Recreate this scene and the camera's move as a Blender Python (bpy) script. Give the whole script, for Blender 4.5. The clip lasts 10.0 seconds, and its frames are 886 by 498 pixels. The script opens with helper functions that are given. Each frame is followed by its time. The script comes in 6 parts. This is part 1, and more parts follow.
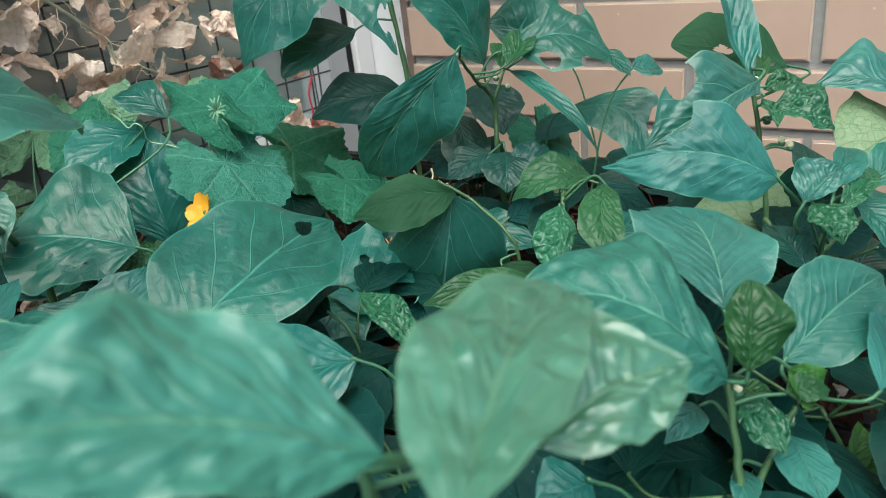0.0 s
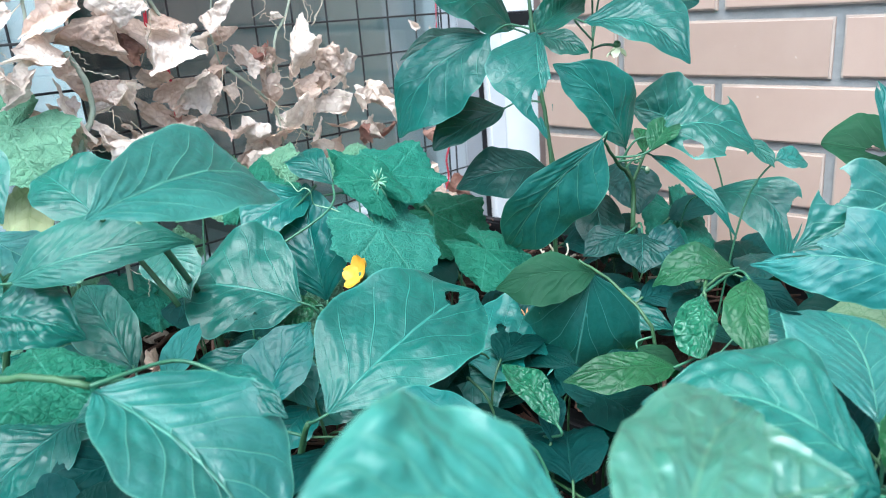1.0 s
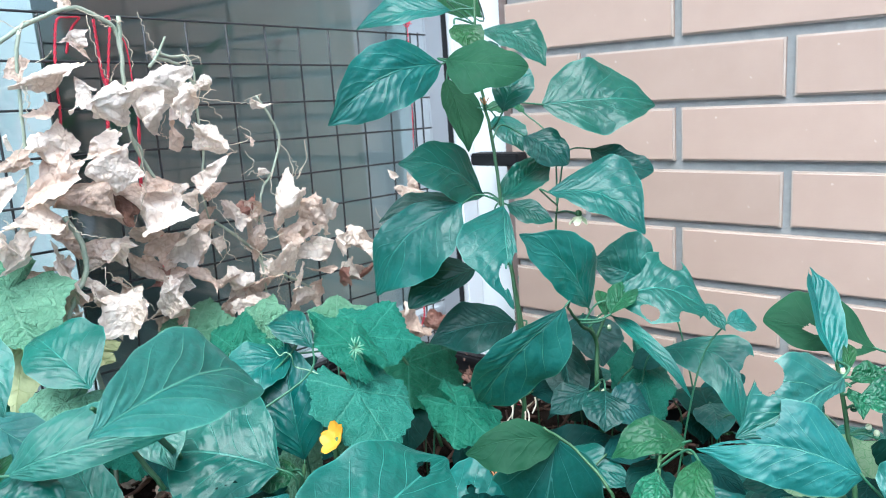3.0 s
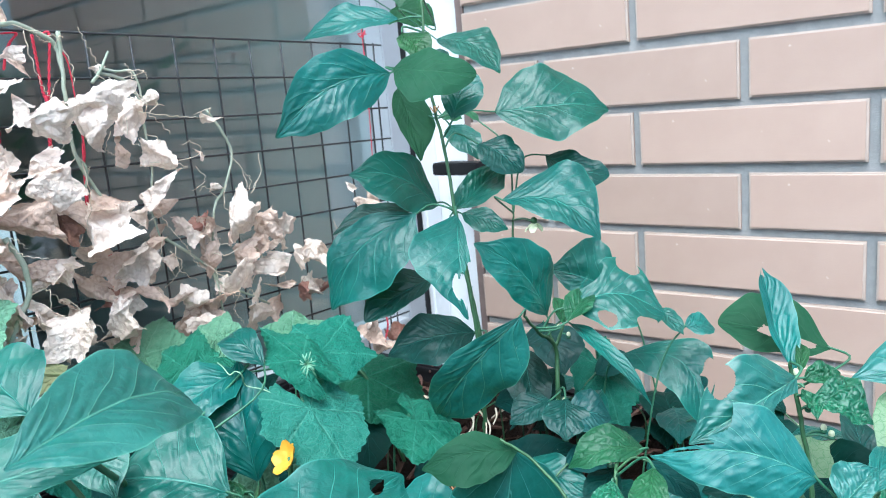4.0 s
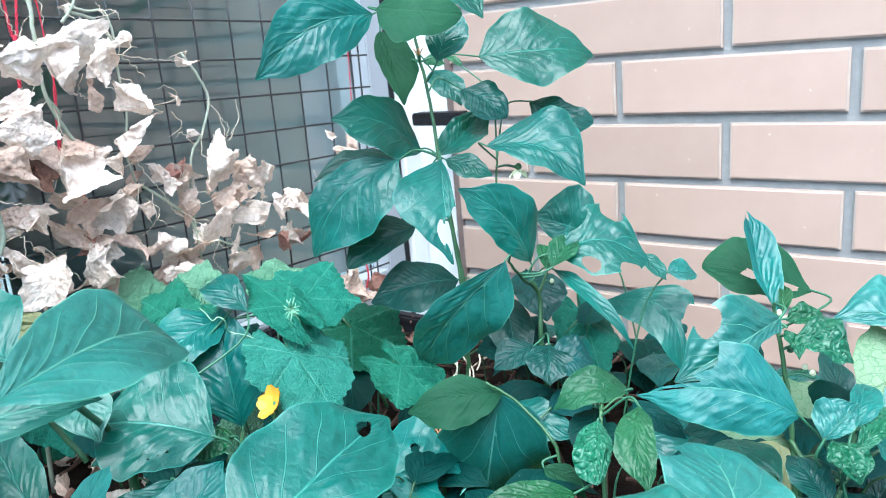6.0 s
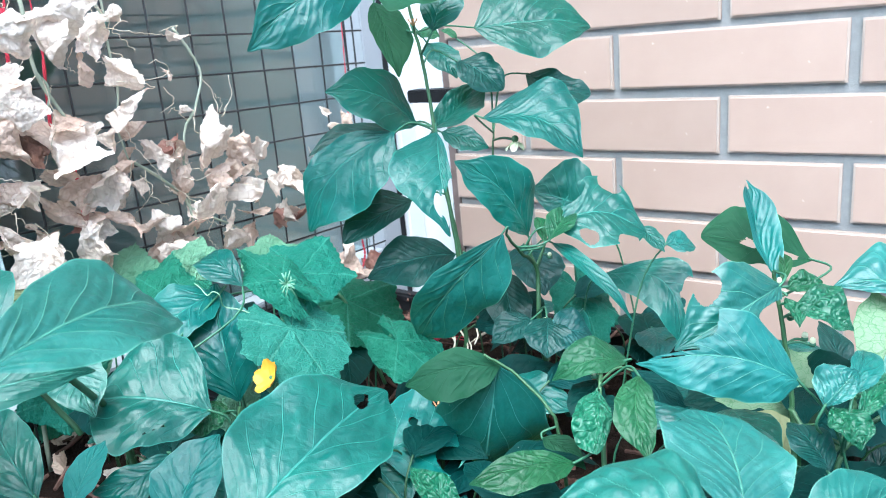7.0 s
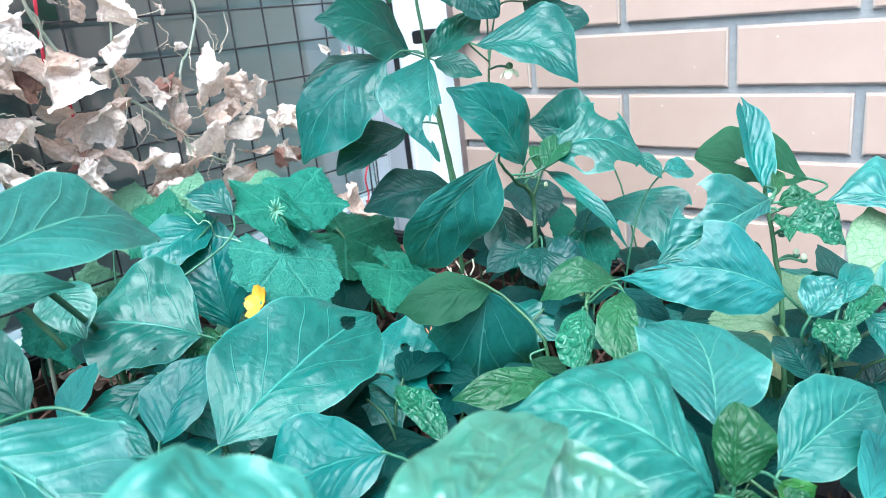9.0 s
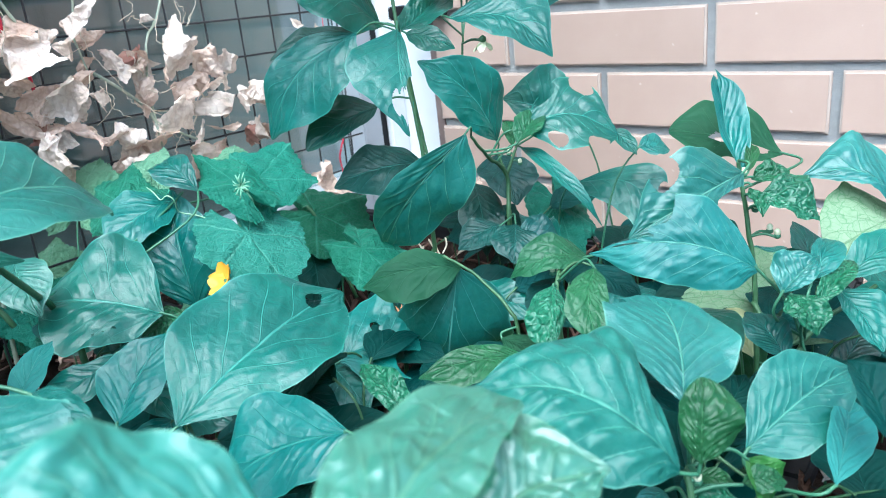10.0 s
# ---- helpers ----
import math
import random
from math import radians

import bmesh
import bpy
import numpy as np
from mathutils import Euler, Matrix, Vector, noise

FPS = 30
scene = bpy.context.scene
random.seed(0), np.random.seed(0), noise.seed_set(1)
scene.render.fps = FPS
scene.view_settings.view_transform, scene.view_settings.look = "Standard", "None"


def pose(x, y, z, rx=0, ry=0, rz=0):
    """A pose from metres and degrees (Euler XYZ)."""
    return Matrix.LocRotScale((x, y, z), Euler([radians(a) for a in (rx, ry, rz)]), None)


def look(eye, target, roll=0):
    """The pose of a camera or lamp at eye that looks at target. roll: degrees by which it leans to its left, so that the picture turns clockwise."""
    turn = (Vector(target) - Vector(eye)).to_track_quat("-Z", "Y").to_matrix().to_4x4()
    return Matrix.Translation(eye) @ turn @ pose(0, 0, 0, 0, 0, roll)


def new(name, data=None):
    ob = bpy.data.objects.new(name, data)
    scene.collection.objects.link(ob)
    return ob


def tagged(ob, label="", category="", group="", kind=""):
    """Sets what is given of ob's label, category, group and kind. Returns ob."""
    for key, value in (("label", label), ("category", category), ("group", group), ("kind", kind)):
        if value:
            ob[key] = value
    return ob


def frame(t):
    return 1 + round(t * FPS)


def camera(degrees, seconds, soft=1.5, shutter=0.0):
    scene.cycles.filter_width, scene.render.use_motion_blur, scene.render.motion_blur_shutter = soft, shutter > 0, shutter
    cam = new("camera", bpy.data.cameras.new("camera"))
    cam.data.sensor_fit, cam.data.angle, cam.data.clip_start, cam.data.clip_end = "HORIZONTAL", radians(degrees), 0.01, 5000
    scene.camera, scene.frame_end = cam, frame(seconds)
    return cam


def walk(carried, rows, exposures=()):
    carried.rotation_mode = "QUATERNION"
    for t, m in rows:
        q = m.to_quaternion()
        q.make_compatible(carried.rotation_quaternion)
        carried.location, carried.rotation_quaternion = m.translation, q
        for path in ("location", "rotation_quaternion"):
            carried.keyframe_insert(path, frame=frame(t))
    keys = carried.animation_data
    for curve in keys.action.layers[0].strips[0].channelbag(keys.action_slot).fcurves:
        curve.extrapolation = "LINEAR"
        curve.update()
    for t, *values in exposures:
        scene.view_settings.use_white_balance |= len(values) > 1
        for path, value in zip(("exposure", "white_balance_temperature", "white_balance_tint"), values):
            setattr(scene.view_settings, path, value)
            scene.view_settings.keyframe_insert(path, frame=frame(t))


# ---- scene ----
cam = camera(60.3, 10.0, soft=0.65)
cam.data.dof.use_dof = True
cam.data.dof.focus_distance = 0.48
cam.data.dof.aperture_fstop = 18.0
PATH = [
    (0, (0.001, -0.01, 0.57), (-1.049, 1.48, -0.252), -6.6),
    (0.2, (-0.005, -0.02, 0.58), (-1.12, 1.444, -0.202), -5.8),
    (0.5, (-0.004, -0.034, 0.59), (-1.219, 1.39, -0.116), -5.7),
    (1, (-0.004, -0.037, 0.593), (-1.294, 1.337, -0.075), -5.2),
    (1.5, (0.01, -0.051, 0.605), (-1.301, 1.338, 0.011), -3.1),
    (2, (0.004, -0.046, 0.617), (-1.215, 1.462, 0.125), -3.5),
    (2.5, (0.008, -0.048, 0.636), (-1.283, 1.398, 0.141), -3.3),
    (3, (0.016, -0.047, 0.65), (-1.264, 1.428, 0.217), -4.2),
    (3.2, (0.024, -0.04, 0.657), (-1.228, 1.465, 0.247), -4.9),
    (4.3, (0.022, -0.029, 0.644), (-1.205, 1.494, 0.225), -5.4),
    (4.5, (0.021, -0.034, 0.644), (-1.187, 1.495, 0.194), -4.8),
    (5, (0.019, -0.029, 0.644), (-1.183, 1.497, 0.171), -5.4),
    (5.5, (0.018, -0.032, 0.64), (-1.172, 1.494, 0.134), -5.3),
    (6.8, (0.012, -0.032, 0.631), (-1.144, 1.506, 0.084), -5.2),
    (7, (0.013, -0.03, 0.628), (-1.149, 1.497, 0.063), -5.5),
    (7.5, (0.016, -0.028, 0.624), (-1.136, 1.503, 0.05), -5.3),
    (8, (0.023, -0.03, 0.618), (-1.15, 1.485, 0.044), -5.7),
    (8.5, (0.026, -0.017, 0.601), (-1.125, 1.482, -0.054), -5.9),
    (9, (0.031, -0.021, 0.603), (-1.167, 1.438, -0.057), -6.8),
    (9.5, (0.037, -0.015, 0.601), (-1.12, 1.468, -0.079), -6.8),
    (10, (0.032, -0.009, 0.594), (-1.126, 1.461, -0.111), -6.4),
]
EXPOSURES = [(0.0, 0.96, 6650, 3), (0.4, 1.2, 6500, 2), (1.0, 1.58, 5560, 3), (2.5, 1.6, 5540, 3), (3.0, 1.5, 5540, 2), (4.5, 1.52, 5400, 2), (5.5, 1.68, 5380, 2), (7.0, 1.8, 5380, 2), (9.0, 1.86, 5380, 2), (10.0, 1.7, 5380, 2)]
walk(cam, [(t, look(eye, target, roll)) for t, eye, target, roll in PATH], EXPOSURES)

# ---- daylight: a bright overcast sky
world = bpy.data.worlds.new("sky")
scene.world = world
world.use_nodes = True
wn = world.node_tree.nodes
sky = wn.new("ShaderNodeTexSky")
sky.sky_type, sky.sun_disc = "NISHITA", False
sky.sun_elevation, sky.sun_rotation = radians(70), radians(150)
sky.dust_density, sky.air_density = 4.0, 1.0
wn["Background"].inputs["Strength"].default_value = 0.15
world.node_tree.links.new(sky.outputs[0], wn["Background"].inputs[0])
sun_data = bpy.data.lights.new("sun", "SUN")
sun_data.energy, sun_data.angle, sun_data.color = 1.9, radians(60), (1.0, 0.98, 0.96)
sun = new("sun", sun_data)
sun.matrix_world = look((0.5, -1.2, 3.4), (-0.3, 0.4, 0.3))

# ---- materials
def nodes_of(name):
    m = bpy.data.materials.new(name)
    m.use_nodes = True
    nt = m.node_tree
    return m, nt, nt.nodes["Principled BSDF"]


def add(nt, kind, **inputs):
    n = nt.nodes.new(kind)
    for k, v in inputs.items():
        key = k.replace("_", " ")
        if key in n.inputs:
            n.inputs[key].default_value = v
    return n


def op(nt, how, a, b=None, c=None):
    n = nt.nodes.new("ShaderNodeMath")
    n.operation = how
    for i, v in enumerate((a, b, c)):
        if v is None:
            continue
        if isinstance(v, (int, float)):
            n.inputs[i].default_value = v
        else:
            nt.links.new(v, n.inputs[i])
    return n.outputs[0]


def mixed(nt, fac, a, b, blend="MIX"):
    n = nt.nodes.new("ShaderNodeMix")
    n.data_type, n.blend_type = "RGBA", blend
    for key, v in ((0, fac), (6, a), (7, b)):
        if isinstance(v, (int, float)):
            n.inputs[key].default_value = v
        elif isinstance(v, tuple):
            n.inputs[key].default_value = (*v, 1)
        else:
            nt.links.new(v, n.inputs[key])
    return n.outputs[2]


def coords(nt, kind="Object"):
    return nt.nodes.new("ShaderNodeTexCoord").outputs[kind]


def noise_at(nt, where, scale, detail=4.0, rough=0.6):
    n = add(nt, "ShaderNodeTexNoise", Scale=scale, Detail=detail, Roughness=rough)
    nt.links.new(where, n.inputs["Vector"])
    return n.outputs[0]


def ramp(nt, value, lo, hi):
    n = nt.nodes.new("ShaderNodeMapRange")
    n.interpolation_type = "SMOOTHSTEP"
    nt.links.new(value, n.inputs[0])
    n.inputs[1].default_value, n.inputs[2].default_value = lo, hi
    return n.outputs[0]


def bump(nt, b, height, strength, distance):
    n = add(nt, "ShaderNodeBump", Strength=strength, Distance=distance)
    nt.links.new(height, n.inputs["Height"])
    nt.links.new(n.outputs[0], b.inputs["Normal"])


def leaf_material(name, deep, light, vein, rough=0.42, spec=0.5, through_light=0.16, relief=1.0, laterals=5.6, hairy=False, quilt=0.07, cell=120.0, lace=0.02, slant=0.36, wax=0.0, pale=0.5, ior=1.5):
    """A living leaf: pale midrib and side veins that bow towards the tip, quilted between them, patchy green."""
    deep, light, vein = ((0.9 * c[0], c[1], 1.06 * c[2]) for c in (deep, light, vein))
    m, nt, b = nodes_of(name)
    o = coords(nt)
    uv = nt.nodes.new("ShaderNodeSeparateXYZ")
    nt.links.new(coords(nt, "UV"), uv.inputs[0])
    u = op(nt, "ABSOLUTE", op(nt, "MULTIPLY_ADD", uv.outputs[0], 2.0, -1.0))
    v = uv.outputs[1]
    info = nt.nodes.new("ShaderNodeObjectInfo").outputs["Random"]
    wob = noise_at(nt, o, 60.0, 2.0)
    bow = op(nt, "MULTIPLY", op(nt, "POWER", u, 0.8), slant)
    phase = op(nt, "MULTIPLY", op(nt, "SUBTRACT", v, bow), laterals)
    phase = op(nt, "ADD", phase, op(nt, "MULTIPLY", op(nt, "SUBTRACT", wob, 0.5), 0.06))
    tri = op(nt, "ABSOLUTE", op(nt, "SUBTRACT", op(nt, "FRACT", phase), 0.5))
    fade = op(nt, "SUBTRACT", 1.0, ramp(nt, u, 0.5, 0.97))
    lateral = op(nt, "MULTIPLY", op(nt, "SUBTRACT", 1.0, ramp(nt, tri, 0.006, 0.03)), fade)
    mid = op(nt, "SUBTRACT", 1.0, ramp(nt, u, 0.007, 0.024) if not hairy else ramp(nt, u, 0.012, 0.05))
    veins = op(nt, "MAXIMUM", op(nt, "MULTIPLY", mid, 1.0 if not hairy else 0.6), op(nt, "MULTIPLY", lateral, 0.95 if not hairy else 0.3))
    big = noise_at(nt, o, 18.0, 3.0)
    fine = noise_at(nt, o, 260.0, 3.0)
    # cells between the finest veins, and blisters between the side veins
    warp = nt.nodes.new("ShaderNodeVectorMath")
    warp.operation = "MULTIPLY_ADD"
    shake = add(nt, "ShaderNodeTexNoise", Scale=90.0, Detail=2.0)
    nt.links.new(o, shake.inputs["Vector"])
    nt.links.new(shake.outputs[1], warp.inputs[0])
    warp.inputs[1].default_value = (0.012, 0.012, 0.012)
    nt.links.new(o, warp.inputs[2])
    edges = []
    for scale in (330.0 if not hairy else 230.0, cell):
        vor = add(nt, "ShaderNodeTexVoronoi", Scale=scale)
        vor.feature = "DISTANCE_TO_EDGE"
        nt.links.new(warp.outputs[0], vor.inputs["Vector"])
        edges.append(vor.outputs[0])
    net = op(nt, "SUBTRACT", 1.0, ramp(nt, edges[0], 0.0, 0.12))
    seam = op(nt, "SUBTRACT", 1.0, ramp(nt, edges[1], 0.0, 0.07))
    body = mixed(nt, ramp(nt, big, 0.3, 0.7), deep, light)
    body = mixed(nt, op(nt, "MULTIPLY", ramp(nt, fine, 0.35, 0.75), 0.4), body, deep)
    body = mixed(nt, op(nt, "MULTIPLY", ramp(nt, fine, 0.5, 0.3), 0.2), body, light)
    body = mixed(nt, op(nt, "MULTIPLY", net, lace if not hairy else 0.1), body, vein)
    body = mixed(nt, op(nt, "MULTIPLY", seam, lace * 2.2), body, vein)
    hsv = add(nt, "ShaderNodeHueSaturation")
    nt.links.new(body, hsv.inputs["Color"])
    nt.links.new(op(nt, "MULTIPLY_ADD", info, 0.3, 0.85), hsv.inputs["Value"])
    nt.links.new(op(nt, "MULTIPLY_ADD", info, 0.03, 0.485), hsv.inputs["Hue"])
    rim = op(nt, "MULTIPLY", ramp(nt, u, 0.965, 0.99), 0.0 if hairy else 0.4)
    col = mixed(nt, op(nt, "MAXIMUM", op(nt, "MULTIPLY", veins, pale), rim), hsv.outputs[0], vein)
    spots = noise_at(nt, o, 420.0, 1.0)
    col = mixed(nt, op(nt, "MULTIPLY", ramp(nt, spots, 0.79, 0.82), 0.3), col, (0.45, 0.5, 0.36))
    nt.links.new(col, b.inputs["Base Color"])
    nt.links.new(op(nt, "MULTIPLY_ADD", big, 0.12, rough - 0.10), b.inputs["Roughness"])
    b.inputs["Specular IOR Level"].default_value, b.inputs["IOR"].default_value = spec, ior
    b.inputs["Coat Weight"].default_value, b.inputs["Coat Roughness"].default_value = wax, 0.34
    height = op(nt, "ADD", op(nt, "MULTIPLY", veins, -0.26), op(nt, "MULTIPLY", net, -0.02 if not hairy else -0.3))
    height = op(nt, "ADD", height, op(nt, "MULTIPLY", op(nt, "MULTIPLY", ramp(nt, tri, 0.0, 0.3), fade), 0.34))
    height = op(nt, "ADD", height, op(nt, "MULTIPLY", ramp(nt, edges[1], 0.0, 0.38), 2.4 * quilt * 110.0 / cell))
    grid = nt.nodes.new("ShaderNodeCombineXYZ")
    nt.links.new(op(nt, "MULTIPLY", phase, 1.3), grid.inputs[0])
    nt.links.new(op(nt, "MULTIPLY", uv.outputs[0], 4.5), grid.inputs[1])
    nt.links.new(op(nt, "MULTIPLY", info, 60.0), grid.inputs[2])
    blister = noise_at(nt, grid.outputs[0], 1.0, 2.0, 0.5)
    height = op(nt, "ADD", height, op(nt, "MULTIPLY", op(nt, "MULTIPLY", ramp(nt, blister, 0.25, 0.75), ramp(nt, tri, 0.0, 0.14)), 0.06 if not hairy else 0.12))
    height = op(nt, "ADD", height, op(nt, "MULTIPLY_ADD", fine, 0.05 if not hairy else 0.12, op(nt, "MULTIPLY", noise_at(nt, o, 70.0, 1.0), 0.14)))
    if hairy:
        height = op(nt, "ADD", height, op(nt, "MULTIPLY", noise_at(nt, o, 700.0, 2.0), 0.6))
    bump(nt, b, height, 0.7 * relief, 0.002)
    tr = nt.nodes.new("ShaderNodeBsdfTranslucent")
    nt.links.new(mixed(nt, 0.5, col, (0.10, 0.30, 0.03)), tr.inputs["Color"])
    mix = nt.nodes.new("ShaderNodeMixShader")
    mix.inputs[0].default_value = through_light
    nt.links.new(b.outputs[0], mix.inputs[1])
    nt.links.new(tr.outputs[0], mix.inputs[2])
    nt.links.new(mix.outputs[0], nt.nodes["Material Output"].inputs["Surface"])
    return m


def plain(name, a, c, rough=0.6, scale=40.0, fine=300.0, metal=0.0, relief=0.3, distance=0.002, spec=0.5):
    """Two colours mixed at two scales, with a fine relief."""
    m, nt, b = nodes_of(name)
    o = coords(nt)
    big, small = noise_at(nt, o, scale), noise_at(nt, o, fine, 3.0)
    mixing = op(nt, "MULTIPLY_ADD", small, 0.45, op(nt, "MULTIPLY", ramp(nt, big, 0.3, 0.7), 0.55))
    nt.links.new(mixed(nt, mixing, a, c), b.inputs["Base Color"])
    nt.links.new(op(nt, "MULTIPLY_ADD", big, 0.2, rough - 0.1), b.inputs["Roughness"])
    b.inputs["Metallic"].default_value = metal
    b.inputs["Specular IOR Level"].default_value = spec
    bump(nt, b, op(nt, "ADD", big, op(nt, "MULTIPLY", small, 0.5)), relief, distance)
    return m


def brick_material():
    m, nt, b = nodes_of("smooth peach facing brick")
    o = coords(nt)
    info = nt.nodes.new("ShaderNodeObjectInfo").outputs["Random"]
    big, small = noise_at(nt, o, 9.0), noise_at(nt, o, 500.0, 3.0)
    col = mixed(nt, ramp(nt, big, 0.3, 0.7), (0.435, 0.305, 0.240), (0.472, 0.338, 0.268))
    col = mixed(nt, op(nt, "MULTIPLY", small, 0.15), col, (0.33, 0.26, 0.215))
    pits = noise_at(nt, o, 70.0, 1.0)
    col = mixed(nt, op(nt, "MULTIPLY", ramp(nt, pits, 0.77, 0.8), 0.5), col, (0.75, 0.68, 0.6))
    hsv = add(nt, "ShaderNodeHueSaturation")
    nt.links.new(col, hsv.inputs["Color"])
    nt.links.new(op(nt, "MULTIPLY_ADD", info, 0.12, 0.94), hsv.inputs["Value"])
    nt.links.new(hsv.outputs[0], b.inputs["Base Color"])
    b.inputs["Roughness"].default_value = 0.5
    bump(nt, b, op(nt, "ADD", op(nt, "MULTIPLY", small, 0.5), big), 0.15, 0.002)
    return m


def glass_material():
    m, nt, b = nodes_of("window glass")
    b.inputs["Base Color"].default_value = (0.80, 0.93, 0.93, 1)
    b.inputs["Roughness"].default_value = 0.02
    b.inputs["Transmission Weight"].default_value = 1.0
    b.inputs["IOR"].default_value = 1.75
    return m


LEAF = leaf_material("pepper leaf", (0.007, 0.088, 0.068), (0.014, 0.138, 0.101), (0.10, 0.34, 0.25), 0.40, 0.44)
LEAF_TALL = leaf_material("dark green pepper leaf", (0.005, 0.068, 0.052), (0.010, 0.107, 0.079), (0.08, 0.28, 0.20), 0.35, 0.40, 0.2)
LEAF_BROAD = leaf_material("broad hanging pepper leaf", (0.008, 0.068, 0.058), (0.016, 0.112, 0.090), (0.14, 0.37, 0.29), 0.4, 0.35, 0.3, laterals=3.0, slant=0.95)
LEAF_YOUNG = leaf_material("young green pepper leaf", (0.011, 0.060, 0.021), (0.021, 0.096, 0.032), (0.07, 0.19, 0.07), 0.42, 0.3, 0.15, 1.0, quilt=0.2, cell=150.0)
LEAF_CRINKLED = leaf_material("crinkled pepper leaf", (0.012, 0.10, 0.078), (0.024, 0.155, 0.118), (0.19, 0.42, 0.27), 0.44, 0.6, 0.18, 1.1, quilt=0.06, cell=130.0)
LEAF_FRONT = leaf_material("broad young pepper leaf", (0.036, 0.195, 0.122), (0.062, 0.262, 0.178), (0.22, 0.42, 0.22), 0.46, 1.0, 0.34, 1.0, laterals=6.5, quilt=0.2, cell=85.0, wax=0.55, ior=1.65)
LEAF_QUILTED = leaf_material("quilted pepper leaf", (0.012, 0.10, 0.078), (0.024, 0.155, 0.118), (0.17, 0.40, 0.27), 0.48, 0.42, 0.2, 0.75, laterals=7.0, quilt=0.12, cell=110.0, wax=0.03, ior=1.5)
LEAF_LIME = leaf_material("yellow-green young pepper leaf", (0.028, 0.125, 0.022), (0.052, 0.185, 0.032), (0.12, 0.28, 0.08), 0.42, 0.4, 0.3, 1.0, quilt=0.2, cell=150.0)
LEAF_NEAR = leaf_material("puckered young pepper leaf", (0.026, 0.150, 0.098), (0.046, 0.210, 0.145), (0.20, 0.42, 0.24), 0.48, 0.65, 0.26, 1.0, laterals=6.5, quilt=0.14, cell=85.0, wax=0.12, ior=1.5)
# shaded copy of the pepper leaf for blades behind others, shade in base colour
LEAF_SHADE = leaf_material("pepper leaf in painted half shade", (0.0032, 0.036, 0.029), (0.0058, 0.056, 0.044), (0.06, 0.21, 0.16), 0.40, 0.3, 0.16)
# pepper leaf with the shade among the lower leaves put into its colour
LEAF_DARK = leaf_material("pepper leaf darkened for shade", (0.0025, 0.026, 0.021), (0.004, 0.040, 0.032), (0.022, 0.095, 0.072), 0.6, 0.1, 0.12)
LEAF_OLIVE = leaf_material("olive pepper leaf underside", (0.014, 0.058, 0.026), (0.024, 0.082, 0.036), (0.07, 0.16, 0.08), 0.6, 0.12, 0.3)
LEAF_FRESH = leaf_material("young pepper leaf", (0.009, 0.076, 0.032), (0.018, 0.120, 0.050), (0.05, 0.19, 0.08), 0.40, 0.5, 0.12, 1.0, quilt=0.6, cell=190.0, lace=0.02)
LEAF_UNDER = leaf_material("pale pepper leaf underside", (0.03, 0.17, 0.135), (0.05, 0.21, 0.165), (0.18, 0.4, 0.3), 0.6, 0.2, 0.3)
LEAF_PALE = leaf_material("yellowing leaf", (0.20, 0.29, 0.16), (0.30, 0.38, 0.22), (0.08, 0.20, 0.08), 0.6, 0.2, 0.3, cell=150.0, lace=0.26)
LEAF_YELLOW = leaf_material("yellow leaf", (0.36, 0.34, 0.16), (0.42, 0.42, 0.22), (0.3, 0.32, 0.1), 0.6, 0.2, 0.3)
CUKE = leaf_material("rough cucumber leaf", (0.010, 0.105, 0.060), (0.022, 0.15, 0.088), (0.12, 0.34, 0.22), 0.6, 0.2, 0.2, 1.1, 5.0, True, 0.22, 130.0)
CUKE_LIGHT = leaf_material("light rough cucumber leaf", (0.019, 0.122, 0.076), (0.036, 0.170, 0.108), (0.20, 0.42, 0.28), 0.6, 0.2, 0.2, 1.0, 5.0, True, 0.22, 130.0)
CUKE_PALE = leaf_material("pale old cucumber leaf", (0.13, 0.28, 0.16), (0.22, 0.38, 0.23), (0.32, 0.48, 0.32), 0.65, 0.2, 0.25, 1.5, 5.0, True, 0.22, 130.0)
STEM = plain("green stem", (0.026, 0.082, 0.03), (0.052, 0.13, 0.052), 0.5, 60, 400)
PETIOLE = plain("leaf stalk", (0.026, 0.11, 0.056), (0.052, 0.165, 0.085), 0.5, 60, 400)
VINE_DRY = plain("withered grey-green vine", (0.22, 0.28, 0.20), (0.42, 0.44, 0.34), 0.75, 40, 400, relief=0.6)


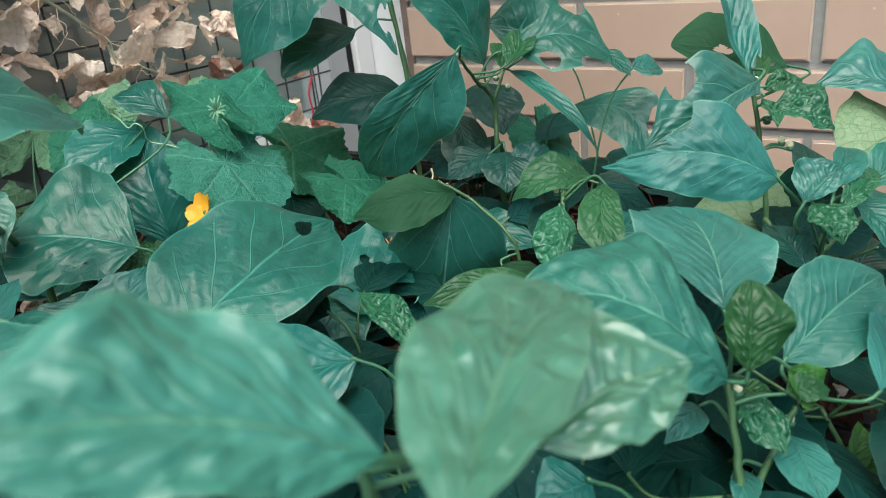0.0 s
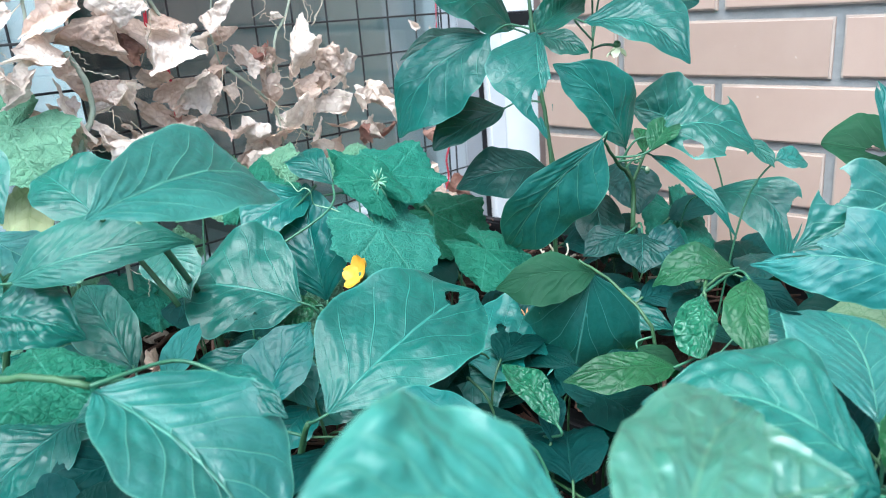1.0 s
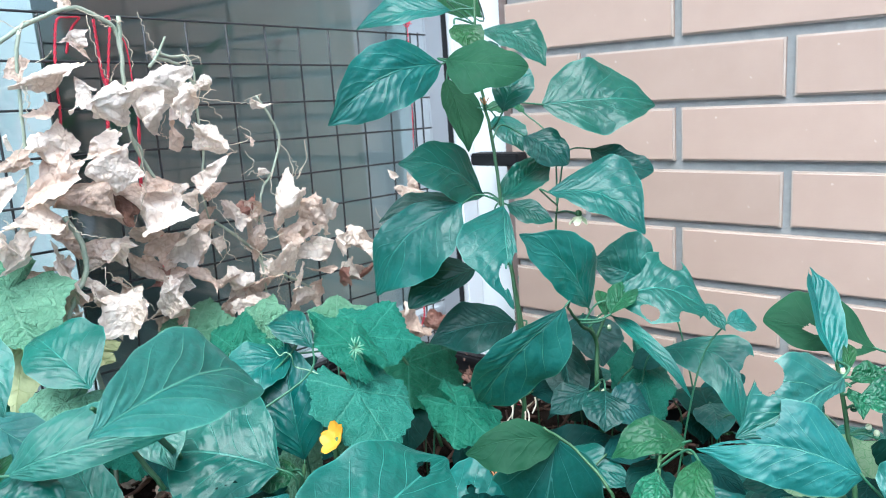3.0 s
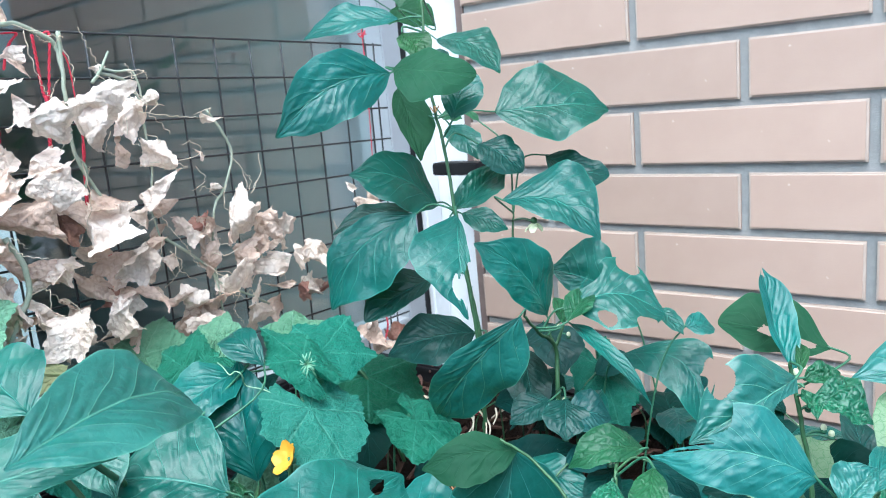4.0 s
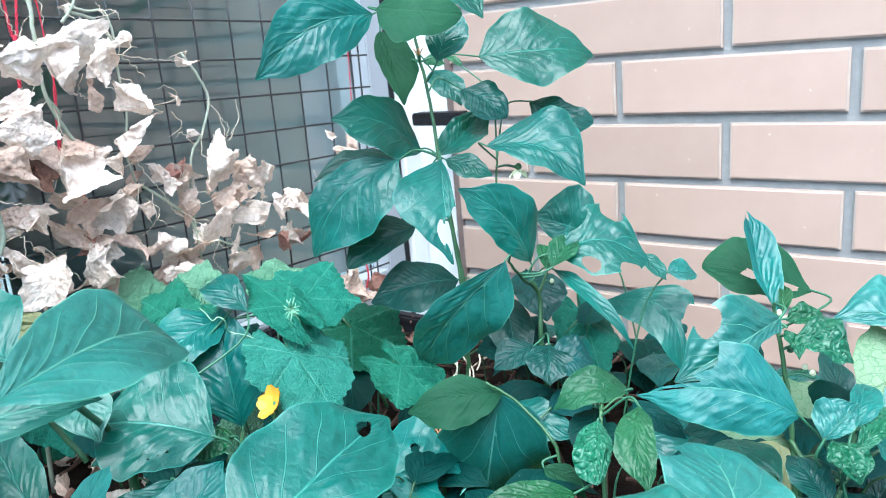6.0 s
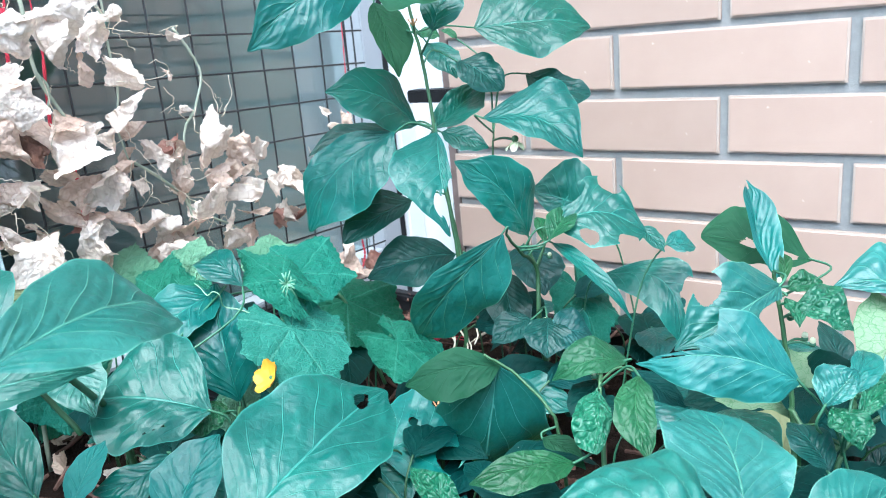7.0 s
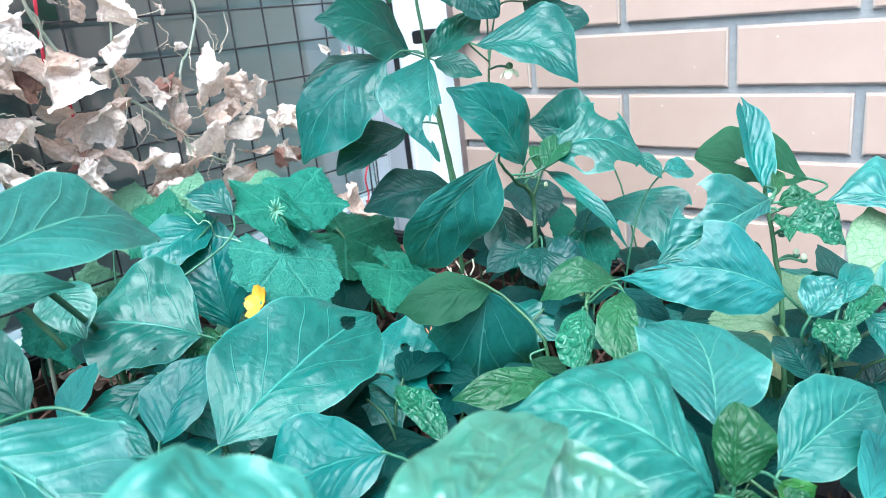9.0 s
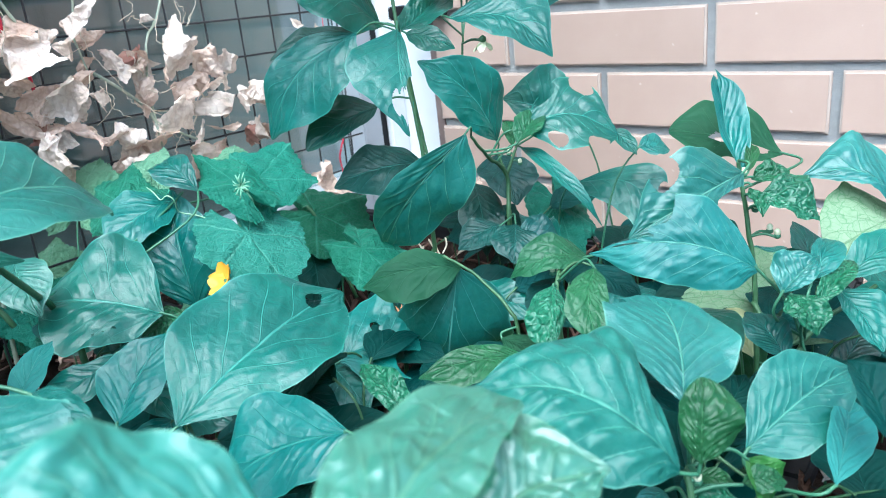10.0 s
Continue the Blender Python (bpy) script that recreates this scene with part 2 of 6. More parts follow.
def dry_material(name, a, c, crease):
    """Papery withered leaf: blotches, a net of raised veins, darker creases."""
    m, nt, b = nodes_of(name)
    o = coords(nt)
    info = nt.nodes.new("ShaderNodeObjectInfo").outputs["Random"]
    big, small = noise_at(nt, o, 38.0, 5.0), noise_at(nt, o, 300.0, 3.0)
    vor = add(nt, "ShaderNodeTexVoronoi", Scale=110.0)
    vor.feature = "DISTANCE_TO_EDGE"
    nt.links.new(o, vor.inputs["Vector"])
    net = op(nt, "SUBTRACT", 1.0, ramp(nt, vor.outputs[0], 0.0, 0.14))
    col = mixed(nt, ramp(nt, big, 0.32, 0.68), a, c)
    col = mixed(nt, op(nt, "MULTIPLY", net, 0.2), col, crease)
    col = mixed(nt, op(nt, "MULTIPLY", small, 0.18), col, crease)
    hsv = add(nt, "ShaderNodeHueSaturation")
    nt.links.new(col, hsv.inputs["Color"])
    nt.links.new(op(nt, "MULTIPLY_ADD", info, 0.3, 0.82), hsv.inputs["Value"])
    nt.links.new(hsv.outputs[0], b.inputs["Base Color"])
    b.inputs["Roughness"].default_value = 0.8
    b.inputs["Specular IOR Level"].default_value = 0.25
    height = op(nt, "ADD", op(nt, "MULTIPLY", net, 0.1), op(nt, "ADD", op(nt, "MULTIPLY", big, 0.9), op(nt, "MULTIPLY_ADD", op(nt, "ABSOLUTE", op(nt, "SUBTRACT", noise_at(nt, o, 120.0, 3.0), 0.5)), 1.6, op(nt, "MULTIPLY", small, 0.5))))
    bump(nt, b, height, 1.0, 0.0028)
    tr = nt.nodes.new("ShaderNodeBsdfTranslucent")
    nt.links.new(hsv.outputs[0], tr.inputs["Color"])
    mix = nt.nodes.new("ShaderNodeMixShader")
    mix.inputs[0].default_value = 0.26
    nt.links.new(b.outputs[0], mix.inputs[1])
    nt.links.new(tr.outputs[0], mix.inputs[2])
    nt.links.new(mix.outputs[0], nt.nodes["Material Output"].inputs["Surface"])
    return m


DRY_PALE = dry_material("pale withered leaf", (0.78, 0.645, 0.535), (0.92, 0.82, 0.72), (0.36, 0.22, 0.15))
DRY_TAN = dry_material("brown withered leaf", (0.64, 0.47, 0.365), (0.80, 0.65, 0.54), (0.27, 0.15, 0.10))
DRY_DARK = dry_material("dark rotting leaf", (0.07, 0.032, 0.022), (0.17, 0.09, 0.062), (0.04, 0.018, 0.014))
DRY_PINK = dry_material("reddish withered leaf", (0.24, 0.10, 0.075), (0.42, 0.26, 0.20), (0.14, 0.05, 0.04))
BRICK = brick_material()
BRICK_EDGE = plain("worn pale brick arris", (0.42, 0.32, 0.255), (0.54, 0.46, 0.40), 0.7, 30, 300)
MORTAR = plain("grey mortar", (0.24, 0.242, 0.235), (0.33, 0.332, 0.32), 0.9, 60, 600, relief=0.7)
WHITE = plain("white plastic", (0.78, 0.79, 0.80), (0.83, 0.84, 0.85), 0.35, 4, 80, relief=0.05)
GREY = plain("grey plastic profile", (0.30, 0.32, 0.34), (0.36, 0.38, 0.40), 0.45, 4, 80, relief=0.05)
BLACK = plain("black plastic", (0.008, 0.008, 0.009), (0.016, 0.016, 0.018), 0.6, 20, 200, relief=0.1, spec=0.2)
WIRE = plain("black coated wire", (0.012, 0.014, 0.016), (0.03, 0.033, 0.036), 0.5, 80, 500)
SOIL = plain("dark potting soil", (0.005, 0.003, 0.0028), (0.028, 0.017, 0.012), 0.95, 60, 500, relief=1.0, distance=0.008, spec=0.1)
LITTER = plain("dry plant litter", (0.05, 0.022, 0.016), (0.16, 0.085, 0.06), 0.9, 60, 300)
RED = plain("red twine", (0.45, 0.015, 0.04), (0.66, 0.05, 0.09), 0.7, 200, 900)
STRAW = plain("pale straw", (0.5, 0.42, 0.3), (0.65, 0.58, 0.46), 0.7, 100, 600)
PETAL = plain("yellow petal", (0.52, 0.25, 0.012), (0.64, 0.34, 0.02), 0.6, 60, 300)
BUD = plain("cream flower bud", (0.55, 0.58, 0.35), (0.75, 0.75, 0.55), 0.6, 60, 300)
CONCRETE = plain("balcony floor screed", (0.22, 0.21, 0.20), (0.3, 0.29, 0.28), 0.85, 6, 90)
CURTAIN = plain("white sheer curtain", (0.42, 0.44, 0.46), (0.52, 0.54, 0.56), 0.9, 3, 200)
# raised teal-grey stands in for the outdoors mirrored in the pane
ROOM = plain("room wall tinted for pane reflections", (0.22, 0.265, 0.258), (0.33, 0.375, 0.365), 0.9, 2, 60)
TENDRIL = plain("pale tendril", (0.16, 0.31, 0.18), (0.28, 0.43, 0.26), 0.6, 60, 400)
PETIOLE_PALE = plain("pale downy shoot", (0.12, 0.29, 0.17), (0.20, 0.38, 0.24), 0.7, 60, 400)
ORANGE = plain("dried orange petal", (0.35, 0.16, 0.06), (0.5, 0.28, 0.14), 0.8, 60, 400)
GLASS = glass_material()

# ---- kit
def mesh_of(name, verts, faces, mat, uvs=None, smooth=True):
    me = bpy.data.meshes.new(name)
    me.from_pydata([tuple(v) for v in verts], [], faces)
    if uvs is not None:
        layer = me.uv_layers.new(name="uv")
        idx = np.empty(len(me.loops), dtype=np.int32)
        me.loops.foreach_get("vertex_index", idx)
        layer.data.foreach_set("uv", np.asarray(uvs, dtype=np.float32)[idx].ravel())
    me.polygons.foreach_set("use_smooth", [smooth] * len(me.polygons))
    me.materials.append(mat)
    me.update()
    return me


def child(name, me, parent, label=""):
    ob = new(name, me)
    ob.parent = parent
    ob.matrix_parent_inverse = parent.matrix_world.inverted()
    if label:
        ob["label"] = label
    return ob


def anchor(name, place, label, category, group="", kind=""):
    ob = new(name)
    ob.empty_display_size = 0.02
    ob.matrix_world = Matrix.Translation(place)
    return tagged(ob, label, category, group, kind)


def box_data(x0, x1, y0, y1, z0, z1, bevel=0.0):
    bm = bmesh.new()
    bmesh.ops.create_cube(bm, size=1.0, matrix=Matrix.LocRotScale(((x0 + x1) / 2, (y0 + y1) / 2, (z0 + z1) / 2), None, (x1 - x0, y1 - y0, z1 - z0)))
    if bevel:
        bmesh.ops.bevel(bm, geom=bm.edges[:], offset=bevel, segments=2, affect="EDGES")
    return bm


def box(name, x0, x1, y0, y1, z0, z1, mat, bevel=0.0):
    bm = box_data(x0, x1, y0, y1, z0, z1, bevel)
    me = bpy.data.meshes.new(name)
    bm.to_mesh(me)
    bm.free()
    me.materials.append(mat)
    return me


def curve_points(pts, steps=6):
    """A smooth line through the points."""
    P = [np.array(p, float) for p in pts]
    if len(P) == 2:
        return [P[0] + (P[1] - P[0]) * k / steps for k in range(steps + 1)]
    Q = [2 * P[0] - P[1], *P, 2 * P[-1] - P[-2]]
    line = []
    for i in range(1, len(Q) - 2):
        a, b, c, d = Q[i - 1:i + 3]
        for k in range(steps):
            t = k / steps
            line.append(0.5 * (2 * b + (c - a) * t + (2 * a - 5 * b + 4 * c - d) * t * t + (3 * b - a - 3 * c + d) * t ** 3))
    return line + [P[-1]]


def tube_data(line, r0, r1, sides=7):
    verts, faces = [], []
    n = len(line)
    side = np.array((0.31, 0.52, 0.79))
    for i, p in enumerate(line):
        d = line[min(i + 1, n - 1)] - line[max(i - 1, 0)]
        d = d / (np.linalg.norm(d) + 1e-9)
        a = np.cross(d, side)
        a /= np.linalg.norm(a) + 1e-9
        b = np.cross(d, a)
        r = r0 + (r1 - r0) * i / max(1, n - 1)
        for k in range(sides):
            w = 2 * math.pi * k / sides
            verts.append(p + r * (math.cos(w) * a + math.sin(w) * b))
    for i in range(n - 1):
        for k in range(sides):
            j = (k + 1) % sides
            faces.append((i * sides + k, i * sides + j, (i + 1) * sides + j, (i + 1) * sides + k))
    faces.append(tuple(range(sides))[::-1])
    faces.append(tuple(range((n - 1) * sides, n * sides)))
    return verts, faces


def joined(pieces):
    verts, faces = [], []
    for v, f in pieces:
        n = len(verts)
        verts += list(v)
        faces += [tuple(i + n for i in q) for q in f]
    return verts, faces


STEMS = {}


def stem(plant, pts, r0, r1, mat=None):
    if mat is None:
        r0, r1 = 0.8 * r0, 0.8 * r1
    line = curve_points(pts)
    if r0 > 0.0012 and mat is None:
        top = line[0]
        if len(STEMS.get(plant.name, [])) == 0 and top[2] > GROUND:
            line = [np.array((top[0], top[1], GROUND - 0.01))] + [np.array((top[0], top[1], GROUND + (top[2] - GROUND) * 0.6))] + line
    rng = np.random.default_rng(len(bpy.data.meshes))
    line = [p + rng.normal(0, r0 * (0.16 if mat is VINE_DRY else 0.12), 3) for p in line]
    STEMS.setdefault(plant.name, []).extend(line)
    v, f = tube_data(line, r0, r1)
    if mat is VINE_DRY and r0 < 0.001:
        mat = STRAW
    thin = r0 < 0.001 or mat is TENDRIL
    return child("tendril" if thin else "stem", mesh_of("stem", v, f, mat or STEM), plant)


def tendril_dry(pts):
    """A pale dried tendril, wavy and curled at its end."""
    rng = np.random.default_rng(len(bpy.data.meshes))
    line = curve_points(pts, 9)
    n = len(line)
    turns, ph = rng.uniform(3, 7), rng.uniform(0, 6)
    out = []
    for i, p in enumerate(line):
        a = ph + turns * 6.2832 * (i / n) ** 1.5
        size = 0.0012 * min(1.0, 3.0 * i / n)
        out.append(p + size * np.array((math.sin(a), 0.8 * math.cos(a), 0.5 * math.sin(a + 1))))
    v, f = tube_data(out, 0.00042, 0.00028, 5)
    return child("tendril", mesh_of("tendril", v, f, STRAW), withered)


def leaf_frame(base, tip, normal):
    B, T, N = (np.array(q, float) for q in (base, tip, normal))
    ax = T - B
    L = np.linalg.norm(ax)
    ax /= L
    N = N - ax * (N @ ax)
    N /= np.linalg.norm(N)
    return B, ax, np.cross(N, ax), N, L


COUNT = [0]


def leaf(plant, kind, base, tip, normal, half, wide=0.42, arch=0.08, fold=0.10, curl=0.10, pucker=1.0, bites=(), mat=None, petiole=True, spread=1.0, droop=None, slant=0.36, laterals=5.6, notch=0.76, sway=None, heart=0.70, point=0.80):
    """One blade from its base to its tip, with its stalk back to the plant's stem."""
    COUNT[0] += 1
    rng = np.random.default_rng(COUNT[0])
    B, ax, sd, N, L = leaf_frame(base, tip, normal)
    ph = rng.uniform(0, 6.28, 6)
    droop = rng.uniform(0.0, 0.07) if droop is None else droop
    if kind == "pepper":
        nv, nu = (60, 34) if not bites else (130, 84)
        hl, hr = half if isinstance(half, tuple) else (half, half)
        wl, wr = wide if isinstance(wide, tuple) else (wide, wide)
        half = (hl + hr) / 2
        v = np.linspace(0, 1, nv + 1)[:, None] * np.ones(nu + 1)
        u = np.ones(nv + 1)[:, None] * np.linspace(-1, 1, nu + 1)
        most = np.where(u < 0, wl, wr)
        vv = 0.004 + v * 0.993
        # rounded shoulders at the stalk, drawn-out point at the tip
        w = np.where(vv < most, np.sin(0.5 * np.pi * np.minimum(1, vv / most)) ** heart, np.cos(0.5 * np.pi * np.clip((vv - most) / (1 - most), 0, 1)) ** point)
        w = w * np.where(u < 0, hl, hr)
        w = w * (1 + (0.045 * np.sin(9 * v + ph[0] + 2 * np.sign(u)) + 0.02 * np.sin(31 * v + ph[5] + 3 * np.sign(u))) * np.abs(u))
        w = w * (1 - (0.30 if point > 0.7 else 0.0) * np.exp(-((v - 0.94) / 0.07) ** 2))
        w = w * (1 - 0.42 * np.exp(-(v / 0.075) ** 2))
        sway = 0.04 * L * math.sin(ph[1]) if sway is None else sway
        sway = sway * np.sin(np.pi * v)
        along = v * L
        across = u * w + sway
        rise = arch * L * 4 * v * (1 - v)
        rise = rise + 1.5 * fold * np.abs(u) * w - curl * u * u * w
        rise = rise - droop * L * (np.maximum(0, v - 0.6) / 0.4) ** 2
        vuv = v * (0.9 + 0.25 * rng.random()) + 0.3 * rng.random() + (0.035 + 0.05 * math.sin(ph[2])) * np.sign(u)
        vuv = vuv + 0.022 * np.sin(11 * v + ph[3] + np.sign(u)) + 0.012 * np.sin(23 * v + ph[0] - 2 * np.sign(u))
        saw = np.abs(((vuv - slant * np.abs(u) ** 0.8) * laterals) % 1 - 0.5) * 2
        quilt = 0.0021 * min(pucker, 2.6) ** 1.3 * (half / 0.035) * (0.75 + 0.35 * np.sin(13 * np.abs(u) + 9 * v + ph[2]))
        rise = rise + quilt * saw ** 0.7 * np.minimum(1, np.abs(u) * 4) * (1 - 0.6 * np.abs(u)) * np.sin(np.pi * v) ** 0.4
        rise = rise + (0.085 * w * np.sin(13 * v + ph[3] + 1.7 * np.sign(u)) * np.abs(u) ** 2) * pucker ** 0.5
        rise = rise + 0.0016 * np.sin(38 * along + ph[4]) * np.sin(44 * across + ph[5])
        for k in range(4):
            q = 110 * (1 + 0.6 * k)
            ca, sa = math.cos(ph[k]), math.sin(ph[k])
            rise = rise + 0.00042 * pucker ** 0.8 / (1 + 0.5 * k) * np.sin(q * (along * ca + across * sa) + ph[4] + k) * np.sin(q * (across * ca - along * sa) + ph[5] + 2 * k)
        tilt = 0.06 * math.sin(ph[4])
        rise = rise + tilt * across
        uvs = np.stack([(u + 1) / 2, vuv], -1).reshape(-1, 2)
        idx = np.arange((nv + 1) * (nu + 1)).reshape(nv + 1, nu + 1)
        faces = []
        for i in range(nv):
            for j in range(nu):
                if bites:
                    uu, v0 = (u[i, j] + u[i, j + 1]) / 2, (v[i, j] + v[i + 1, j]) / 2
                    wob = 1 + 0.25 * math.sin(9 * math.atan2(v0 - 0.5, uu) + ph[0]) * 0.6
                    if any(((uu - bu) * half / L) ** 2 + (v0 - bv) ** 2 < (br * wob) ** 2 * 0.55 for bu, bv, br in bites):
                        continue
                faces.append((idx[i, j], idx[i, j + 1], idx[i + 1, j + 1], idx[i + 1, j]))
        P = B + along.reshape(-1, 1) * ax + across.reshape(-1, 1) * sd + rise.reshape(-1, 1) * N
        start = B
    else:
        # a five-cornered toothed blade on a heart-shaped base
        nr, na = 22, 264
        start = B + ax * L * 0.16
        R0 = L * 0.84
        th = np.linspace(-np.pi, np.pi, na, endpoint=False)[None, :] * np.ones((nr + 1, 1))
        r = np.linspace(0.0, 1, nr + 1)[:, None] * np.ones((1, na))
        k_ = 1.12 * spread
        corners = [(0.0, 1.0), (0.55 * k_, notch), (k_, 0.96), ((k_ + 2.45) / 2, 0.76), (2.45, 0.8), (2.85, 0.6), (math.pi, 0.2)]
        corners = [(-t_, r_) for t_, r_ in corners[:0:-1]] + corners
        lobes = np.zeros_like(th)
        for (t0, r0), (t1, r1) in zip(corners, corners[1:]):
            inside = (th >= t0 - 1e-6) & (th <= t1 + 1e-6)
            ax_, ay_, bx_, by_ = r0 * math.cos(t0), r0 * math.sin(t0), r1 * math.cos(t1), r1 * math.sin(t1)
            cross = ax_ * by_ - ay_ * bx_
            edge_r = cross / (np.cos(th) * (by_ - ay_) - np.sin(th) * (bx_ - ax_) + 1e-9)
            lobes = np.where(inside, edge_r, lobes)
        lobes = lobes * (1 + (0.09 * (np.abs(((th * 7.0 + 0.3 * np.sin(5 * th)) % 1) - 0.5) - 0.25) + 0.03 * np.sin(9 * th + ph[4])) * np.clip((r - 0.86) / 0.14, 0, 1))
        stretch = half / (R0 * 0.96 * math.sin(1.12 * spread))
        along = r * lobes * np.cos(th) * R0
        across = r * lobes * np.sin(th) * R0 * stretch
        rise = arch * L * (0.6 - 1.6 * r * r) + 0.045 * R0 * np.sin(3 * th + ph[0]) * r ** 2 + 0.03 * R0 * np.sin(5 * th + ph[1]) * r
        rise = rise + 0.0009 * pucker * np.sin(330 * along + 40 * across + ph[2]) * np.sin(300 * across - 60 * along + ph[3]) * np.minimum(1, r * 3) - 0.0016 * np.exp(-(((th + 0.575) % 1.15 - 0.575) / 0.09) ** 2) * np.minimum(1, r * 3) * (1 - r)
        rise = rise + fold * np.abs(across) * 0.6
        near = np.abs(((th + 0.575) % 1.15) - 0.575)
        uvs = np.stack([0.5 + 0.5 * np.minimum(1, near / 0.575) * np.sign(np.sin(th) + 1e-6) * np.minimum(1, 0.15 + r), r * 0.9 + 0.05], -1).reshape(-1, 2)
        P = start + along.reshape(-1, 1) * ax + across.reshape(-1, 1) * sd + rise.reshape(-1, 1) * N
        idx = np.arange((nr + 1) * na).reshape(nr + 1, na)
        faces = [(idx[i, j], idx[i, (j + 1) % na], idx[i + 1, (j + 1) % na], idx[i + 1, j]) for i in range(nr) for j in range(na)]
        mat = mat or CUKE
    ob = child("leaf", mesh_of("leaf", P, faces, mat or LEAF, uvs), plant)
    near = STEMS.get(plant.name)
    if petiole and near:
        S = np.array(near)
        cost = np.linalg.norm(S - B, axis=1) + 1.2 * np.maximum(0, S[:, 2] - B[2] - 0.005) + 0.6 * np.maximum(0, (S - B) @ ax)
        foot = S[int(np.argmin(cost))]
        gap = np.linalg.norm(foot - B)
        if gap > 0.045 and B[2] < 0.45:
            foot = np.array((B[0], B[1], GROUND)) - 0.3 * ax * (B[2] - GROUND) * (1, 1, 0)
            gap = 0.05
        if gap > 0.003:
            bend = B - ax * gap * 0.45 + np.array((0, 0, 0.08 * gap))
            line = curve_points([foot, (foot + 2 * bend + B) / 4, B, B + ax * 0.03 * L], 5)
            vv_, ff_ = tube_data(line, 0.00085, 0.0007, 6)
            child("petiole", mesh_of("petiole", vv_, ff_, STEM if mat is LEAF_DARK else PETIOLE), ob)
    return ob


def dry_leaf(place, r, stretch, mat, fallen=False):
    """A crumpled withered leaf that hangs from the vine."""
    COUNT[0] += 1
    rng = np.random.default_rng(1000 + COUNT[0])
    n = 34
    g = np.linspace(-1, 1, n + 1)
    X, Y = np.meshgrid(g, g)
    ang, rad = np.arctan2(Y, X), np.maximum(np.abs(X), np.abs(Y))
    start_ = rng.uniform(0, 6)
    corner = np.abs(((ang - start_) * 5 / 6.2832) % 1 - 0.5) * 2
    edge = 0.80 + 0.34 * corner ** 1.3 + 0.06 * np.sin(3 * ang + rng.uniform(0, 6)) + 0.025 * np.sin(17 * ang + rng.uniform(0, 6))
    px, pz = rad * np.cos(ang) * edge, rad * np.sin(ang) * edge
    py = 0.05 * rad * np.sin(5 * (ang - start_))
    # a few sharp creases, the lower half hanging inwards
    py = py + 0.22 * rng.choice((-1, 1)) * rad ** 3
    for k in range(6):
        d, bend = rng.uniform(0, 6.28), radians(rng.uniform(25, 85)) * rng.choice((-1, 1))
        if k == 0:
            d, bend = radians(90) + rng.normal(0, 0.3), radians(rng.uniform(30, 80))
        mx, mz = math.cos(d), math.sin(d)
        off = rng.uniform(0.0, 0.5)
        s = mx * px + mz * pz - off
        s = 0.5 * (s + np.sqrt(s * s + 0.0004))
        px, pz = px - mx * (1 - math.cos(bend)) * s, pz - mz * (1 - math.cos(bend)) * s
        py = py + math.sin(bend) * s
    pz = pz * stretch
    py = py - py.mean()
    r = r * 1.22 if not fallen else r
    P = np.stack([px, py, pz], -1).reshape(-1, 3) * r
    q = P / r
    seed_ = rng.uniform(0, 50)
    P = P + r * 0.085 * np.array([noise.noise_vector((a_[0] * 1.7 + seed_, a_[1] * 1.7, a_[2] * 1.7)) for a_ in q])
    P[:, 1] += r * 0.17 * np.array([abs(noise.noise((a_[0] * 3.4 + seed_, 3.0, a_[2] * 3.0))) for a_ in q])
    P = P + r * 0.045 * np.array([noise.noise_vector((a_[0] * 8 + seed_, a_[1] * 8, a_[2] * 8)) for a_ in q])
    turn = Euler((rng.uniform(-0.4, 0.4), rng.uniform(-0.6, 0.6), radians(50) + rng.uniform(-0.8, 0.8))).to_matrix()
    if fallen:
        turn = Euler((radians(80) + rng.uniform(-0.3, 0.3), rng.uniform(-0.3, 0.3), rng.uniform(0, 6))).to_matrix()
    P = P @ np.array(turn).T + np.array(place)
    if fallen:
        P[:, 2] = place[2] + (P[:, 2] - place[2]) * 0.5
        P[:, 2] += place[2] - 0.021 - P[:, 2].min()
    idx = np.arange((n + 1) ** 2).reshape(n + 1, n + 1)
    lim = rng.uniform(1.1, 1.5)
    faces = []
    for i in range(n):
        for j in range(n):
            cx, cy = (g[i] + g[i + 1]) / 2, (g[j] + g[j + 1]) / 2
            if math.hypot(cx, cy) < lim:
                faces.append((idx[i, j], idx[i, j + 1], idx[i + 1, j + 1], idx[i + 1, j]))
    if fallen:
        ob = new("fallen_leaf", mesh_of("fallen_leaf", P, faces, mat))
        return tagged(ob, "crumpled dry brown leaf fallen on the soil", "dead leaf", "fallen leaves")
    return child("withered_leaf", mesh_of("withered_leaf", P, faces, mat), withered)


def fallen_leaf(place, r, mat):
    return dry_leaf(place, r, 1.0, mat, True)


def ball(place, r, squash=1.0, mat=None, name="bud"):
    bm = bmesh.new()
    bmesh.ops.create_icosphere(bm, subdivisions=2, radius=r, matrix=Matrix.Translation(place) @ Matrix.Diagonal((1, 1, squash, 1)))
    me = bpy.data.meshes.new(name)
    bm.to_mesh(me)
    bm.free()
    me.polygons.foreach_set("use_smooth", [True] * len(me.polygons))
    me.materials.append(mat)
    return me


def to_stem(plant, place, r=0.0007):
    S = np.array(STEMS[plant.name])
    p = np.array(place)
    foot = S[int(np.argmin(np.linalg.norm(S - p, axis=1)))]
    v, f = tube_data(curve_points([foot, (foot + p) / 2 + np.array((0, 0, 0.002)), p], 4), r, r * 1.3, 6)
    return v, f


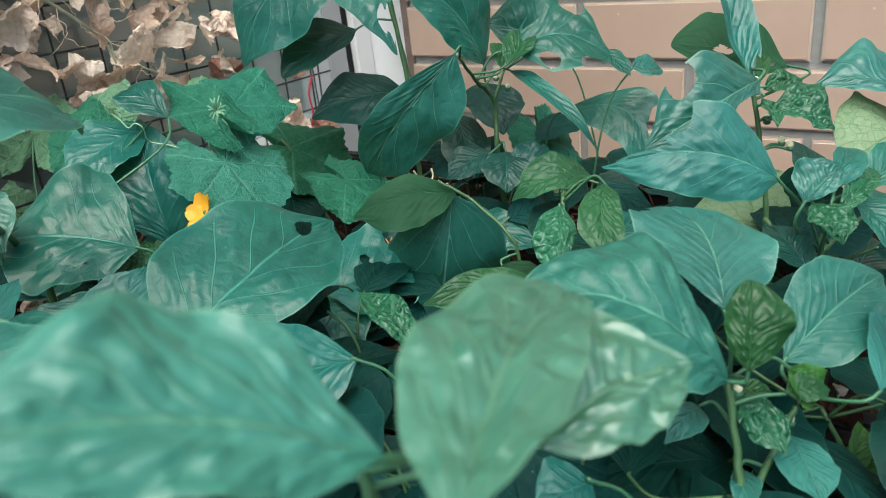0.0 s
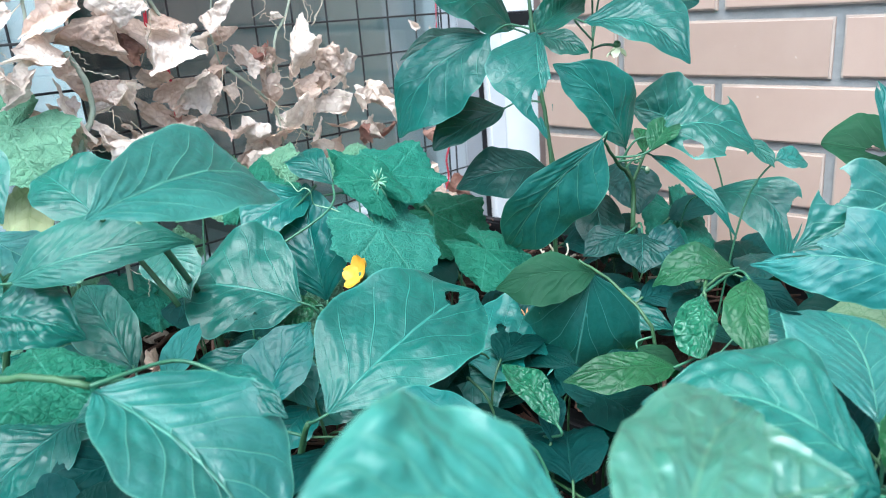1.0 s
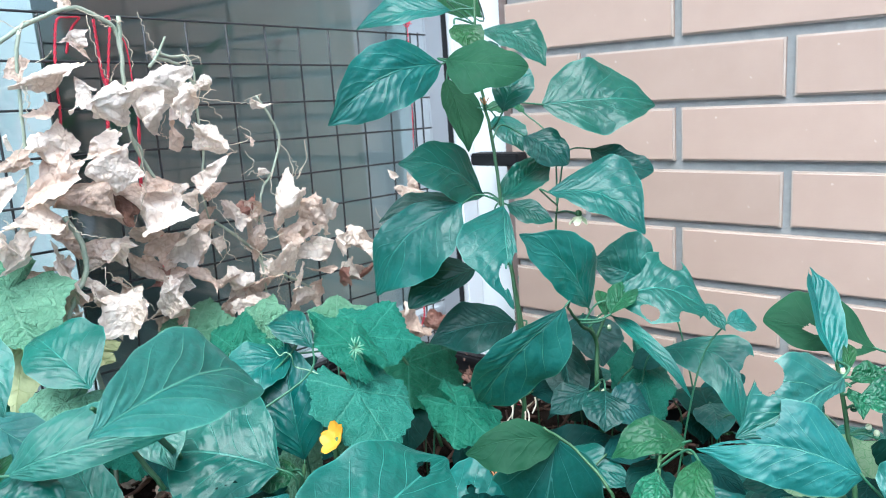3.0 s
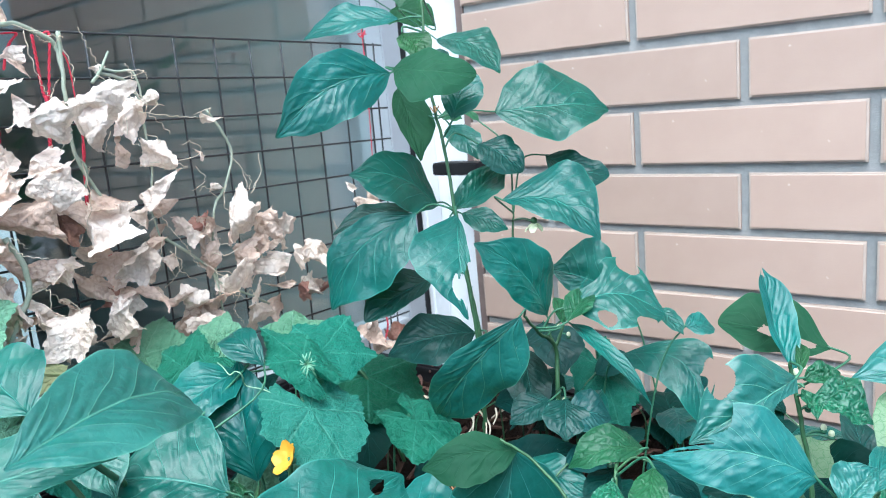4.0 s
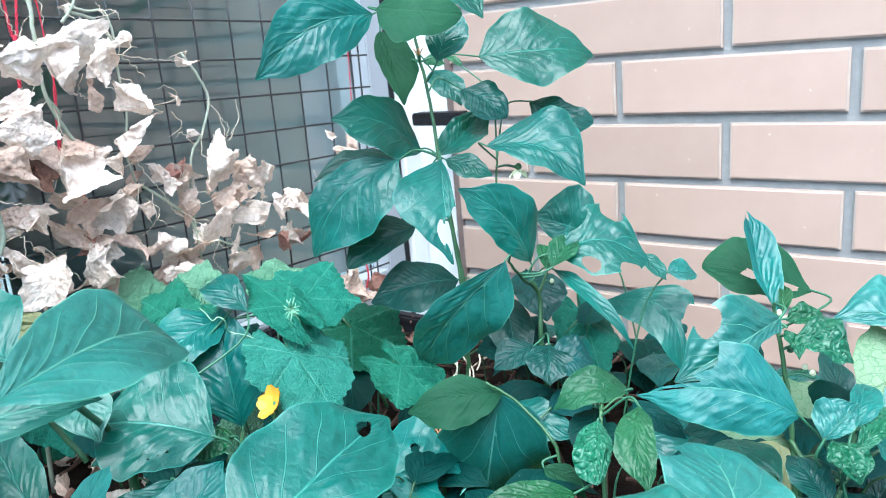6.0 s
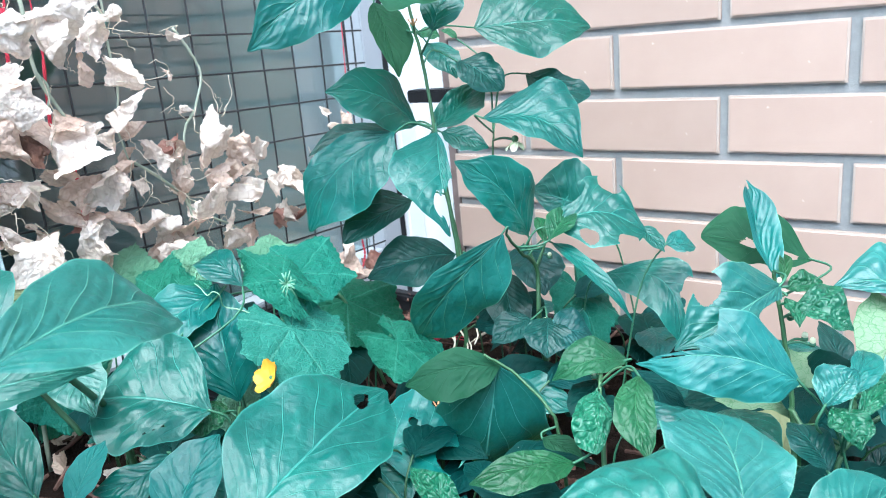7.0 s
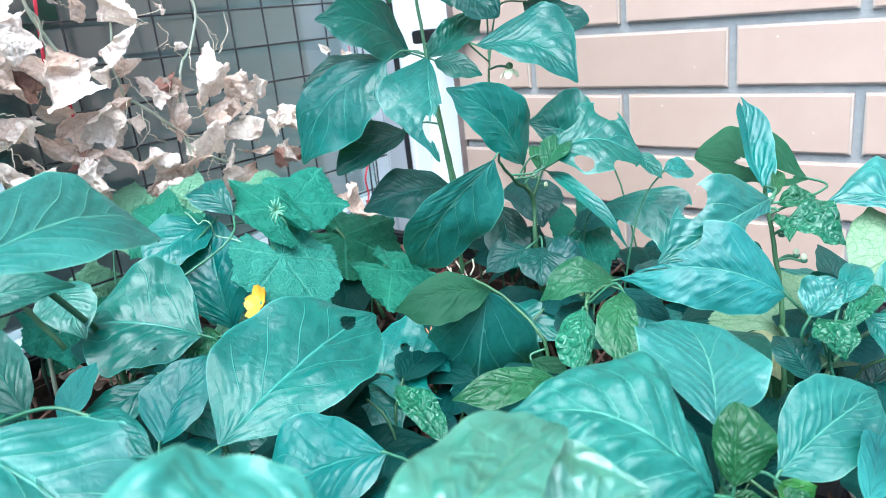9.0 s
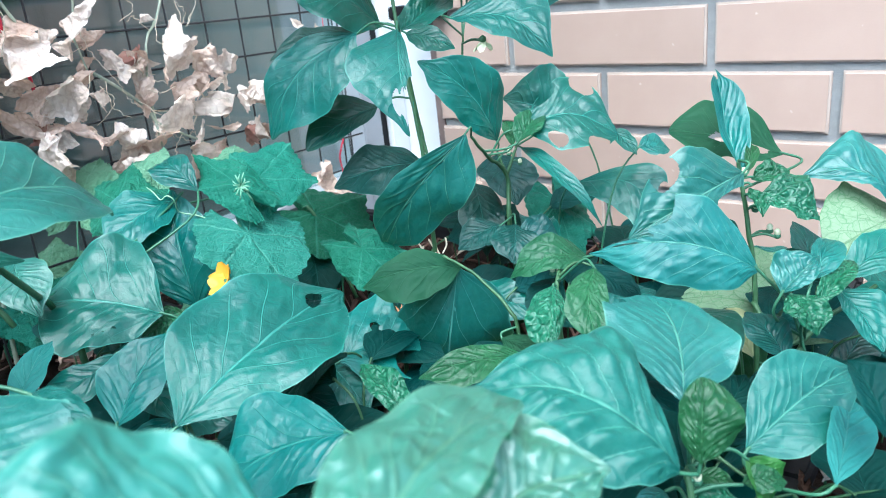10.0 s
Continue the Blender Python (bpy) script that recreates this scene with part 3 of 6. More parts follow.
def bud(plant, place):
    """A closed cream bud in its green cup, on a short stalk."""
    ob = child("flower_bud", ball(place, 0.0018, 1.25, BUD), plant, "small cream flower bud")
    x, y, z = place
    child("calyx", ball((x, y, z - 0.0022), 0.0021, 0.8, PETIOLE, "calyx"), ob)
    v, f = to_stem(plant, (x, y, z - 0.003))
    child("stalk", mesh_of("stalk", v, f, PETIOLE), ob)


def petal_data(c, out, n, length, width, cup=0.3):
    """A rounded, cupped petal from c along out, facing n."""
    c, out, n = (np.array(q, float) for q in (c, out, n))
    side = np.cross(n, out)
    vs, fs = [], []
    k = 8
    for i in range(k + 1):
        t = i / k
        w = width * math.sin(math.pi * min(0.97, 0.06 + t * 0.86)) ** 0.7
        for j in range(7):
            u = (j - 3) / 3
            vs.append(c + out * length * t + side * w * u + n * (cup * length * t * t + 0.25 * w * u * u + 0.05 * length * math.sin(7 * t + 4 * u)))
    for i in range(k):
        for j in range(6):
            a = i * 7 + j
            fs.append((a, a + 1, a + 8, a + 7))
    return vs, fs


def blossom(plant, place):
    """A small white pepper blossom hanging from a dark cup."""
    p = np.array(place, float)
    v, f = to_stem(plant, place, 0.0009)
    stalk = child("flower", mesh_of("flower", v, f, PETIOLE), plant, "hanging pepper flower with cream petals")
    for k in range(5):
        a = k * 1.257
        out_ = np.array((0.55 * math.cos(a), 0.55 * math.sin(a), -0.8))
        n = np.array((math.cos(a), math.sin(a), 0.5))
        v, f = petal_data(p, out_, n, 0.011, 0.0032, 0.15)
        child("petal", mesh_of("petal", v, f, BUD), stalk)
    child("calyx", ball(tuple(p + (0, 0, 0.001)), 0.003, 1.0, STEM, "calyx"), stalk)


def dried_blossom(plant, place):
    p = np.array(place, float)
    v, f = to_stem(plant, place, 0.0008)
    stalk = child("flower", mesh_of("flower", v, f, PETIOLE), plant, "dried orange-brown flower")
    for k in range(6):
        a = k * 1.05
        v, f = petal_data(p, np.array((0.6 * math.cos(a), 0.6 * math.sin(a), 0.5)), np.array((0.3 * math.cos(a), 0.3 * math.sin(a), 0.9)), 0.006, 0.002, 0.5)
        child("petal", mesh_of("petal", v, f, ORANGE), stalk)


def flower(plant, place, towards):
    """A yellow cucumber flower, half open."""
    p = np.array(place, float)
    n = np.array(towards, float) - p
    n = n / np.linalg.norm(n) + np.array((-0.9, -0.3, 0.25))
    n /= np.linalg.norm(n)
    a = np.cross(n, (0.1, 0.2, 1.0))
    a /= np.linalg.norm(a)
    b = np.cross(n, a)
    v, f = to_stem(plant, place, 0.0012)
    stalk = child("flower", mesh_of("flower", v, f, PETIOLE), plant, "open yellow cucumber flower")
    for k in range(5):
        w = k * 1.257 + 0.4
        v, f = petal_data(p, math.cos(w) * a + math.sin(w) * b, n, 0.0115, 0.0058, 0.5)
        child("petal", mesh_of("petal", v, f, PETAL), stalk, "ruffled yellow petal")
    child("cup", ball(tuple(p - n * 0.002), 0.003, 1.0, PETIOLE, "cup"), stalk)


TWINES = [0]


def twine(pts, r):
    """Two red strands twisted round one another."""
    line = curve_points(pts, 14)
    TWINES[0] += 1
    pieces = []
    for s in (0.0, math.pi):
        strand = [p + 0.55 * r * np.array((math.cos(i * 1.1 + s), math.sin(i * 1.1 + s), 0)) for i, p in enumerate(line)]
        pieces.append(tube_data(strand, r * 0.62, r * 0.62, 5))
    v, f = joined(pieces)
    ob = new("twine", mesh_of("twine", v, f, RED))
    return tagged(ob, "thin red twine tied along the vine and mesh", "twine", "red twines")

# ---- the corner of the balcony
GROUND = 0.29
tagged(new("floor", box("floor", -0.76, 2.6, -2.6, 0.98, -0.12, 0.0, CONCRETE)), "grey cement balcony floor under the planters", "floor", kind="structure")
tagged(new("ground", box("ground", -60, 60, -60, 60, -6.2, -6.0, CONCRETE)), "distant grey ground far below the balcony", "ground", kind="structure")

WALL_Y, EDGE = 0.866, -0.63
GX = -0.745
wall = tagged(new("wall_brick", box("wall_brick", EDGE + 0.002, 0.46, WALL_Y + 0.004, WALL_Y + 0.26, 0.0, 2.4, MORTAR)), "wall of smooth peach bricks with grey mortar joints", "wall", kind="structure")
tagged(new("wall_window", box("wall_window", -0.98, -0.78, -2.6, -1.6, 0.0, 2.4, WHITE)), "plain white wall beside the window", "wall", kind="structure")
tagged(new("window_reveal", box("window_reveal", GX - 0.06, EDGE, WALL_Y + 0.035, WALL_Y + 0.055, 0.0, 2.4, WHITE, 0.001)), "white plastic reveal between window and brick wall", "window trim", kind="structure")
tagged(new("corner_trim", box("corner_trim", EDGE - 0.012, EDGE + 0.001, WALL_Y + 0.002, WALL_Y + 0.034, 0.0, 2.4, plain("brown sealant", (0.13, 0.09, 0.08), (0.2, 0.15, 0.13), 0.7))), "thin brown sealant strip along the brick edge", "trim", kind="structure")

# window: white outer frame, grey sash, one large pane
window = anchor("window_1", (-0.76, 0.3, 0.0), "large window with grey sash and white frame", "window", kind="structure")
child("window_frame", box("window_frame", GX - 0.05, GX + 0.02, 0.862, 0.90, 0.0, 2.4, WHITE, 0.002), window, "white frame post")
child("gasket", box("gasket", GX - 0.03, GX + 0.012, 0.846, 0.861, 0.0, 2.4, BLACK, 0.001), window, "black rubber gasket")
child("sash", box("sash", GX - 0.05, GX + 0.016, 0.805, 0.845, 0.0, 2.4, GREY, 0.002), window, "grey sash post")
child("sash", box("sash", GX - 0.05, GX + 0.016, -1.6, -1.54, 0.0, 2.4, GREY, 0.002), window, "grey sash post")
child("sash", box("sash", GX - 0.05, GX + 0.016, -1.539, 0.804, 0.0, 0.31, GREY, 0.002), window, "grey bottom rail")
child("sash", box("sash", GX - 0.05, GX + 0.016, -1.539, 0.804, 2.3, 2.4, GREY, 0.002), window, "grey top rail")
pane = child("pane", box("pane", GX - 0.022, GX - 0.016, -1.539, 0.804, 0.311, 2.299, GLASS), window, "clear reflecting pane")
pane.visible_shadow = False

# the room behind the glass
room = tagged(new("wall_room", box("wall_room", -3.2, -3.1, -1.8, 1.1, 0.0, 2.4, ROOM)), "dim back wall of the room behind the window", "wall", kind="structure")
tagged(new("wall_room_side", box("wall_room_side", -3.1, -0.99, 1.0, 1.1, 0.0, 2.4, ROOM)), "dim side wall of the room", "wall", kind="structure")
tagged(new("wall_room_end", box("wall_room_end", -3.1, -0.99, -1.8, -1.7, 0.0, 2.4, ROOM)), "dim end wall of the room", "wall", kind="structure")
tagged(new("floor_room", box("floor_room", -3.1, -0.80, -1.7, 1.0, -0.1, 0.0, ROOM)), "dim floor of the room", "floor", kind="structure")
tagged(new("ceiling_room", box("ceiling_room", -3.2, -0.80, -1.8, 1.1, 2.41, 2.5, ROOM)), "ceiling of the room behind the window", "ceiling", kind="structure")
tagged(new("inner_reveal", box("inner_reveal", -0.98, GX - 0.062, WALL_Y + 0.036, WALL_Y + 0.056, 0.0, 2.4, GREY)), "grey inner jamb behind the window", "window trim", kind="structure")
# unseen white wall, added to brighten what the pane mirrors
tagged(new("wall_reflector", box("wall_reflector", 2.6, 2.7, -2.6, 1.2, 0.0, 2.4, WHITE)), "plain white wall added out of view for the pane to reflect", "wall", kind="structure")

# a sheer curtain behind the glass
vs, fs = [], []
for i in range(121):
    y = -1.5 + 1.81 * i / 120
    for z in (0.32, 0.8, 1.6, 2.3):
        vs.append((-0.84 + 0.014 * math.sin(i * 0.9) + 0.006 * math.sin(i * 2.3), y, z))
for i in range(120):
    for k in range(3):
        fs.append((i * 4 + k, (i + 1) * 4 + k, (i + 1) * 4 + k + 1, i * 4 + k + 1))
curtain = tagged(new("curtain", mesh_of("curtain", vs, fs, CURTAIN)), "white sheer curtain hanging behind the window glass", "curtain")

# ---- plants
tall = anchor("pepper_plant", (-0.31, 0.45, GROUND), "tall pepper plant with dark glossy leaves in a black planter", "pepper plant", "pepper plants")
chewed = anchor("pepper_plant", (-0.28, 0.49, GROUND), "pepper plant with insect-chewed leaves beside the brick wall", "pepper plant", "pepper plants")
budding = anchor("pepper_plant", (-0.08, 0.41, GROUND), "pepper plant with flower buds and puckered young leaves", "pepper plant", "pepper plants")
broad = anchor("pepper_plant", (-0.17, 0.36, GROUND), "low pepper plant with one broad hanging leaf", "pepper plant", "pepper plants")
crinkled = anchor("pepper_plant", (-0.05, 0.27, GROUND), "pepper plant with large crinkled and heart-shaped leaves", "pepper plant", "pepper plants")
front = anchor("pepper_plant", (-0.08, 0.10, GROUND), "young pepper plant with broad pale-green leaves", "pepper plant", "pepper plants")
left_front = anchor("pepper_plant", (-0.28, 0.05, GROUND), "low pepper plant with one large smooth leaf", "pepper plant", "pepper plants")
left = anchor("pepper_plant", (-0.38, 0.18, GROUND), "pepper plant with long pointed leaves near the window", "pepper plant", "pepper plants")
holed = anchor("pepper_plant", (-0.28, 0.20, GROUND), "pepper plant with a large leaf holed by insects", "pepper plant", "pepper plants")
cucumber = anchor("cucumber_plant", (-0.39, 0.30, GROUND), "cucumber plant with rough toothed leaves and a yellow flower", "cucumber plant", "cucumber plants")
window_cucumber = anchor("cucumber_plant", (-0.55, 0.12, GROUND), "pale cucumber plant with yellowing leaves by the window", "cucumber plant", "cucumber plants")
withered = anchor("withered_vine", (-0.62, 0.33, GROUND), "withered cucumber vine with crumpled tan leaves on wire mesh", "dead vine")
# tall pepper in the corner
stem(tall, [(-0.325, 0.432, 0.357), (-0.325, 0.434, 0.408), (-0.328, 0.436, 0.464), (-0.341, 0.443, 0.518), (-0.348, 0.448, 0.551), (-0.358, 0.455, 0.599), (-0.370, 0.459, 0.646), (-0.377, 0.466, 0.686), (-0.382, 0.474, 0.721)], 0.0024, 0.0013)
stem(tall, [(-0.334, 0.451, 0.440), (-0.345, 0.456, 0.486), (-0.346, 0.448, 0.548)], 0.0016, 0.0012)
stem(tall, [(-0.334, 0.506, 0.494), (-0.342, 0.520, 0.515), (-0.343, 0.525, 0.534)], 0.0014, 0.0011)
leaf(tall, 'pepper', (-0.392, 0.437, 0.662), (-0.429, 0.346, 0.623), (0.879, -0.439, 0.184), (0.0265, 0.0280), (0.40, 0.52), sway=-0.0119, arch=.10, fold=.10, mat=LEAF_TALL)
leaf(tall, 'pepper', (-0.363, 0.409, 0.663), (-0.305, 0.433, 0.654), (0.340, -0.555, 0.759), (0.0321, 0.0226), (0.56, 0.40), sway=-0.0123, arch=.15, mat=LEAF_OLIVE, point=.62)
leaf(tall, 'pepper', (-0.328, 0.430, 0.623), (-0.328, 0.458, 0.660), (0.489, -0.699, 0.522), (0.0174, 0.0146), (0.50, 0.43), sway=0.0000, mat=LEAF_TALL)
leaf(tall, 'pepper', (-0.362, 0.537, 0.622), (-0.292, 0.620, 0.616), (0.615, -0.475, 0.629), (0.0359, 0.0468), (0.40, 0.40), sway=0.0000, arch=.06, fold=.06, mat=LEAF_TALL)
leaf(tall, 'pepper', (-0.426, 0.484, 0.650), (-0.373, 0.442, 0.593), (0.449, -0.475, 0.757), (0.0118, 0.0201), (0.45, 0.56), sway=0.0000, mat=LEAF_OLIVE)
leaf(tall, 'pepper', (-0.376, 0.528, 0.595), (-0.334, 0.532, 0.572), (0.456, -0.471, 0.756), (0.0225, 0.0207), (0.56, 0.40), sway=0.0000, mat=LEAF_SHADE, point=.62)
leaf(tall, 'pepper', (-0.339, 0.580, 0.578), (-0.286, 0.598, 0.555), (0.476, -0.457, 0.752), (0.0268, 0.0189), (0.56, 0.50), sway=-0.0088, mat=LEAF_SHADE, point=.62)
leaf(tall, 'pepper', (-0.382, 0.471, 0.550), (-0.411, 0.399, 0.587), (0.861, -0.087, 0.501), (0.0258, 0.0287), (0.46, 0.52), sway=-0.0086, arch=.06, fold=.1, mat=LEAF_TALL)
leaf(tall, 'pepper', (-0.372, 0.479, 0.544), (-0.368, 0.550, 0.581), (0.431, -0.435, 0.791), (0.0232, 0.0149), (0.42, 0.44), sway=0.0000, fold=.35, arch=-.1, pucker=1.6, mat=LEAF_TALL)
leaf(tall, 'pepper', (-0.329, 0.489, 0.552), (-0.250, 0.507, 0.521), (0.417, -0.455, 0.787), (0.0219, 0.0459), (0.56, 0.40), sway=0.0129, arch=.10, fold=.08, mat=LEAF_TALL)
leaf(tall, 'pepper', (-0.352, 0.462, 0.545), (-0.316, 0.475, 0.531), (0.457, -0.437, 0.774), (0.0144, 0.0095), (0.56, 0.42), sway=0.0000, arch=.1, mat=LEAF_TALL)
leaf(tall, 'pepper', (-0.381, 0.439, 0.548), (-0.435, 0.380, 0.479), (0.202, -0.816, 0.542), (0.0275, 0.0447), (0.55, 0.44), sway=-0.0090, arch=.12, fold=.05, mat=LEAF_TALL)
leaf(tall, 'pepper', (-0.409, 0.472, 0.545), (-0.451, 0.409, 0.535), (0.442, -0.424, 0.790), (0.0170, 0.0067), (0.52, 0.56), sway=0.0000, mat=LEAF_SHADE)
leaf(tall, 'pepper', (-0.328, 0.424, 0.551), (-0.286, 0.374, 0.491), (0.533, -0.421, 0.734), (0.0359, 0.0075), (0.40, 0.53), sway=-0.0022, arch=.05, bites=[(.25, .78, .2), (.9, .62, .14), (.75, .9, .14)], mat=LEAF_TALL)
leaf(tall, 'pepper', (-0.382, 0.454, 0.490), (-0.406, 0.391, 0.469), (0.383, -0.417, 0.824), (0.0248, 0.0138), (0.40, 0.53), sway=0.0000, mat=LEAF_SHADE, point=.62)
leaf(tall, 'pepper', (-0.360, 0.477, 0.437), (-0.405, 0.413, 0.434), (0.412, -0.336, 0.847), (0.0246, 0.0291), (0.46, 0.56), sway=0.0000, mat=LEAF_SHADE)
leaf(tall, 'pepper', (-0.397, 0.460, 0.704), (-0.453, 0.405, 0.697), (0.431, -0.531, 0.730), (0.0213, 0.0148), (0.55, 0.54), sway=0.0000, fold=.1, mat=LEAF_TALL)
leaf(tall, 'pepper', (-0.496, 0.634, 0.698), (-0.421, 0.639, 0.659), (0.431, -0.438, 0.789), (0.0238, 0.0321), (0.47, 0.40), sway=0.0078, arch=.1, fold=.05, mat=LEAF_TALL)
leaf(tall, 'pepper', (-0.381, 0.444, 0.693), (-0.352, 0.433, 0.667), (0.476, -0.505, 0.720), (0.0107, 0.0149), (0.44, 0.54), sway=0.0000, mat=LEAF_YOUNG)
leaf(tall, 'pepper', (-0.557, 0.635, 0.736), (-0.504, 0.645, 0.713), (0.431, -0.438, 0.789), 0.0278, 0.33, mat=LEAF_OLIVE)
leaf(tall, 'pepper', (-0.530, 0.642, 0.725), (-0.577, 0.664, 0.763), (0.431, -0.438, 0.789), 0.0135, 0.52, mat=LEAF_YOUNG)
leaf(tall, 'pepper', (-0.423, 0.549, 0.612), (-0.382, 0.534, 0.583), (0.408, -0.429, 0.806), (0.0167, 0.0149), (0.51, 0.56), sway=0.0000, mat=LEAF_TALL)
leaf(tall, 'pepper', (-0.401, 0.566, 0.613), (-0.419, 0.565, 0.622), (0.431, -0.438, 0.789), 0.0041, 0.41, mat=LEAF_YOUNG)
leaf(tall, 'pepper', (-0.434, 0.549, 0.621), (-0.415, 0.559, 0.617), (0.431, -0.438, 0.789), 0.0088, 0.52, mat=LEAF_YOUNG)
leaf(tall, 'pepper', (-0.384, 0.485, 0.670), (-0.379, 0.499, 0.676), (0.473, -0.502, 0.724), 0.0068, 0.52, mat=LEAF_SHADE)
# pepper beside the wall with chewed leaves
stem(chewed, [(-0.286, 0.492, 0.338), (-0.284, 0.482, 0.387), (-0.289, 0.491, 0.428), (-0.285, 0.462, 0.450), (-0.280, 0.434, 0.473)], 0.0032, 0.0013)
stem(chewed, [(-0.289, 0.491, 0.428), (-0.284, 0.502, 0.450)], 0.0020, 0.0012)
stem(chewed, [(-0.289, 0.491, 0.428), (-0.296, 0.491, 0.447)], 0.0015, 0.0012)
leaf(chewed, 'pepper', (-0.293, 0.487, 0.457), (-0.318, 0.434, 0.528), (0.957, -0.257, 0.137), (0.0290, 0.0214), (0.40, 0.56), sway=-0.0062, arch=.08, fold=.1)
leaf(chewed, 'pepper', (-0.270, 0.413, 0.481), (-0.345, 0.397, 0.392), (0.561, -0.758, -0.333), (0.0201, 0.0354), (0.56, 0.40), sway=-0.0111, arch=.12, fold=.08, mat=LEAF_CRINKLED)
leaf(chewed, 'pepper', (-0.286, 0.601, 0.449), (-0.332, 0.563, 0.475), (0.696, -0.647, 0.312), (0.0390, 0.0161), (0.49, 0.52), sway=0.0000, fold=.1)
leaf(chewed, 'pepper', (-0.264, 0.477, 0.470), (-0.205, 0.524, 0.457), (0.462, -0.346, 0.817), (0.0345, 0.0365), (0.56, 0.56), sway=0.0114, arch=.08, fold=.1, bites=[(-.75, .35, .14), (.85, .62, .16), (.8, .25, .16), (-.9, .75, .16)])
leaf(chewed, 'pepper', (-0.195, 0.531, 0.445), (-0.177, 0.551, 0.440), (0.508, -0.272, 0.817), (0.0110, 0.0141), (0.44, 0.56), sway=0.0000)
leaf(chewed, 'pepper', (-0.214, 0.526, 0.461), (-0.191, 0.520, 0.443), (0.482, -0.424, 0.767), (0.0081, 0.0093), (0.50, 0.40), sway=0.0000)
leaf(chewed, 'pepper', (-0.261, 0.465, 0.462), (-0.259, 0.501, 0.479), (0.387, -0.402, 0.830), 0.0113, 0.39, mat=LEAF_YOUNG, fold=.4)
leaf(chewed, 'pepper', (-0.267, 0.468, 0.459), (-0.283, 0.486, 0.475), (0.387, -0.402, 0.829), 0.0057, 0.52, mat=LEAF_YOUNG, fold=.4)
leaf(chewed, 'pepper', (-0.270, 0.484, 0.454), (-0.193, 0.464, 0.409), (0.383, -0.396, 0.834), 0.0072, 0.36, arch=.1, fold=.3)
leaf(chewed, 'pepper', (-0.257, 0.546, 0.408), (-0.180, 0.528, 0.362), (0.319, -0.579, 0.750), (0.0261, 0.0246), (0.41, 0.56), sway=0.0252, arch=.15, bites=[(.7, .72, .16)])
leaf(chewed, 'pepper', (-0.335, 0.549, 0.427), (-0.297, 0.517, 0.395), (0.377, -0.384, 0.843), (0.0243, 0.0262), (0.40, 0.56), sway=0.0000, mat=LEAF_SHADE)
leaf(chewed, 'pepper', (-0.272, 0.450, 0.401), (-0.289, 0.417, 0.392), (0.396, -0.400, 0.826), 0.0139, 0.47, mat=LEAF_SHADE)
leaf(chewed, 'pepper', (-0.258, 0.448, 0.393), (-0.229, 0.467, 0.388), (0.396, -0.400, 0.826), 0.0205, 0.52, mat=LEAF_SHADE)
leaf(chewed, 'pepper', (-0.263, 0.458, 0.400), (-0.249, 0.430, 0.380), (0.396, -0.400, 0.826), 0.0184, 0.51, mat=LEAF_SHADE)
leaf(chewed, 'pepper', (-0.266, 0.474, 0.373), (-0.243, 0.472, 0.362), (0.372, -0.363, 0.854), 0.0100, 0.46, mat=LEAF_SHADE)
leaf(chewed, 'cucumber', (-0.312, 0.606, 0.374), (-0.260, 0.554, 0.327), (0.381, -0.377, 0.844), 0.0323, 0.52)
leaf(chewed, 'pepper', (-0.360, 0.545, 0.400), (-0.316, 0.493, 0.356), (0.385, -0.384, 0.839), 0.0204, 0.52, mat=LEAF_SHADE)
# pepper with budding tips, near the wall
stem(budding, [(-0.069, 0.398, 0.364), (-0.074, 0.407, 0.405), (-0.081, 0.412, 0.441), (-0.086, 0.415, 0.463), (-0.088, 0.416, 0.473)], 0.0021, 0.0014)
stem(budding, [(-0.072, 0.397, 0.397), (-0.059, 0.388, 0.386), (-0.046, 0.384, 0.384), (-0.040, 0.397, 0.403), (-0.040, 0.401, 0.411)], 0.0020, 0.0015)
stem(budding, [(-0.045, 0.367, 0.372), (-0.038, 0.381, 0.394), (-0.015, 0.419, 0.408)], 0.0020, 0.0015)
leaf(budding, 'pepper', (-0.086, 0.422, 0.464), (-0.116, 0.467, 0.517), (0.609, -0.403, 0.683), (0.0103, 0.0122), (0.56, 0.56), sway=0.0000, fold=.6, arch=-.06, bites=[(.3, .99, .12)])
leaf(budding, 'pepper', (-0.080, 0.484, 0.460), (-0.144, 0.460, 0.477), (0.370, -0.417, 0.830), (0.0321, 0.0226), (0.56, 0.56), sway=0.0000, mat=LEAF_OLIVE, bites=[(.12, .58, .1), (.25, .22, .13)], point=.62)
leaf(budding, 'pepper', (-0.079, 0.394, 0.473), (-0.113, 0.327, 0.456), (0.660, -0.476, 0.581), (0.0263, 0.0144), (0.43, 0.40), sway=0.0000, arch=.08, pucker=1.6, mat=LEAF_CRINKLED, bites=[(-.85, .62, .16), (.9, .62, .16), (.9, .25, .2)])
leaf(budding, 'pepper', (-0.060, 0.358, 0.434), (-0.132, 0.319, 0.448), (0.485, -0.737, 0.470), (0.0244, 0.0217), (0.40, 0.40), sway=-0.0078, arch=.14, curl=.25, mat=LEAF_QUILTED, bites=[(-.9, .80, .30), (-.45, .97, .14)], pucker=1.15, laterals=7.0)
leaf(budding, 'pepper', (-0.010, 0.459, 0.434), (-0.061, 0.440, 0.457), (0.487, -0.350, 0.800), (0.0317, 0.0093), (0.56, 0.52), sway=-0.0088, arch=.2, curl=.2, pucker=1.8, mat=LEAF_CRINKLED)
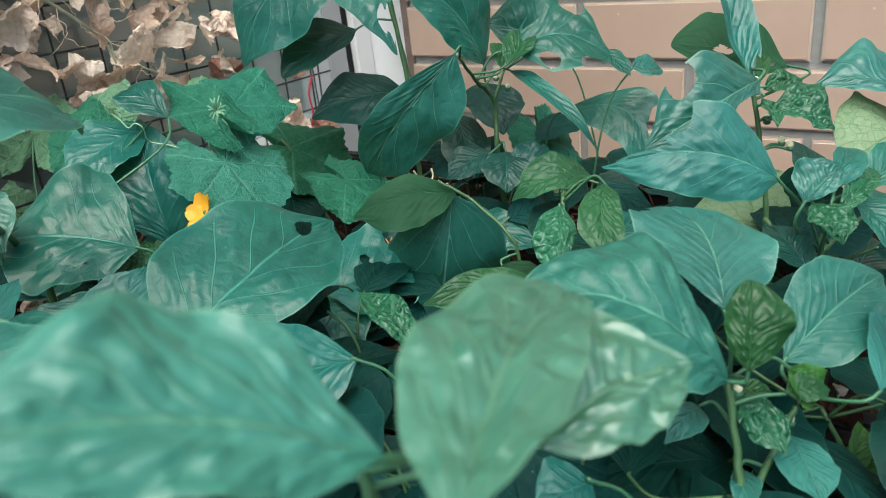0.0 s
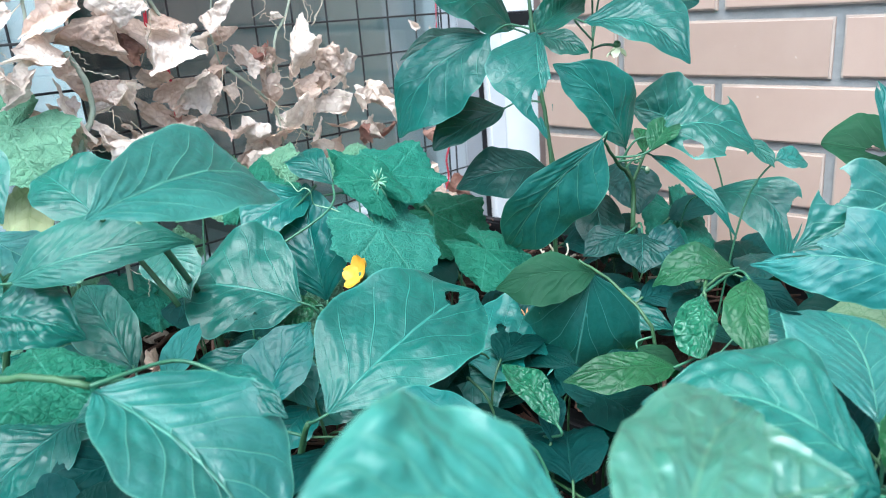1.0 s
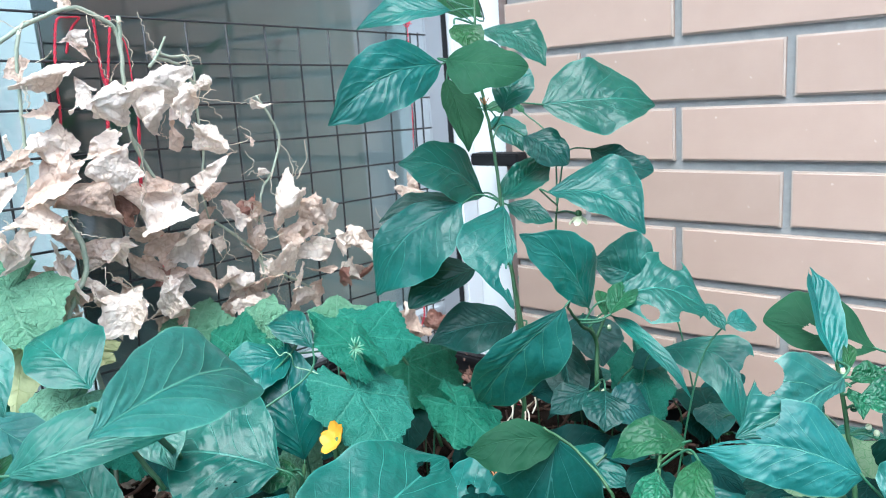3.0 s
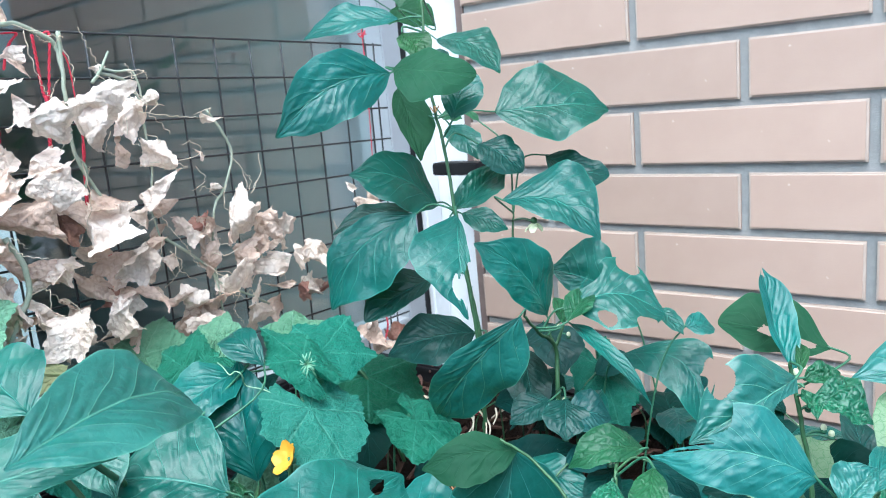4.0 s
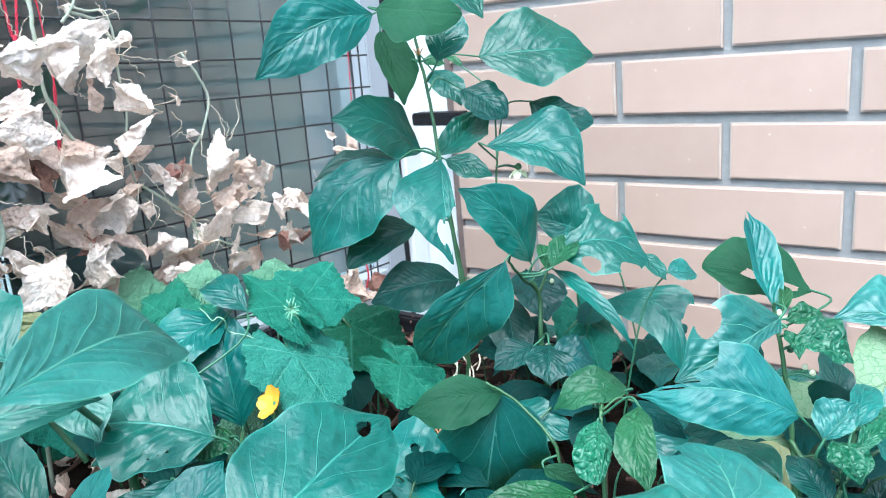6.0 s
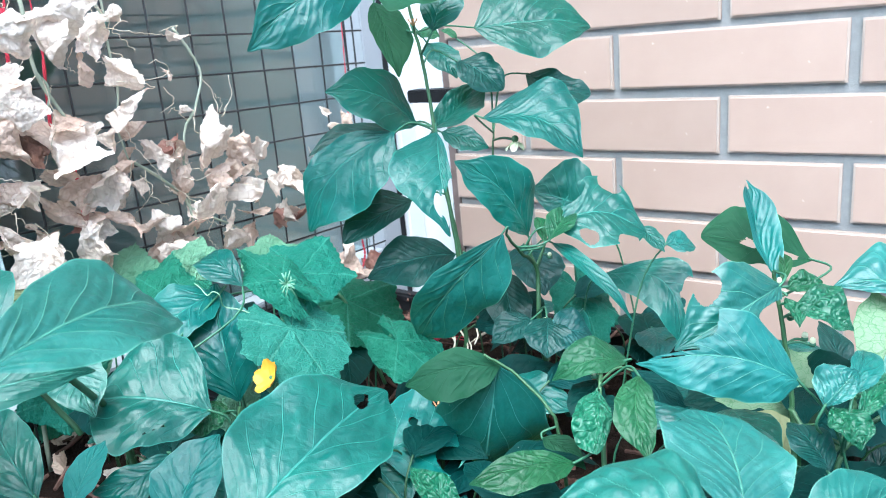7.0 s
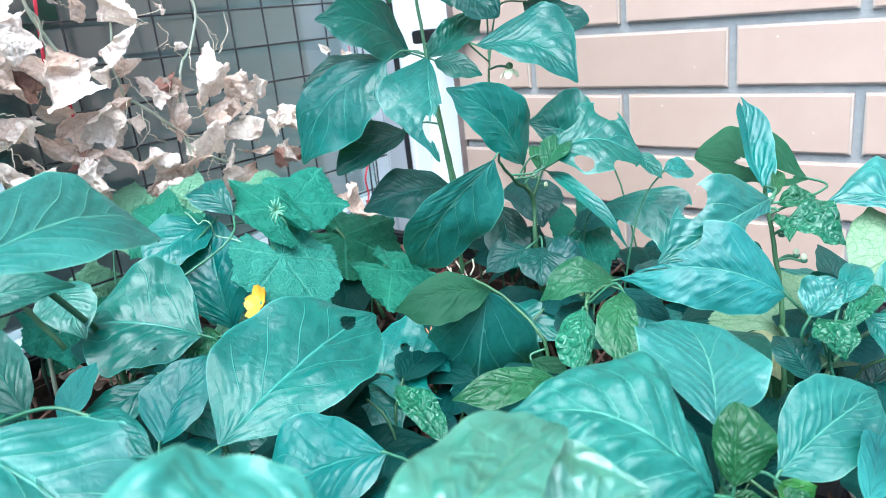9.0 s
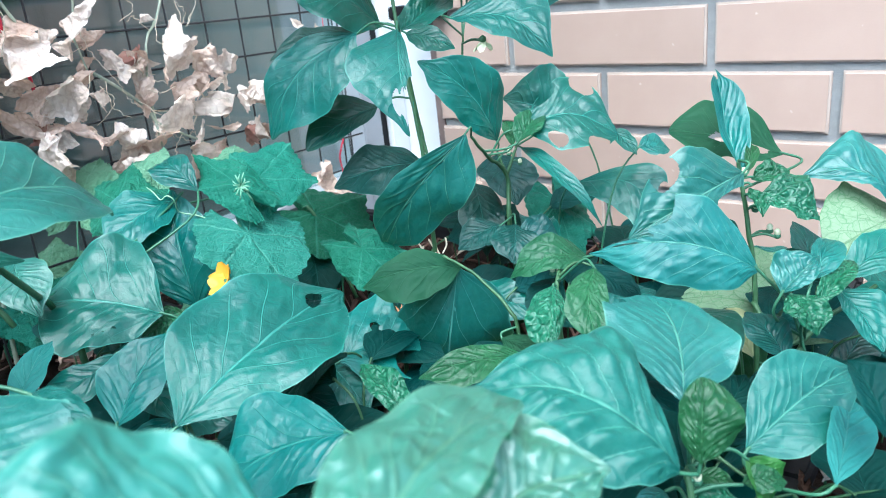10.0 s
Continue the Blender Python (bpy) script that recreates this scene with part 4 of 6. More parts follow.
leaf(budding, 'pepper', (-0.011, 0.473, 0.429), (-0.040, 0.412, 0.423), (0.411, -0.275, 0.869), (0.0309, 0.0164), (0.40, 0.56), sway=0.0000, mat=LEAF_PALE, arch=.1)
leaf(budding, 'pepper', (-0.075, 0.412, 0.455), (-0.044, 0.419, 0.443), (0.430, -0.363, 0.827), (0.0111, 0.0212), (0.48, 0.42), sway=0.0000, mat=LEAF_FRESH, pucker=3, fold=.2)
leaf(budding, 'pepper', (-0.081, 0.420, 0.463), (-0.065, 0.436, 0.463), (0.375, -0.382, 0.845), 0.0084, 0.52, mat=LEAF_FRESH, pucker=3, fold=.3)
leaf(budding, 'pepper', (-0.080, 0.414, 0.460), (-0.069, 0.399, 0.448), (0.375, -0.382, 0.845), 0.0055, 0.46, mat=LEAF_FRESH, pucker=3, fold=.3)
leaf(budding, 'pepper', (-0.084, 0.422, 0.465), (-0.089, 0.443, 0.476), (0.375, -0.382, 0.845), 0.0040, 0.52, mat=LEAF_YOUNG, fold=.3)
leaf(budding, 'pepper', (-0.047, 0.351, 0.427), (-0.035, 0.370, 0.442), (0.183, -0.687, 0.703), (0.0070, 0.0143), (0.56, 0.40), sway=0.0000, pucker=2.6, fold=.2, mat=LEAF_CRINKLED)
leaf(budding, 'pepper', (-0.036, 0.361, 0.431), (-0.037, 0.403, 0.440), (0.351, -0.193, 0.916), (0.0100, 0.0058), (0.56, 0.44), sway=0.0000, pucker=2, fold=.2)
leaf(budding, 'pepper', (-0.044, 0.354, 0.426), (-0.028, 0.341, 0.413), (0.400, -0.378, 0.835), (0.0104, 0.0129), (0.48, 0.50), sway=0.0000, pucker=2.5, mat=LEAF_FRESH)
leaf(budding, 'pepper', (-0.032, 0.353, 0.423), (-0.021, 0.392, 0.434), (0.349, -0.341, 0.873), 0.0060, 0.44, pucker=3, mat=LEAF_FRESH, fold=.3)
leaf(budding, 'pepper', (-0.030, 0.390, 0.415), (-0.003, 0.371, 0.396), (0.361, -0.343, 0.867), (0.0078, 0.0167), (0.56, 0.40), sway=0.0000, pucker=1.5)
leaf(budding, 'pepper', (-0.029, 0.403, 0.417), (-0.005, 0.451, 0.427), (0.343, -0.360, 0.868), (0.0102, 0.0124), (0.43, 0.56), sway=0.0000)
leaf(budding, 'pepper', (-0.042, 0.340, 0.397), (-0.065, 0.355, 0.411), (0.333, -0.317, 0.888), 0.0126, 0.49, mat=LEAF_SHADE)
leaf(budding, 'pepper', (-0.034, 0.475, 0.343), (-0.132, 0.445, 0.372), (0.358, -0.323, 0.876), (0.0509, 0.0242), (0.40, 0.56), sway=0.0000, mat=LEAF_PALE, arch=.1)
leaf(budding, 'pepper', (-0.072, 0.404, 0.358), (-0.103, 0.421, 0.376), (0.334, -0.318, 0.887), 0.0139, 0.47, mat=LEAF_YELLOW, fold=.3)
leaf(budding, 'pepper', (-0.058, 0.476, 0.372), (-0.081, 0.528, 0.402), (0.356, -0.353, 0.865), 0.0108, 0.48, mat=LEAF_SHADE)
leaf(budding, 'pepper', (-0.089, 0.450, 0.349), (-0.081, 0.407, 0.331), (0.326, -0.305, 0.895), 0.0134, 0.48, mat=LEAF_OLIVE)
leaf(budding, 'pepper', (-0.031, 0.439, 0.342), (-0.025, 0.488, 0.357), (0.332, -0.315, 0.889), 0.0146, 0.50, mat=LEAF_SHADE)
# pepper with one broad hanging leaf
stem(broad, [(-0.187, 0.338, 0.334), (-0.197, 0.348, 0.374), (-0.204, 0.349, 0.389), (-0.229, 0.354, 0.405), (-0.248, 0.346, 0.419)], 0.0017, 0.0012)
stem(broad, [(-0.157, 0.330, 0.355), (-0.163, 0.339, 0.386), (-0.163, 0.338, 0.415), (-0.170, 0.356, 0.421)], 0.0022, 0.0013)
leaf(broad, 'pepper', (-0.245, 0.356, 0.407), (-0.280, 0.382, 0.309), (0.388, -0.848, -0.361), (0.0383, 0.0405), (0.51, 0.40), sway=0.0000, arch=.3, fold=-.35, curl=.1, petiole=False, pucker=1.2, mat=LEAF_BROAD, slant=.95, laterals=3.0)
leaf(broad, 'pepper', (-0.241, 0.354, 0.409), (-0.288, 0.311, 0.404), (0.455, -0.569, 0.685), (0.0129, 0.0212), (0.43, 0.52), mat=LEAF_OLIVE, arch=.12, fold=.05, petiole=False)
leaf(broad, 'pepper', (-0.163, 0.334, 0.418), (-0.148, 0.299, 0.400), (0.327, -0.300, 0.896), (0.0142, 0.0081), (0.56, 0.47), sway=0.0000, mat=LEAF_FRESH, pucker=4, curl=.3, point=.62)
leaf(broad, 'pepper', (-0.137, 0.333, 0.433), (-0.115, 0.292, 0.410), (0.335, -0.319, 0.887), (0.0126, 0.0102), (0.56, 0.52), sway=-0.0048, mat=LEAF_YOUNG, pucker=1.5)
leaf(broad, 'pepper', (-0.160, 0.374, 0.420), (-0.195, 0.340, 0.415), (0.289, -0.414, 0.863), (0.0164, 0.0104), (0.46, 0.56), sway=0.0000, mat=LEAF_YOUNG, pucker=1.3, arch=.2)
leaf(broad, 'pepper', (-0.148, 0.349, 0.427), (-0.115, 0.345, 0.413), (0.349, -0.341, 0.873), 0.0097, 0.51, mat=LEAF_DARK)
leaf(broad, 'pepper', (-0.178, 0.365, 0.407), (-0.177, 0.332, 0.394), (0.344, -0.334, 0.878), 0.0114, 0.52, mat=LEAF_DARK)
leaf(broad, 'pepper', (-0.159, 0.297, 0.393), (-0.200, 0.253, 0.393), (0.322, -0.302, 0.897), (0.0094, 0.0144), (0.45, 0.56), sway=0.0000, mat=LEAF_YOUNG, arch=.1)
leaf(broad, 'pepper', (-0.204, 0.339, 0.373), (-0.174, 0.338, 0.361), (0.328, -0.310, 0.892), 0.0081, 0.40, mat=LEAF_OLIVE)
leaf(broad, 'pepper', (-0.093, 0.267, 0.393), (-0.093, 0.299, 0.403), (0.315, -0.289, 0.904), 0.0090, 0.47, mat=LEAF_DARK)
# pepper in front with heart-shaped and crinkled leaves
stem(crinkled, [(-0.038, 0.209, 0.350), (-0.044, 0.222, 0.380), (-0.050, 0.229, 0.401), (-0.050, 0.231, 0.405)], 0.0022, 0.0016)
stem(crinkled, [(-0.037, 0.218, 0.365), (-0.032, 0.255, 0.376), (-0.029, 0.261, 0.383)], 0.0018, 0.0014)
stem(crinkled, [(0.003, 0.296, 0.309), (-0.010, 0.297, 0.326), (-0.026, 0.300, 0.352)], 0.0018, 0.0014)
leaf(crinkled, 'pepper', (-0.054, 0.235, 0.429), (-0.096, 0.301, 0.443), (0.270, -0.045, 0.962), (0.0233, 0.0294), (0.41, 0.56), sway=-0.0044, mat=LEAF_CRINKLED, arch=.08, fold=.12, bites=[(.9, .72, .13)])
leaf(crinkled, 'pepper', (-0.046, 0.209, 0.418), (-0.118, 0.182, 0.445), (0.401, -0.165, 0.901), (0.0401, 0.0290), (0.40, 0.45), sway=-0.0056, arch=.18, curl=.38, fold=.14, droop=.02, mat=LEAF_QUILTED, pucker=2.3, laterals=7.0)
leaf(crinkled, 'pepper', (-0.041, 0.216, 0.419), (-0.045, 0.229, 0.446), (0.340, -0.817, 0.466), (0.0140, 0.0081), (0.56, 0.52), sway=0.0000, curl=.45, pucker=1.8, mat=LEAF_YOUNG, point=.62)
leaf(crinkled, 'pepper', (-0.036, 0.257, 0.400), (-0.010, 0.321, 0.411), (0.462, -0.326, 0.825), (0.0186, 0.0197), (0.40, 0.56), sway=0.0021, mat=LEAF_QUILTED, arch=.05, fold=.12, pucker=1.2, laterals=7.0)
leaf(crinkled, 'pepper', (-0.004, 0.258, 0.394), (-0.010, 0.315, 0.401), (0.290, -0.094, 0.952), (0.0113, 0.0073), (0.56, 0.40), sway=0.0000, mat=LEAF_UNDER)
leaf(crinkled, 'pepper', (0.014, 0.261, 0.416), (-0.007, 0.286, 0.435), (0.361, -0.344, 0.867), (0.0145, 0.0078), (0.56, 0.40), sway=0.0000, mat=LEAF_DARK, fold=.3)
leaf(crinkled, 'pepper', (-0.049, 0.236, 0.394), (-0.028, 0.224, 0.383), (0.294, -0.249, 0.923), (0.0080, 0.0096), (0.47, 0.56), sway=0.0000, pucker=2.5, mat=LEAF_FRESH, curl=.3)
leaf(crinkled, 'pepper', (-0.033, 0.245, 0.405), (-0.024, 0.249, 0.387), (0.886, -0.225, 0.405), (0.0097, 0.0096), (0.40, 0.56), sway=0.0000, mat=LEAF_LIME, fold=.3)
leaf(crinkled, 'pepper', (-0.033, 0.239, 0.397), (-0.019, 0.250, 0.396), (0.300, -0.293, 0.908), 0.0057, 0.47, mat=LEAF_YOUNG, pucker=2)
leaf(crinkled, 'pepper', (-0.050, 0.241, 0.395), (-0.037, 0.246, 0.393), (0.274, -0.248, 0.929), 0.0048, 0.50, mat=LEAF_YOUNG)
leaf(crinkled, 'pepper', (-0.032, 0.253, 0.368), (-0.015, 0.228, 0.363), (0.177, -0.094, 0.980), (0.0127, 0.0109), (0.51, 0.53), sway=0.0000, mat=LEAF_UNDER)
leaf(crinkled, 'pepper', (-0.044, 0.230, 0.368), (-0.038, 0.206, 0.368), (0.192, 0.044, 0.980), (0.0043, 0.0070), (0.56, 0.45), sway=0.0000, mat=LEAF_CRINKLED)
leaf(crinkled, 'pepper', (-0.011, 0.285, 0.329), (-0.011, 0.314, 0.341), (0.259, -0.359, 0.897), (0.0077, 0.0030), (0.56, 0.48), sway=0.0000, mat=LEAF_LIME)
leaf(crinkled, 'pepper', (-0.009, 0.290, 0.327), (0.000, 0.319, 0.336), (0.201, -0.369, 0.907), (0.0087, 0.0054), (0.42, 0.53), sway=0.0000, mat=LEAF_LIME, fold=.3)
leaf(crinkled, 'pepper', (-0.011, 0.298, 0.323), (-0.023, 0.283, 0.323), (0.243, -0.196, 0.950), 0.0049, 0.50, mat=LEAF_YOUNG)
leaf(crinkled, 'pepper', (-0.061, 0.237, 0.385), (-0.067, 0.213, 0.384), (0.297, -0.109, 0.949), (0.0051, 0.0075), (0.46, 0.56), sway=0.0000, arch=.2, mat=LEAF_CRINKLED)
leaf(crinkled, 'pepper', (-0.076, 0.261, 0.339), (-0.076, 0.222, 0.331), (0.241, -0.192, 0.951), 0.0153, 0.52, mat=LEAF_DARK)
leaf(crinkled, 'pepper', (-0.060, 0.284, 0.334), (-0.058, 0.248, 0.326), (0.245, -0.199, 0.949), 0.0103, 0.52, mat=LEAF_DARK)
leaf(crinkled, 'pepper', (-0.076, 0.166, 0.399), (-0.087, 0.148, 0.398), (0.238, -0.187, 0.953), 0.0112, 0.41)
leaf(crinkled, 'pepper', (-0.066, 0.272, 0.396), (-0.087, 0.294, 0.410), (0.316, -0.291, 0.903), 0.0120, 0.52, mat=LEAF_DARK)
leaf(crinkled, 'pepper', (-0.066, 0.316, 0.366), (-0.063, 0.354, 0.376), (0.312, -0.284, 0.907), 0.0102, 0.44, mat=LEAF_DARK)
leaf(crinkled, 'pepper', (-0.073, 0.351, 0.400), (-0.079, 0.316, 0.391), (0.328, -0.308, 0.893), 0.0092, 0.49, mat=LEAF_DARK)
# young pepper close in front
stem(front, [(-0.100, 0.106, 0.325), (-0.100, 0.115, 0.390), (-0.082, 0.111, 0.432), (-0.077, 0.112, 0.442)], 0.0030, 0.0018)
stem(front, [(-0.094, 0.106, 0.391), (-0.089, 0.084, 0.442), (-0.083, 0.075, 0.466), (-0.084, 0.075, 0.472)], 0.0020, 0.0016)
leaf(front, 'pepper', (-0.056, 0.096, 0.473), (-0.039, 0.140, 0.469), (0.358, -0.063, 0.932), (0.0134, 0.0277), (0.40, 0.56), sway=0.0031, fold=.1, curl=.15, mat=LEAF_FRONT, arch=.03, pucker=2.2, laterals=6.5)
leaf(front, 'pepper', (-0.042, 0.046, 0.499), (-0.067, 0.144, 0.482), (0.150, 0.209, 0.966), (0.0122, 0.0180), (0.40, 0.40), sway=0.0047, fold=.15, mat=LEAF_FRONT, arch=.03, point=.64, pucker=2.2, laterals=6.5)
leaf(front, 'pepper', (-0.063, 0.058, 0.495), (-0.084, 0.013, 0.523), (0.659, 0.159, 0.735), (0.0215, 0.0116), (0.49, 0.53), sway=-0.0037, curl=.2, mat=LEAF_NEAR, arch=.03, point=.64, pucker=2.2, laterals=6.5)
# low pepper on the near left
stem(left_front, [(-0.323, -0.003, 0.355), (-0.314, 0.007, 0.422), (-0.307, 0.019, 0.464), (-0.279, 0.035, 0.474), (-0.257, 0.049, 0.471)], 0.0025, 0.0016)
stem(left_front, [(-0.431, 0.027, 0.319), (-0.433, 0.066, 0.406), (-0.404, 0.073, 0.457)], 0.0030, 0.0020)
leaf(left_front, 'pepper', (-0.258, 0.050, 0.468), (-0.184, 0.066, 0.419), (0.532, 0.115, 0.839), (0.0250, 0.0367), (0.40, 0.40), sway=0.0016, arch=.12, fold=.15, petiole=False, mat=LEAF_CRINKLED)
leaf(left_front, 'cucumber', (-0.302, 0.059, 0.454), (-0.339, 0.025, 0.458), (0.349, -0.293, 0.890), 0.0177, 0.48)
leaf(left_front, 'pepper', (-0.373, 0.127, 0.397), (-0.388, 0.160, 0.419), (0.397, -0.389, 0.831), (0.0094, 0.0098), (0.55, 0.40), sway=0.0000, mat=LEAF_UNDER)
leaf(left_front, 'pepper', (-0.365, 0.109, 0.416), (-0.438, 0.121, 0.445), (0.303, -0.300, 0.905), (0.0155, 0.0197), (0.48, 0.55), sway=0.0000)
leaf(left_front, 'pepper', (-0.380, 0.051, 0.463), (-0.340, 0.081, 0.454), (0.409, -0.286, 0.866), (0.0180, 0.0236), (0.56, 0.40), sway=0.0000, pucker=4, arch=.2, mat=LEAF_TALL)
leaf(left_front, 'pepper', (-0.397, 0.086, 0.387), (-0.395, 0.031, 0.371), (0.316, -0.253, 0.914), 0.0259, 0.41, mat=LEAF_TALL)
leaf(left_front, 'pepper', (-0.283, 0.068, 0.448), (-0.288, 0.051, 0.444), (0.335, -0.276, 0.901), 0.0059, 0.48, mat=LEAF_TALL)
leaf(left_front, 'pepper', (-0.387, 0.054, 0.456), (-0.412, 0.081, 0.477), (0.376, -0.325, 0.868), 0.0107, 0.48, mat=LEAF_YOUNG, fold=.3)
leaf(left_front, 'pepper', (-0.248, 0.092, 0.459), (-0.208, 0.093, 0.453), (0.139, -0.278, 0.950), (0.0069, 0.0072), (0.56, 0.40), sway=0.0000, pucker=2, curl=.3, mat=LEAF_TALL)
leaf(left_front, 'pepper', (-0.361, 0.183, 0.404), (-0.379, 0.142, 0.397), (0.328, -0.285, 0.900), (0.0104, 0.0150), (0.56, 0.55), sway=0.0075, mat=LEAF_TALL)
leaf(left_front, 'pepper', (-0.379, 0.061, 0.467), (-0.425, 0.052, 0.484), (0.378, -0.329, 0.865), 0.0132, 0.44, mat=LEAF_TALL)
# pepper on the left with long leaves
stem(left, [(-0.410, 0.187, 0.324), (-0.418, 0.188, 0.393), (-0.420, 0.181, 0.421), (-0.342, 0.124, 0.487), (-0.343, 0.114, 0.500)], 0.0032, 0.0020)
stem(left, [(-0.337, 0.126, 0.453), (-0.351, 0.114, 0.487), (-0.346, 0.103, 0.503), (-0.344, 0.100, 0.507)], 0.0018, 0.0013)
stem(left, [(-0.423, 0.032, 0.329), (-0.420, 0.054, 0.437), (-0.424, 0.067, 0.489), (-0.399, 0.069, 0.536)], 0.0022, 0.0013)
stem(left, [(-0.418, 0.188, 0.393), (-0.420, 0.196, 0.422)], 0.0020, 0.0015)
leaf(left, 'pepper', (-0.274, 0.069, 0.524), (-0.320, 0.183, 0.498), (0.536, 0.390, 0.749), (0.0265, 0.0278), (0.45, 0.56), sway=0.0050, petiole=False, arch=.10, fold=.12, mat=LEAF_CRINKLED)
leaf(left, 'pepper', (-0.482, 0.158, 0.466), (-0.555, 0.154, 0.493), (0.348, -0.369, 0.862), (0.0332, 0.0219), (0.49, 0.40), sway=0.0000, petiole=False, arch=.1, fold=.1, mat=LEAF)
leaf(left, 'pepper', (-0.364, 0.063, 0.482), (-0.325, 0.134, 0.487), (0.645, -0.388, 0.658), (0.0112, 0.0223), (0.40, 0.40), sway=0.0009, arch=.12, curl=.3, mat=LEAF_QUILTED, pucker=1.2, laterals=7.0)
leaf(left, 'pepper', (-0.410, 0.290, 0.464), (-0.465, 0.299, 0.475), (0.128, -0.327, 0.936), (0.0125, 0.0164), (0.56, 0.41), sway=0.0000, arch=.2, mat=LEAF_TALL)
leaf(left, 'pepper', (-0.440, 0.290, 0.456), (-0.445, 0.233, 0.440), (0.389, -0.278, 0.878), (0.0274, 0.0227), (0.42, 0.56), sway=0.0000, arch=.06, fold=.1, mat=LEAF)
leaf(left, 'pepper', (-0.441, 0.081, 0.486), (-0.380, 0.097, 0.466), (0.374, -0.353, 0.857), 0.0142, 0.51, mat=LEAF_CRINKLED)
leaf(left, 'pepper', (-0.422, 0.078, 0.536), (-0.373, 0.070, 0.509), (0.389, -0.373, 0.842), 0.0138, 0.51, arch=.15, mat=LEAF_CRINKLED)
leaf(left, 'pepper', (-0.435, 0.172, 0.455), (-0.394, 0.161, 0.432), (0.383, -0.335, 0.861), 0.0171, 0.41, mat=LEAF_CRINKLED)
# pepper with one large holed leaf
stem(holed, [(-0.310, 0.151, 0.317), (-0.313, 0.162, 0.349), (-0.298, 0.162, 0.382)], 0.0030, 0.0020)
stem(holed, [(-0.193, 0.229, 0.311), (-0.202, 0.235, 0.340), (-0.206, 0.242, 0.363)], 0.0025, 0.0018)
stem(holed, [(-0.313, 0.162, 0.349), (-0.378, 0.241, 0.385), (-0.410, 0.271, 0.382)], 0.0025, 0.0018)
leaf(holed, 'pepper', (-0.368, 0.219, 0.412), (-0.430, 0.175, 0.427), (0.405, -0.268, 0.874), (0.0498, 0.0381), (0.56, 0.56), sway=-0.0014, arch=.06, fold=.1, bites=[(.72, .42, .018), (.6, .30, .018), (.66, .36, .012), (-.35, .96, .1)])
leaf(holed, 'pepper', (-0.401, 0.264, 0.389), (-0.444, 0.291, 0.463), (0.439, -0.729, 0.525), (0.0263, 0.0293), (0.40, 0.56), sway=-0.0006, arch=.1, fold=.2, mat=LEAF_TALL)
leaf(holed, 'pepper', (-0.273, 0.157, 0.398), (-0.286, 0.292, 0.414), (0.494, -0.057, 0.868), (0.0340, 0.0460), (0.49, 0.43), sway=-0.0007, arch=.1, fold=.08, bites=[(.12, .80, .062), (.02, .77, .045)])
leaf(holed, 'pepper', (-0.192, 0.192, 0.399), (-0.244, 0.148, 0.372), (0.014, -0.547, 0.837), (0.0309, 0.0246), (0.54, 0.40), sway=-0.0074, fold=.1, arch=.03, mat=LEAF_TALL)
leaf(holed, 'pepper', (-0.329, 0.155, 0.383), (-0.334, 0.198, 0.417), (0.339, -0.560, 0.756), (0.0168, 0.0216), (0.46, 0.43), sway=0.0000, arch=.08, fold=.1)
leaf(holed, 'pepper', (-0.303, 0.294, 0.356), (-0.264, 0.354, 0.351), (0.440, -0.207, 0.874), (0.0365, 0.0403), (0.40, 0.48), sway=0.0070, mat=LEAF, fold=.1, bites=[(-.7, .62, .2), (.75, .8, .2), (.3, .4, .06)])
leaf(holed, 'pepper', (-0.319, 0.297, 0.352), (-0.271, 0.282, 0.335), (0.243, -0.273, 0.931), (0.0198, 0.0199), (0.40, 0.56), sway=0.0000)
leaf(holed, 'pepper', (-0.377, 0.236, 0.401), (-0.390, 0.213, 0.394), (0.301, -0.415, 0.859), (0.0112, 0.0132), (0.40, 0.44), sway=0.0000, mat=LEAF_FRESH, pucker=2.5)
leaf(holed, 'pepper', (-0.375, 0.238, 0.399), (-0.395, 0.233, 0.405), (0.345, -0.334, 0.877), 0.0037, 0.52, mat=LEAF_YOUNG, fold=.3)
leaf(holed, 'pepper', (-0.190, 0.232, 0.381), (-0.235, 0.247, 0.398), (0.262, -0.268, 0.927), (0.0096, 0.0090), (0.40, 0.50), sway=0.0000, mat=LEAF_FRESH, pucker=3, fold=.2)
leaf(holed, 'pepper', (-0.197, 0.235, 0.366), (-0.209, 0.261, 0.379), (0.308, -0.279, 0.910), 0.0068, 0.51, mat=LEAF_DARK)
leaf(holed, 'pepper', (-0.285, 0.262, 0.337), (-0.266, 0.275, 0.335), (0.329, -0.311, 0.892), 0.0059, 0.38, mat=LEAF_YELLOW)
leaf(holed, 'pepper', (-0.336, 0.192, 0.363), (-0.330, 0.159, 0.352), (0.298, -0.262, 0.918), 0.0155, 0.52)
leaf(holed, 'pepper', (-0.364, 0.195, 0.388), (-0.324, 0.185, 0.371), (0.315, -0.289, 0.904), 0.0145, 0.48)
leaf(holed, 'pepper', (-0.195, 0.224, 0.339), (-0.225, 0.230, 0.349), (0.268, -0.238, 0.934), 0.0116, 0.52, mat=LEAF_DARK)
stem(holed, [(-0.285, 0.337, 0.324), (-0.290, 0.344, 0.350), (-0.293, 0.349, 0.365)], 0.0022, 0.0024)
dried_blossom(holed, (-0.293, 0.349, 0.367))
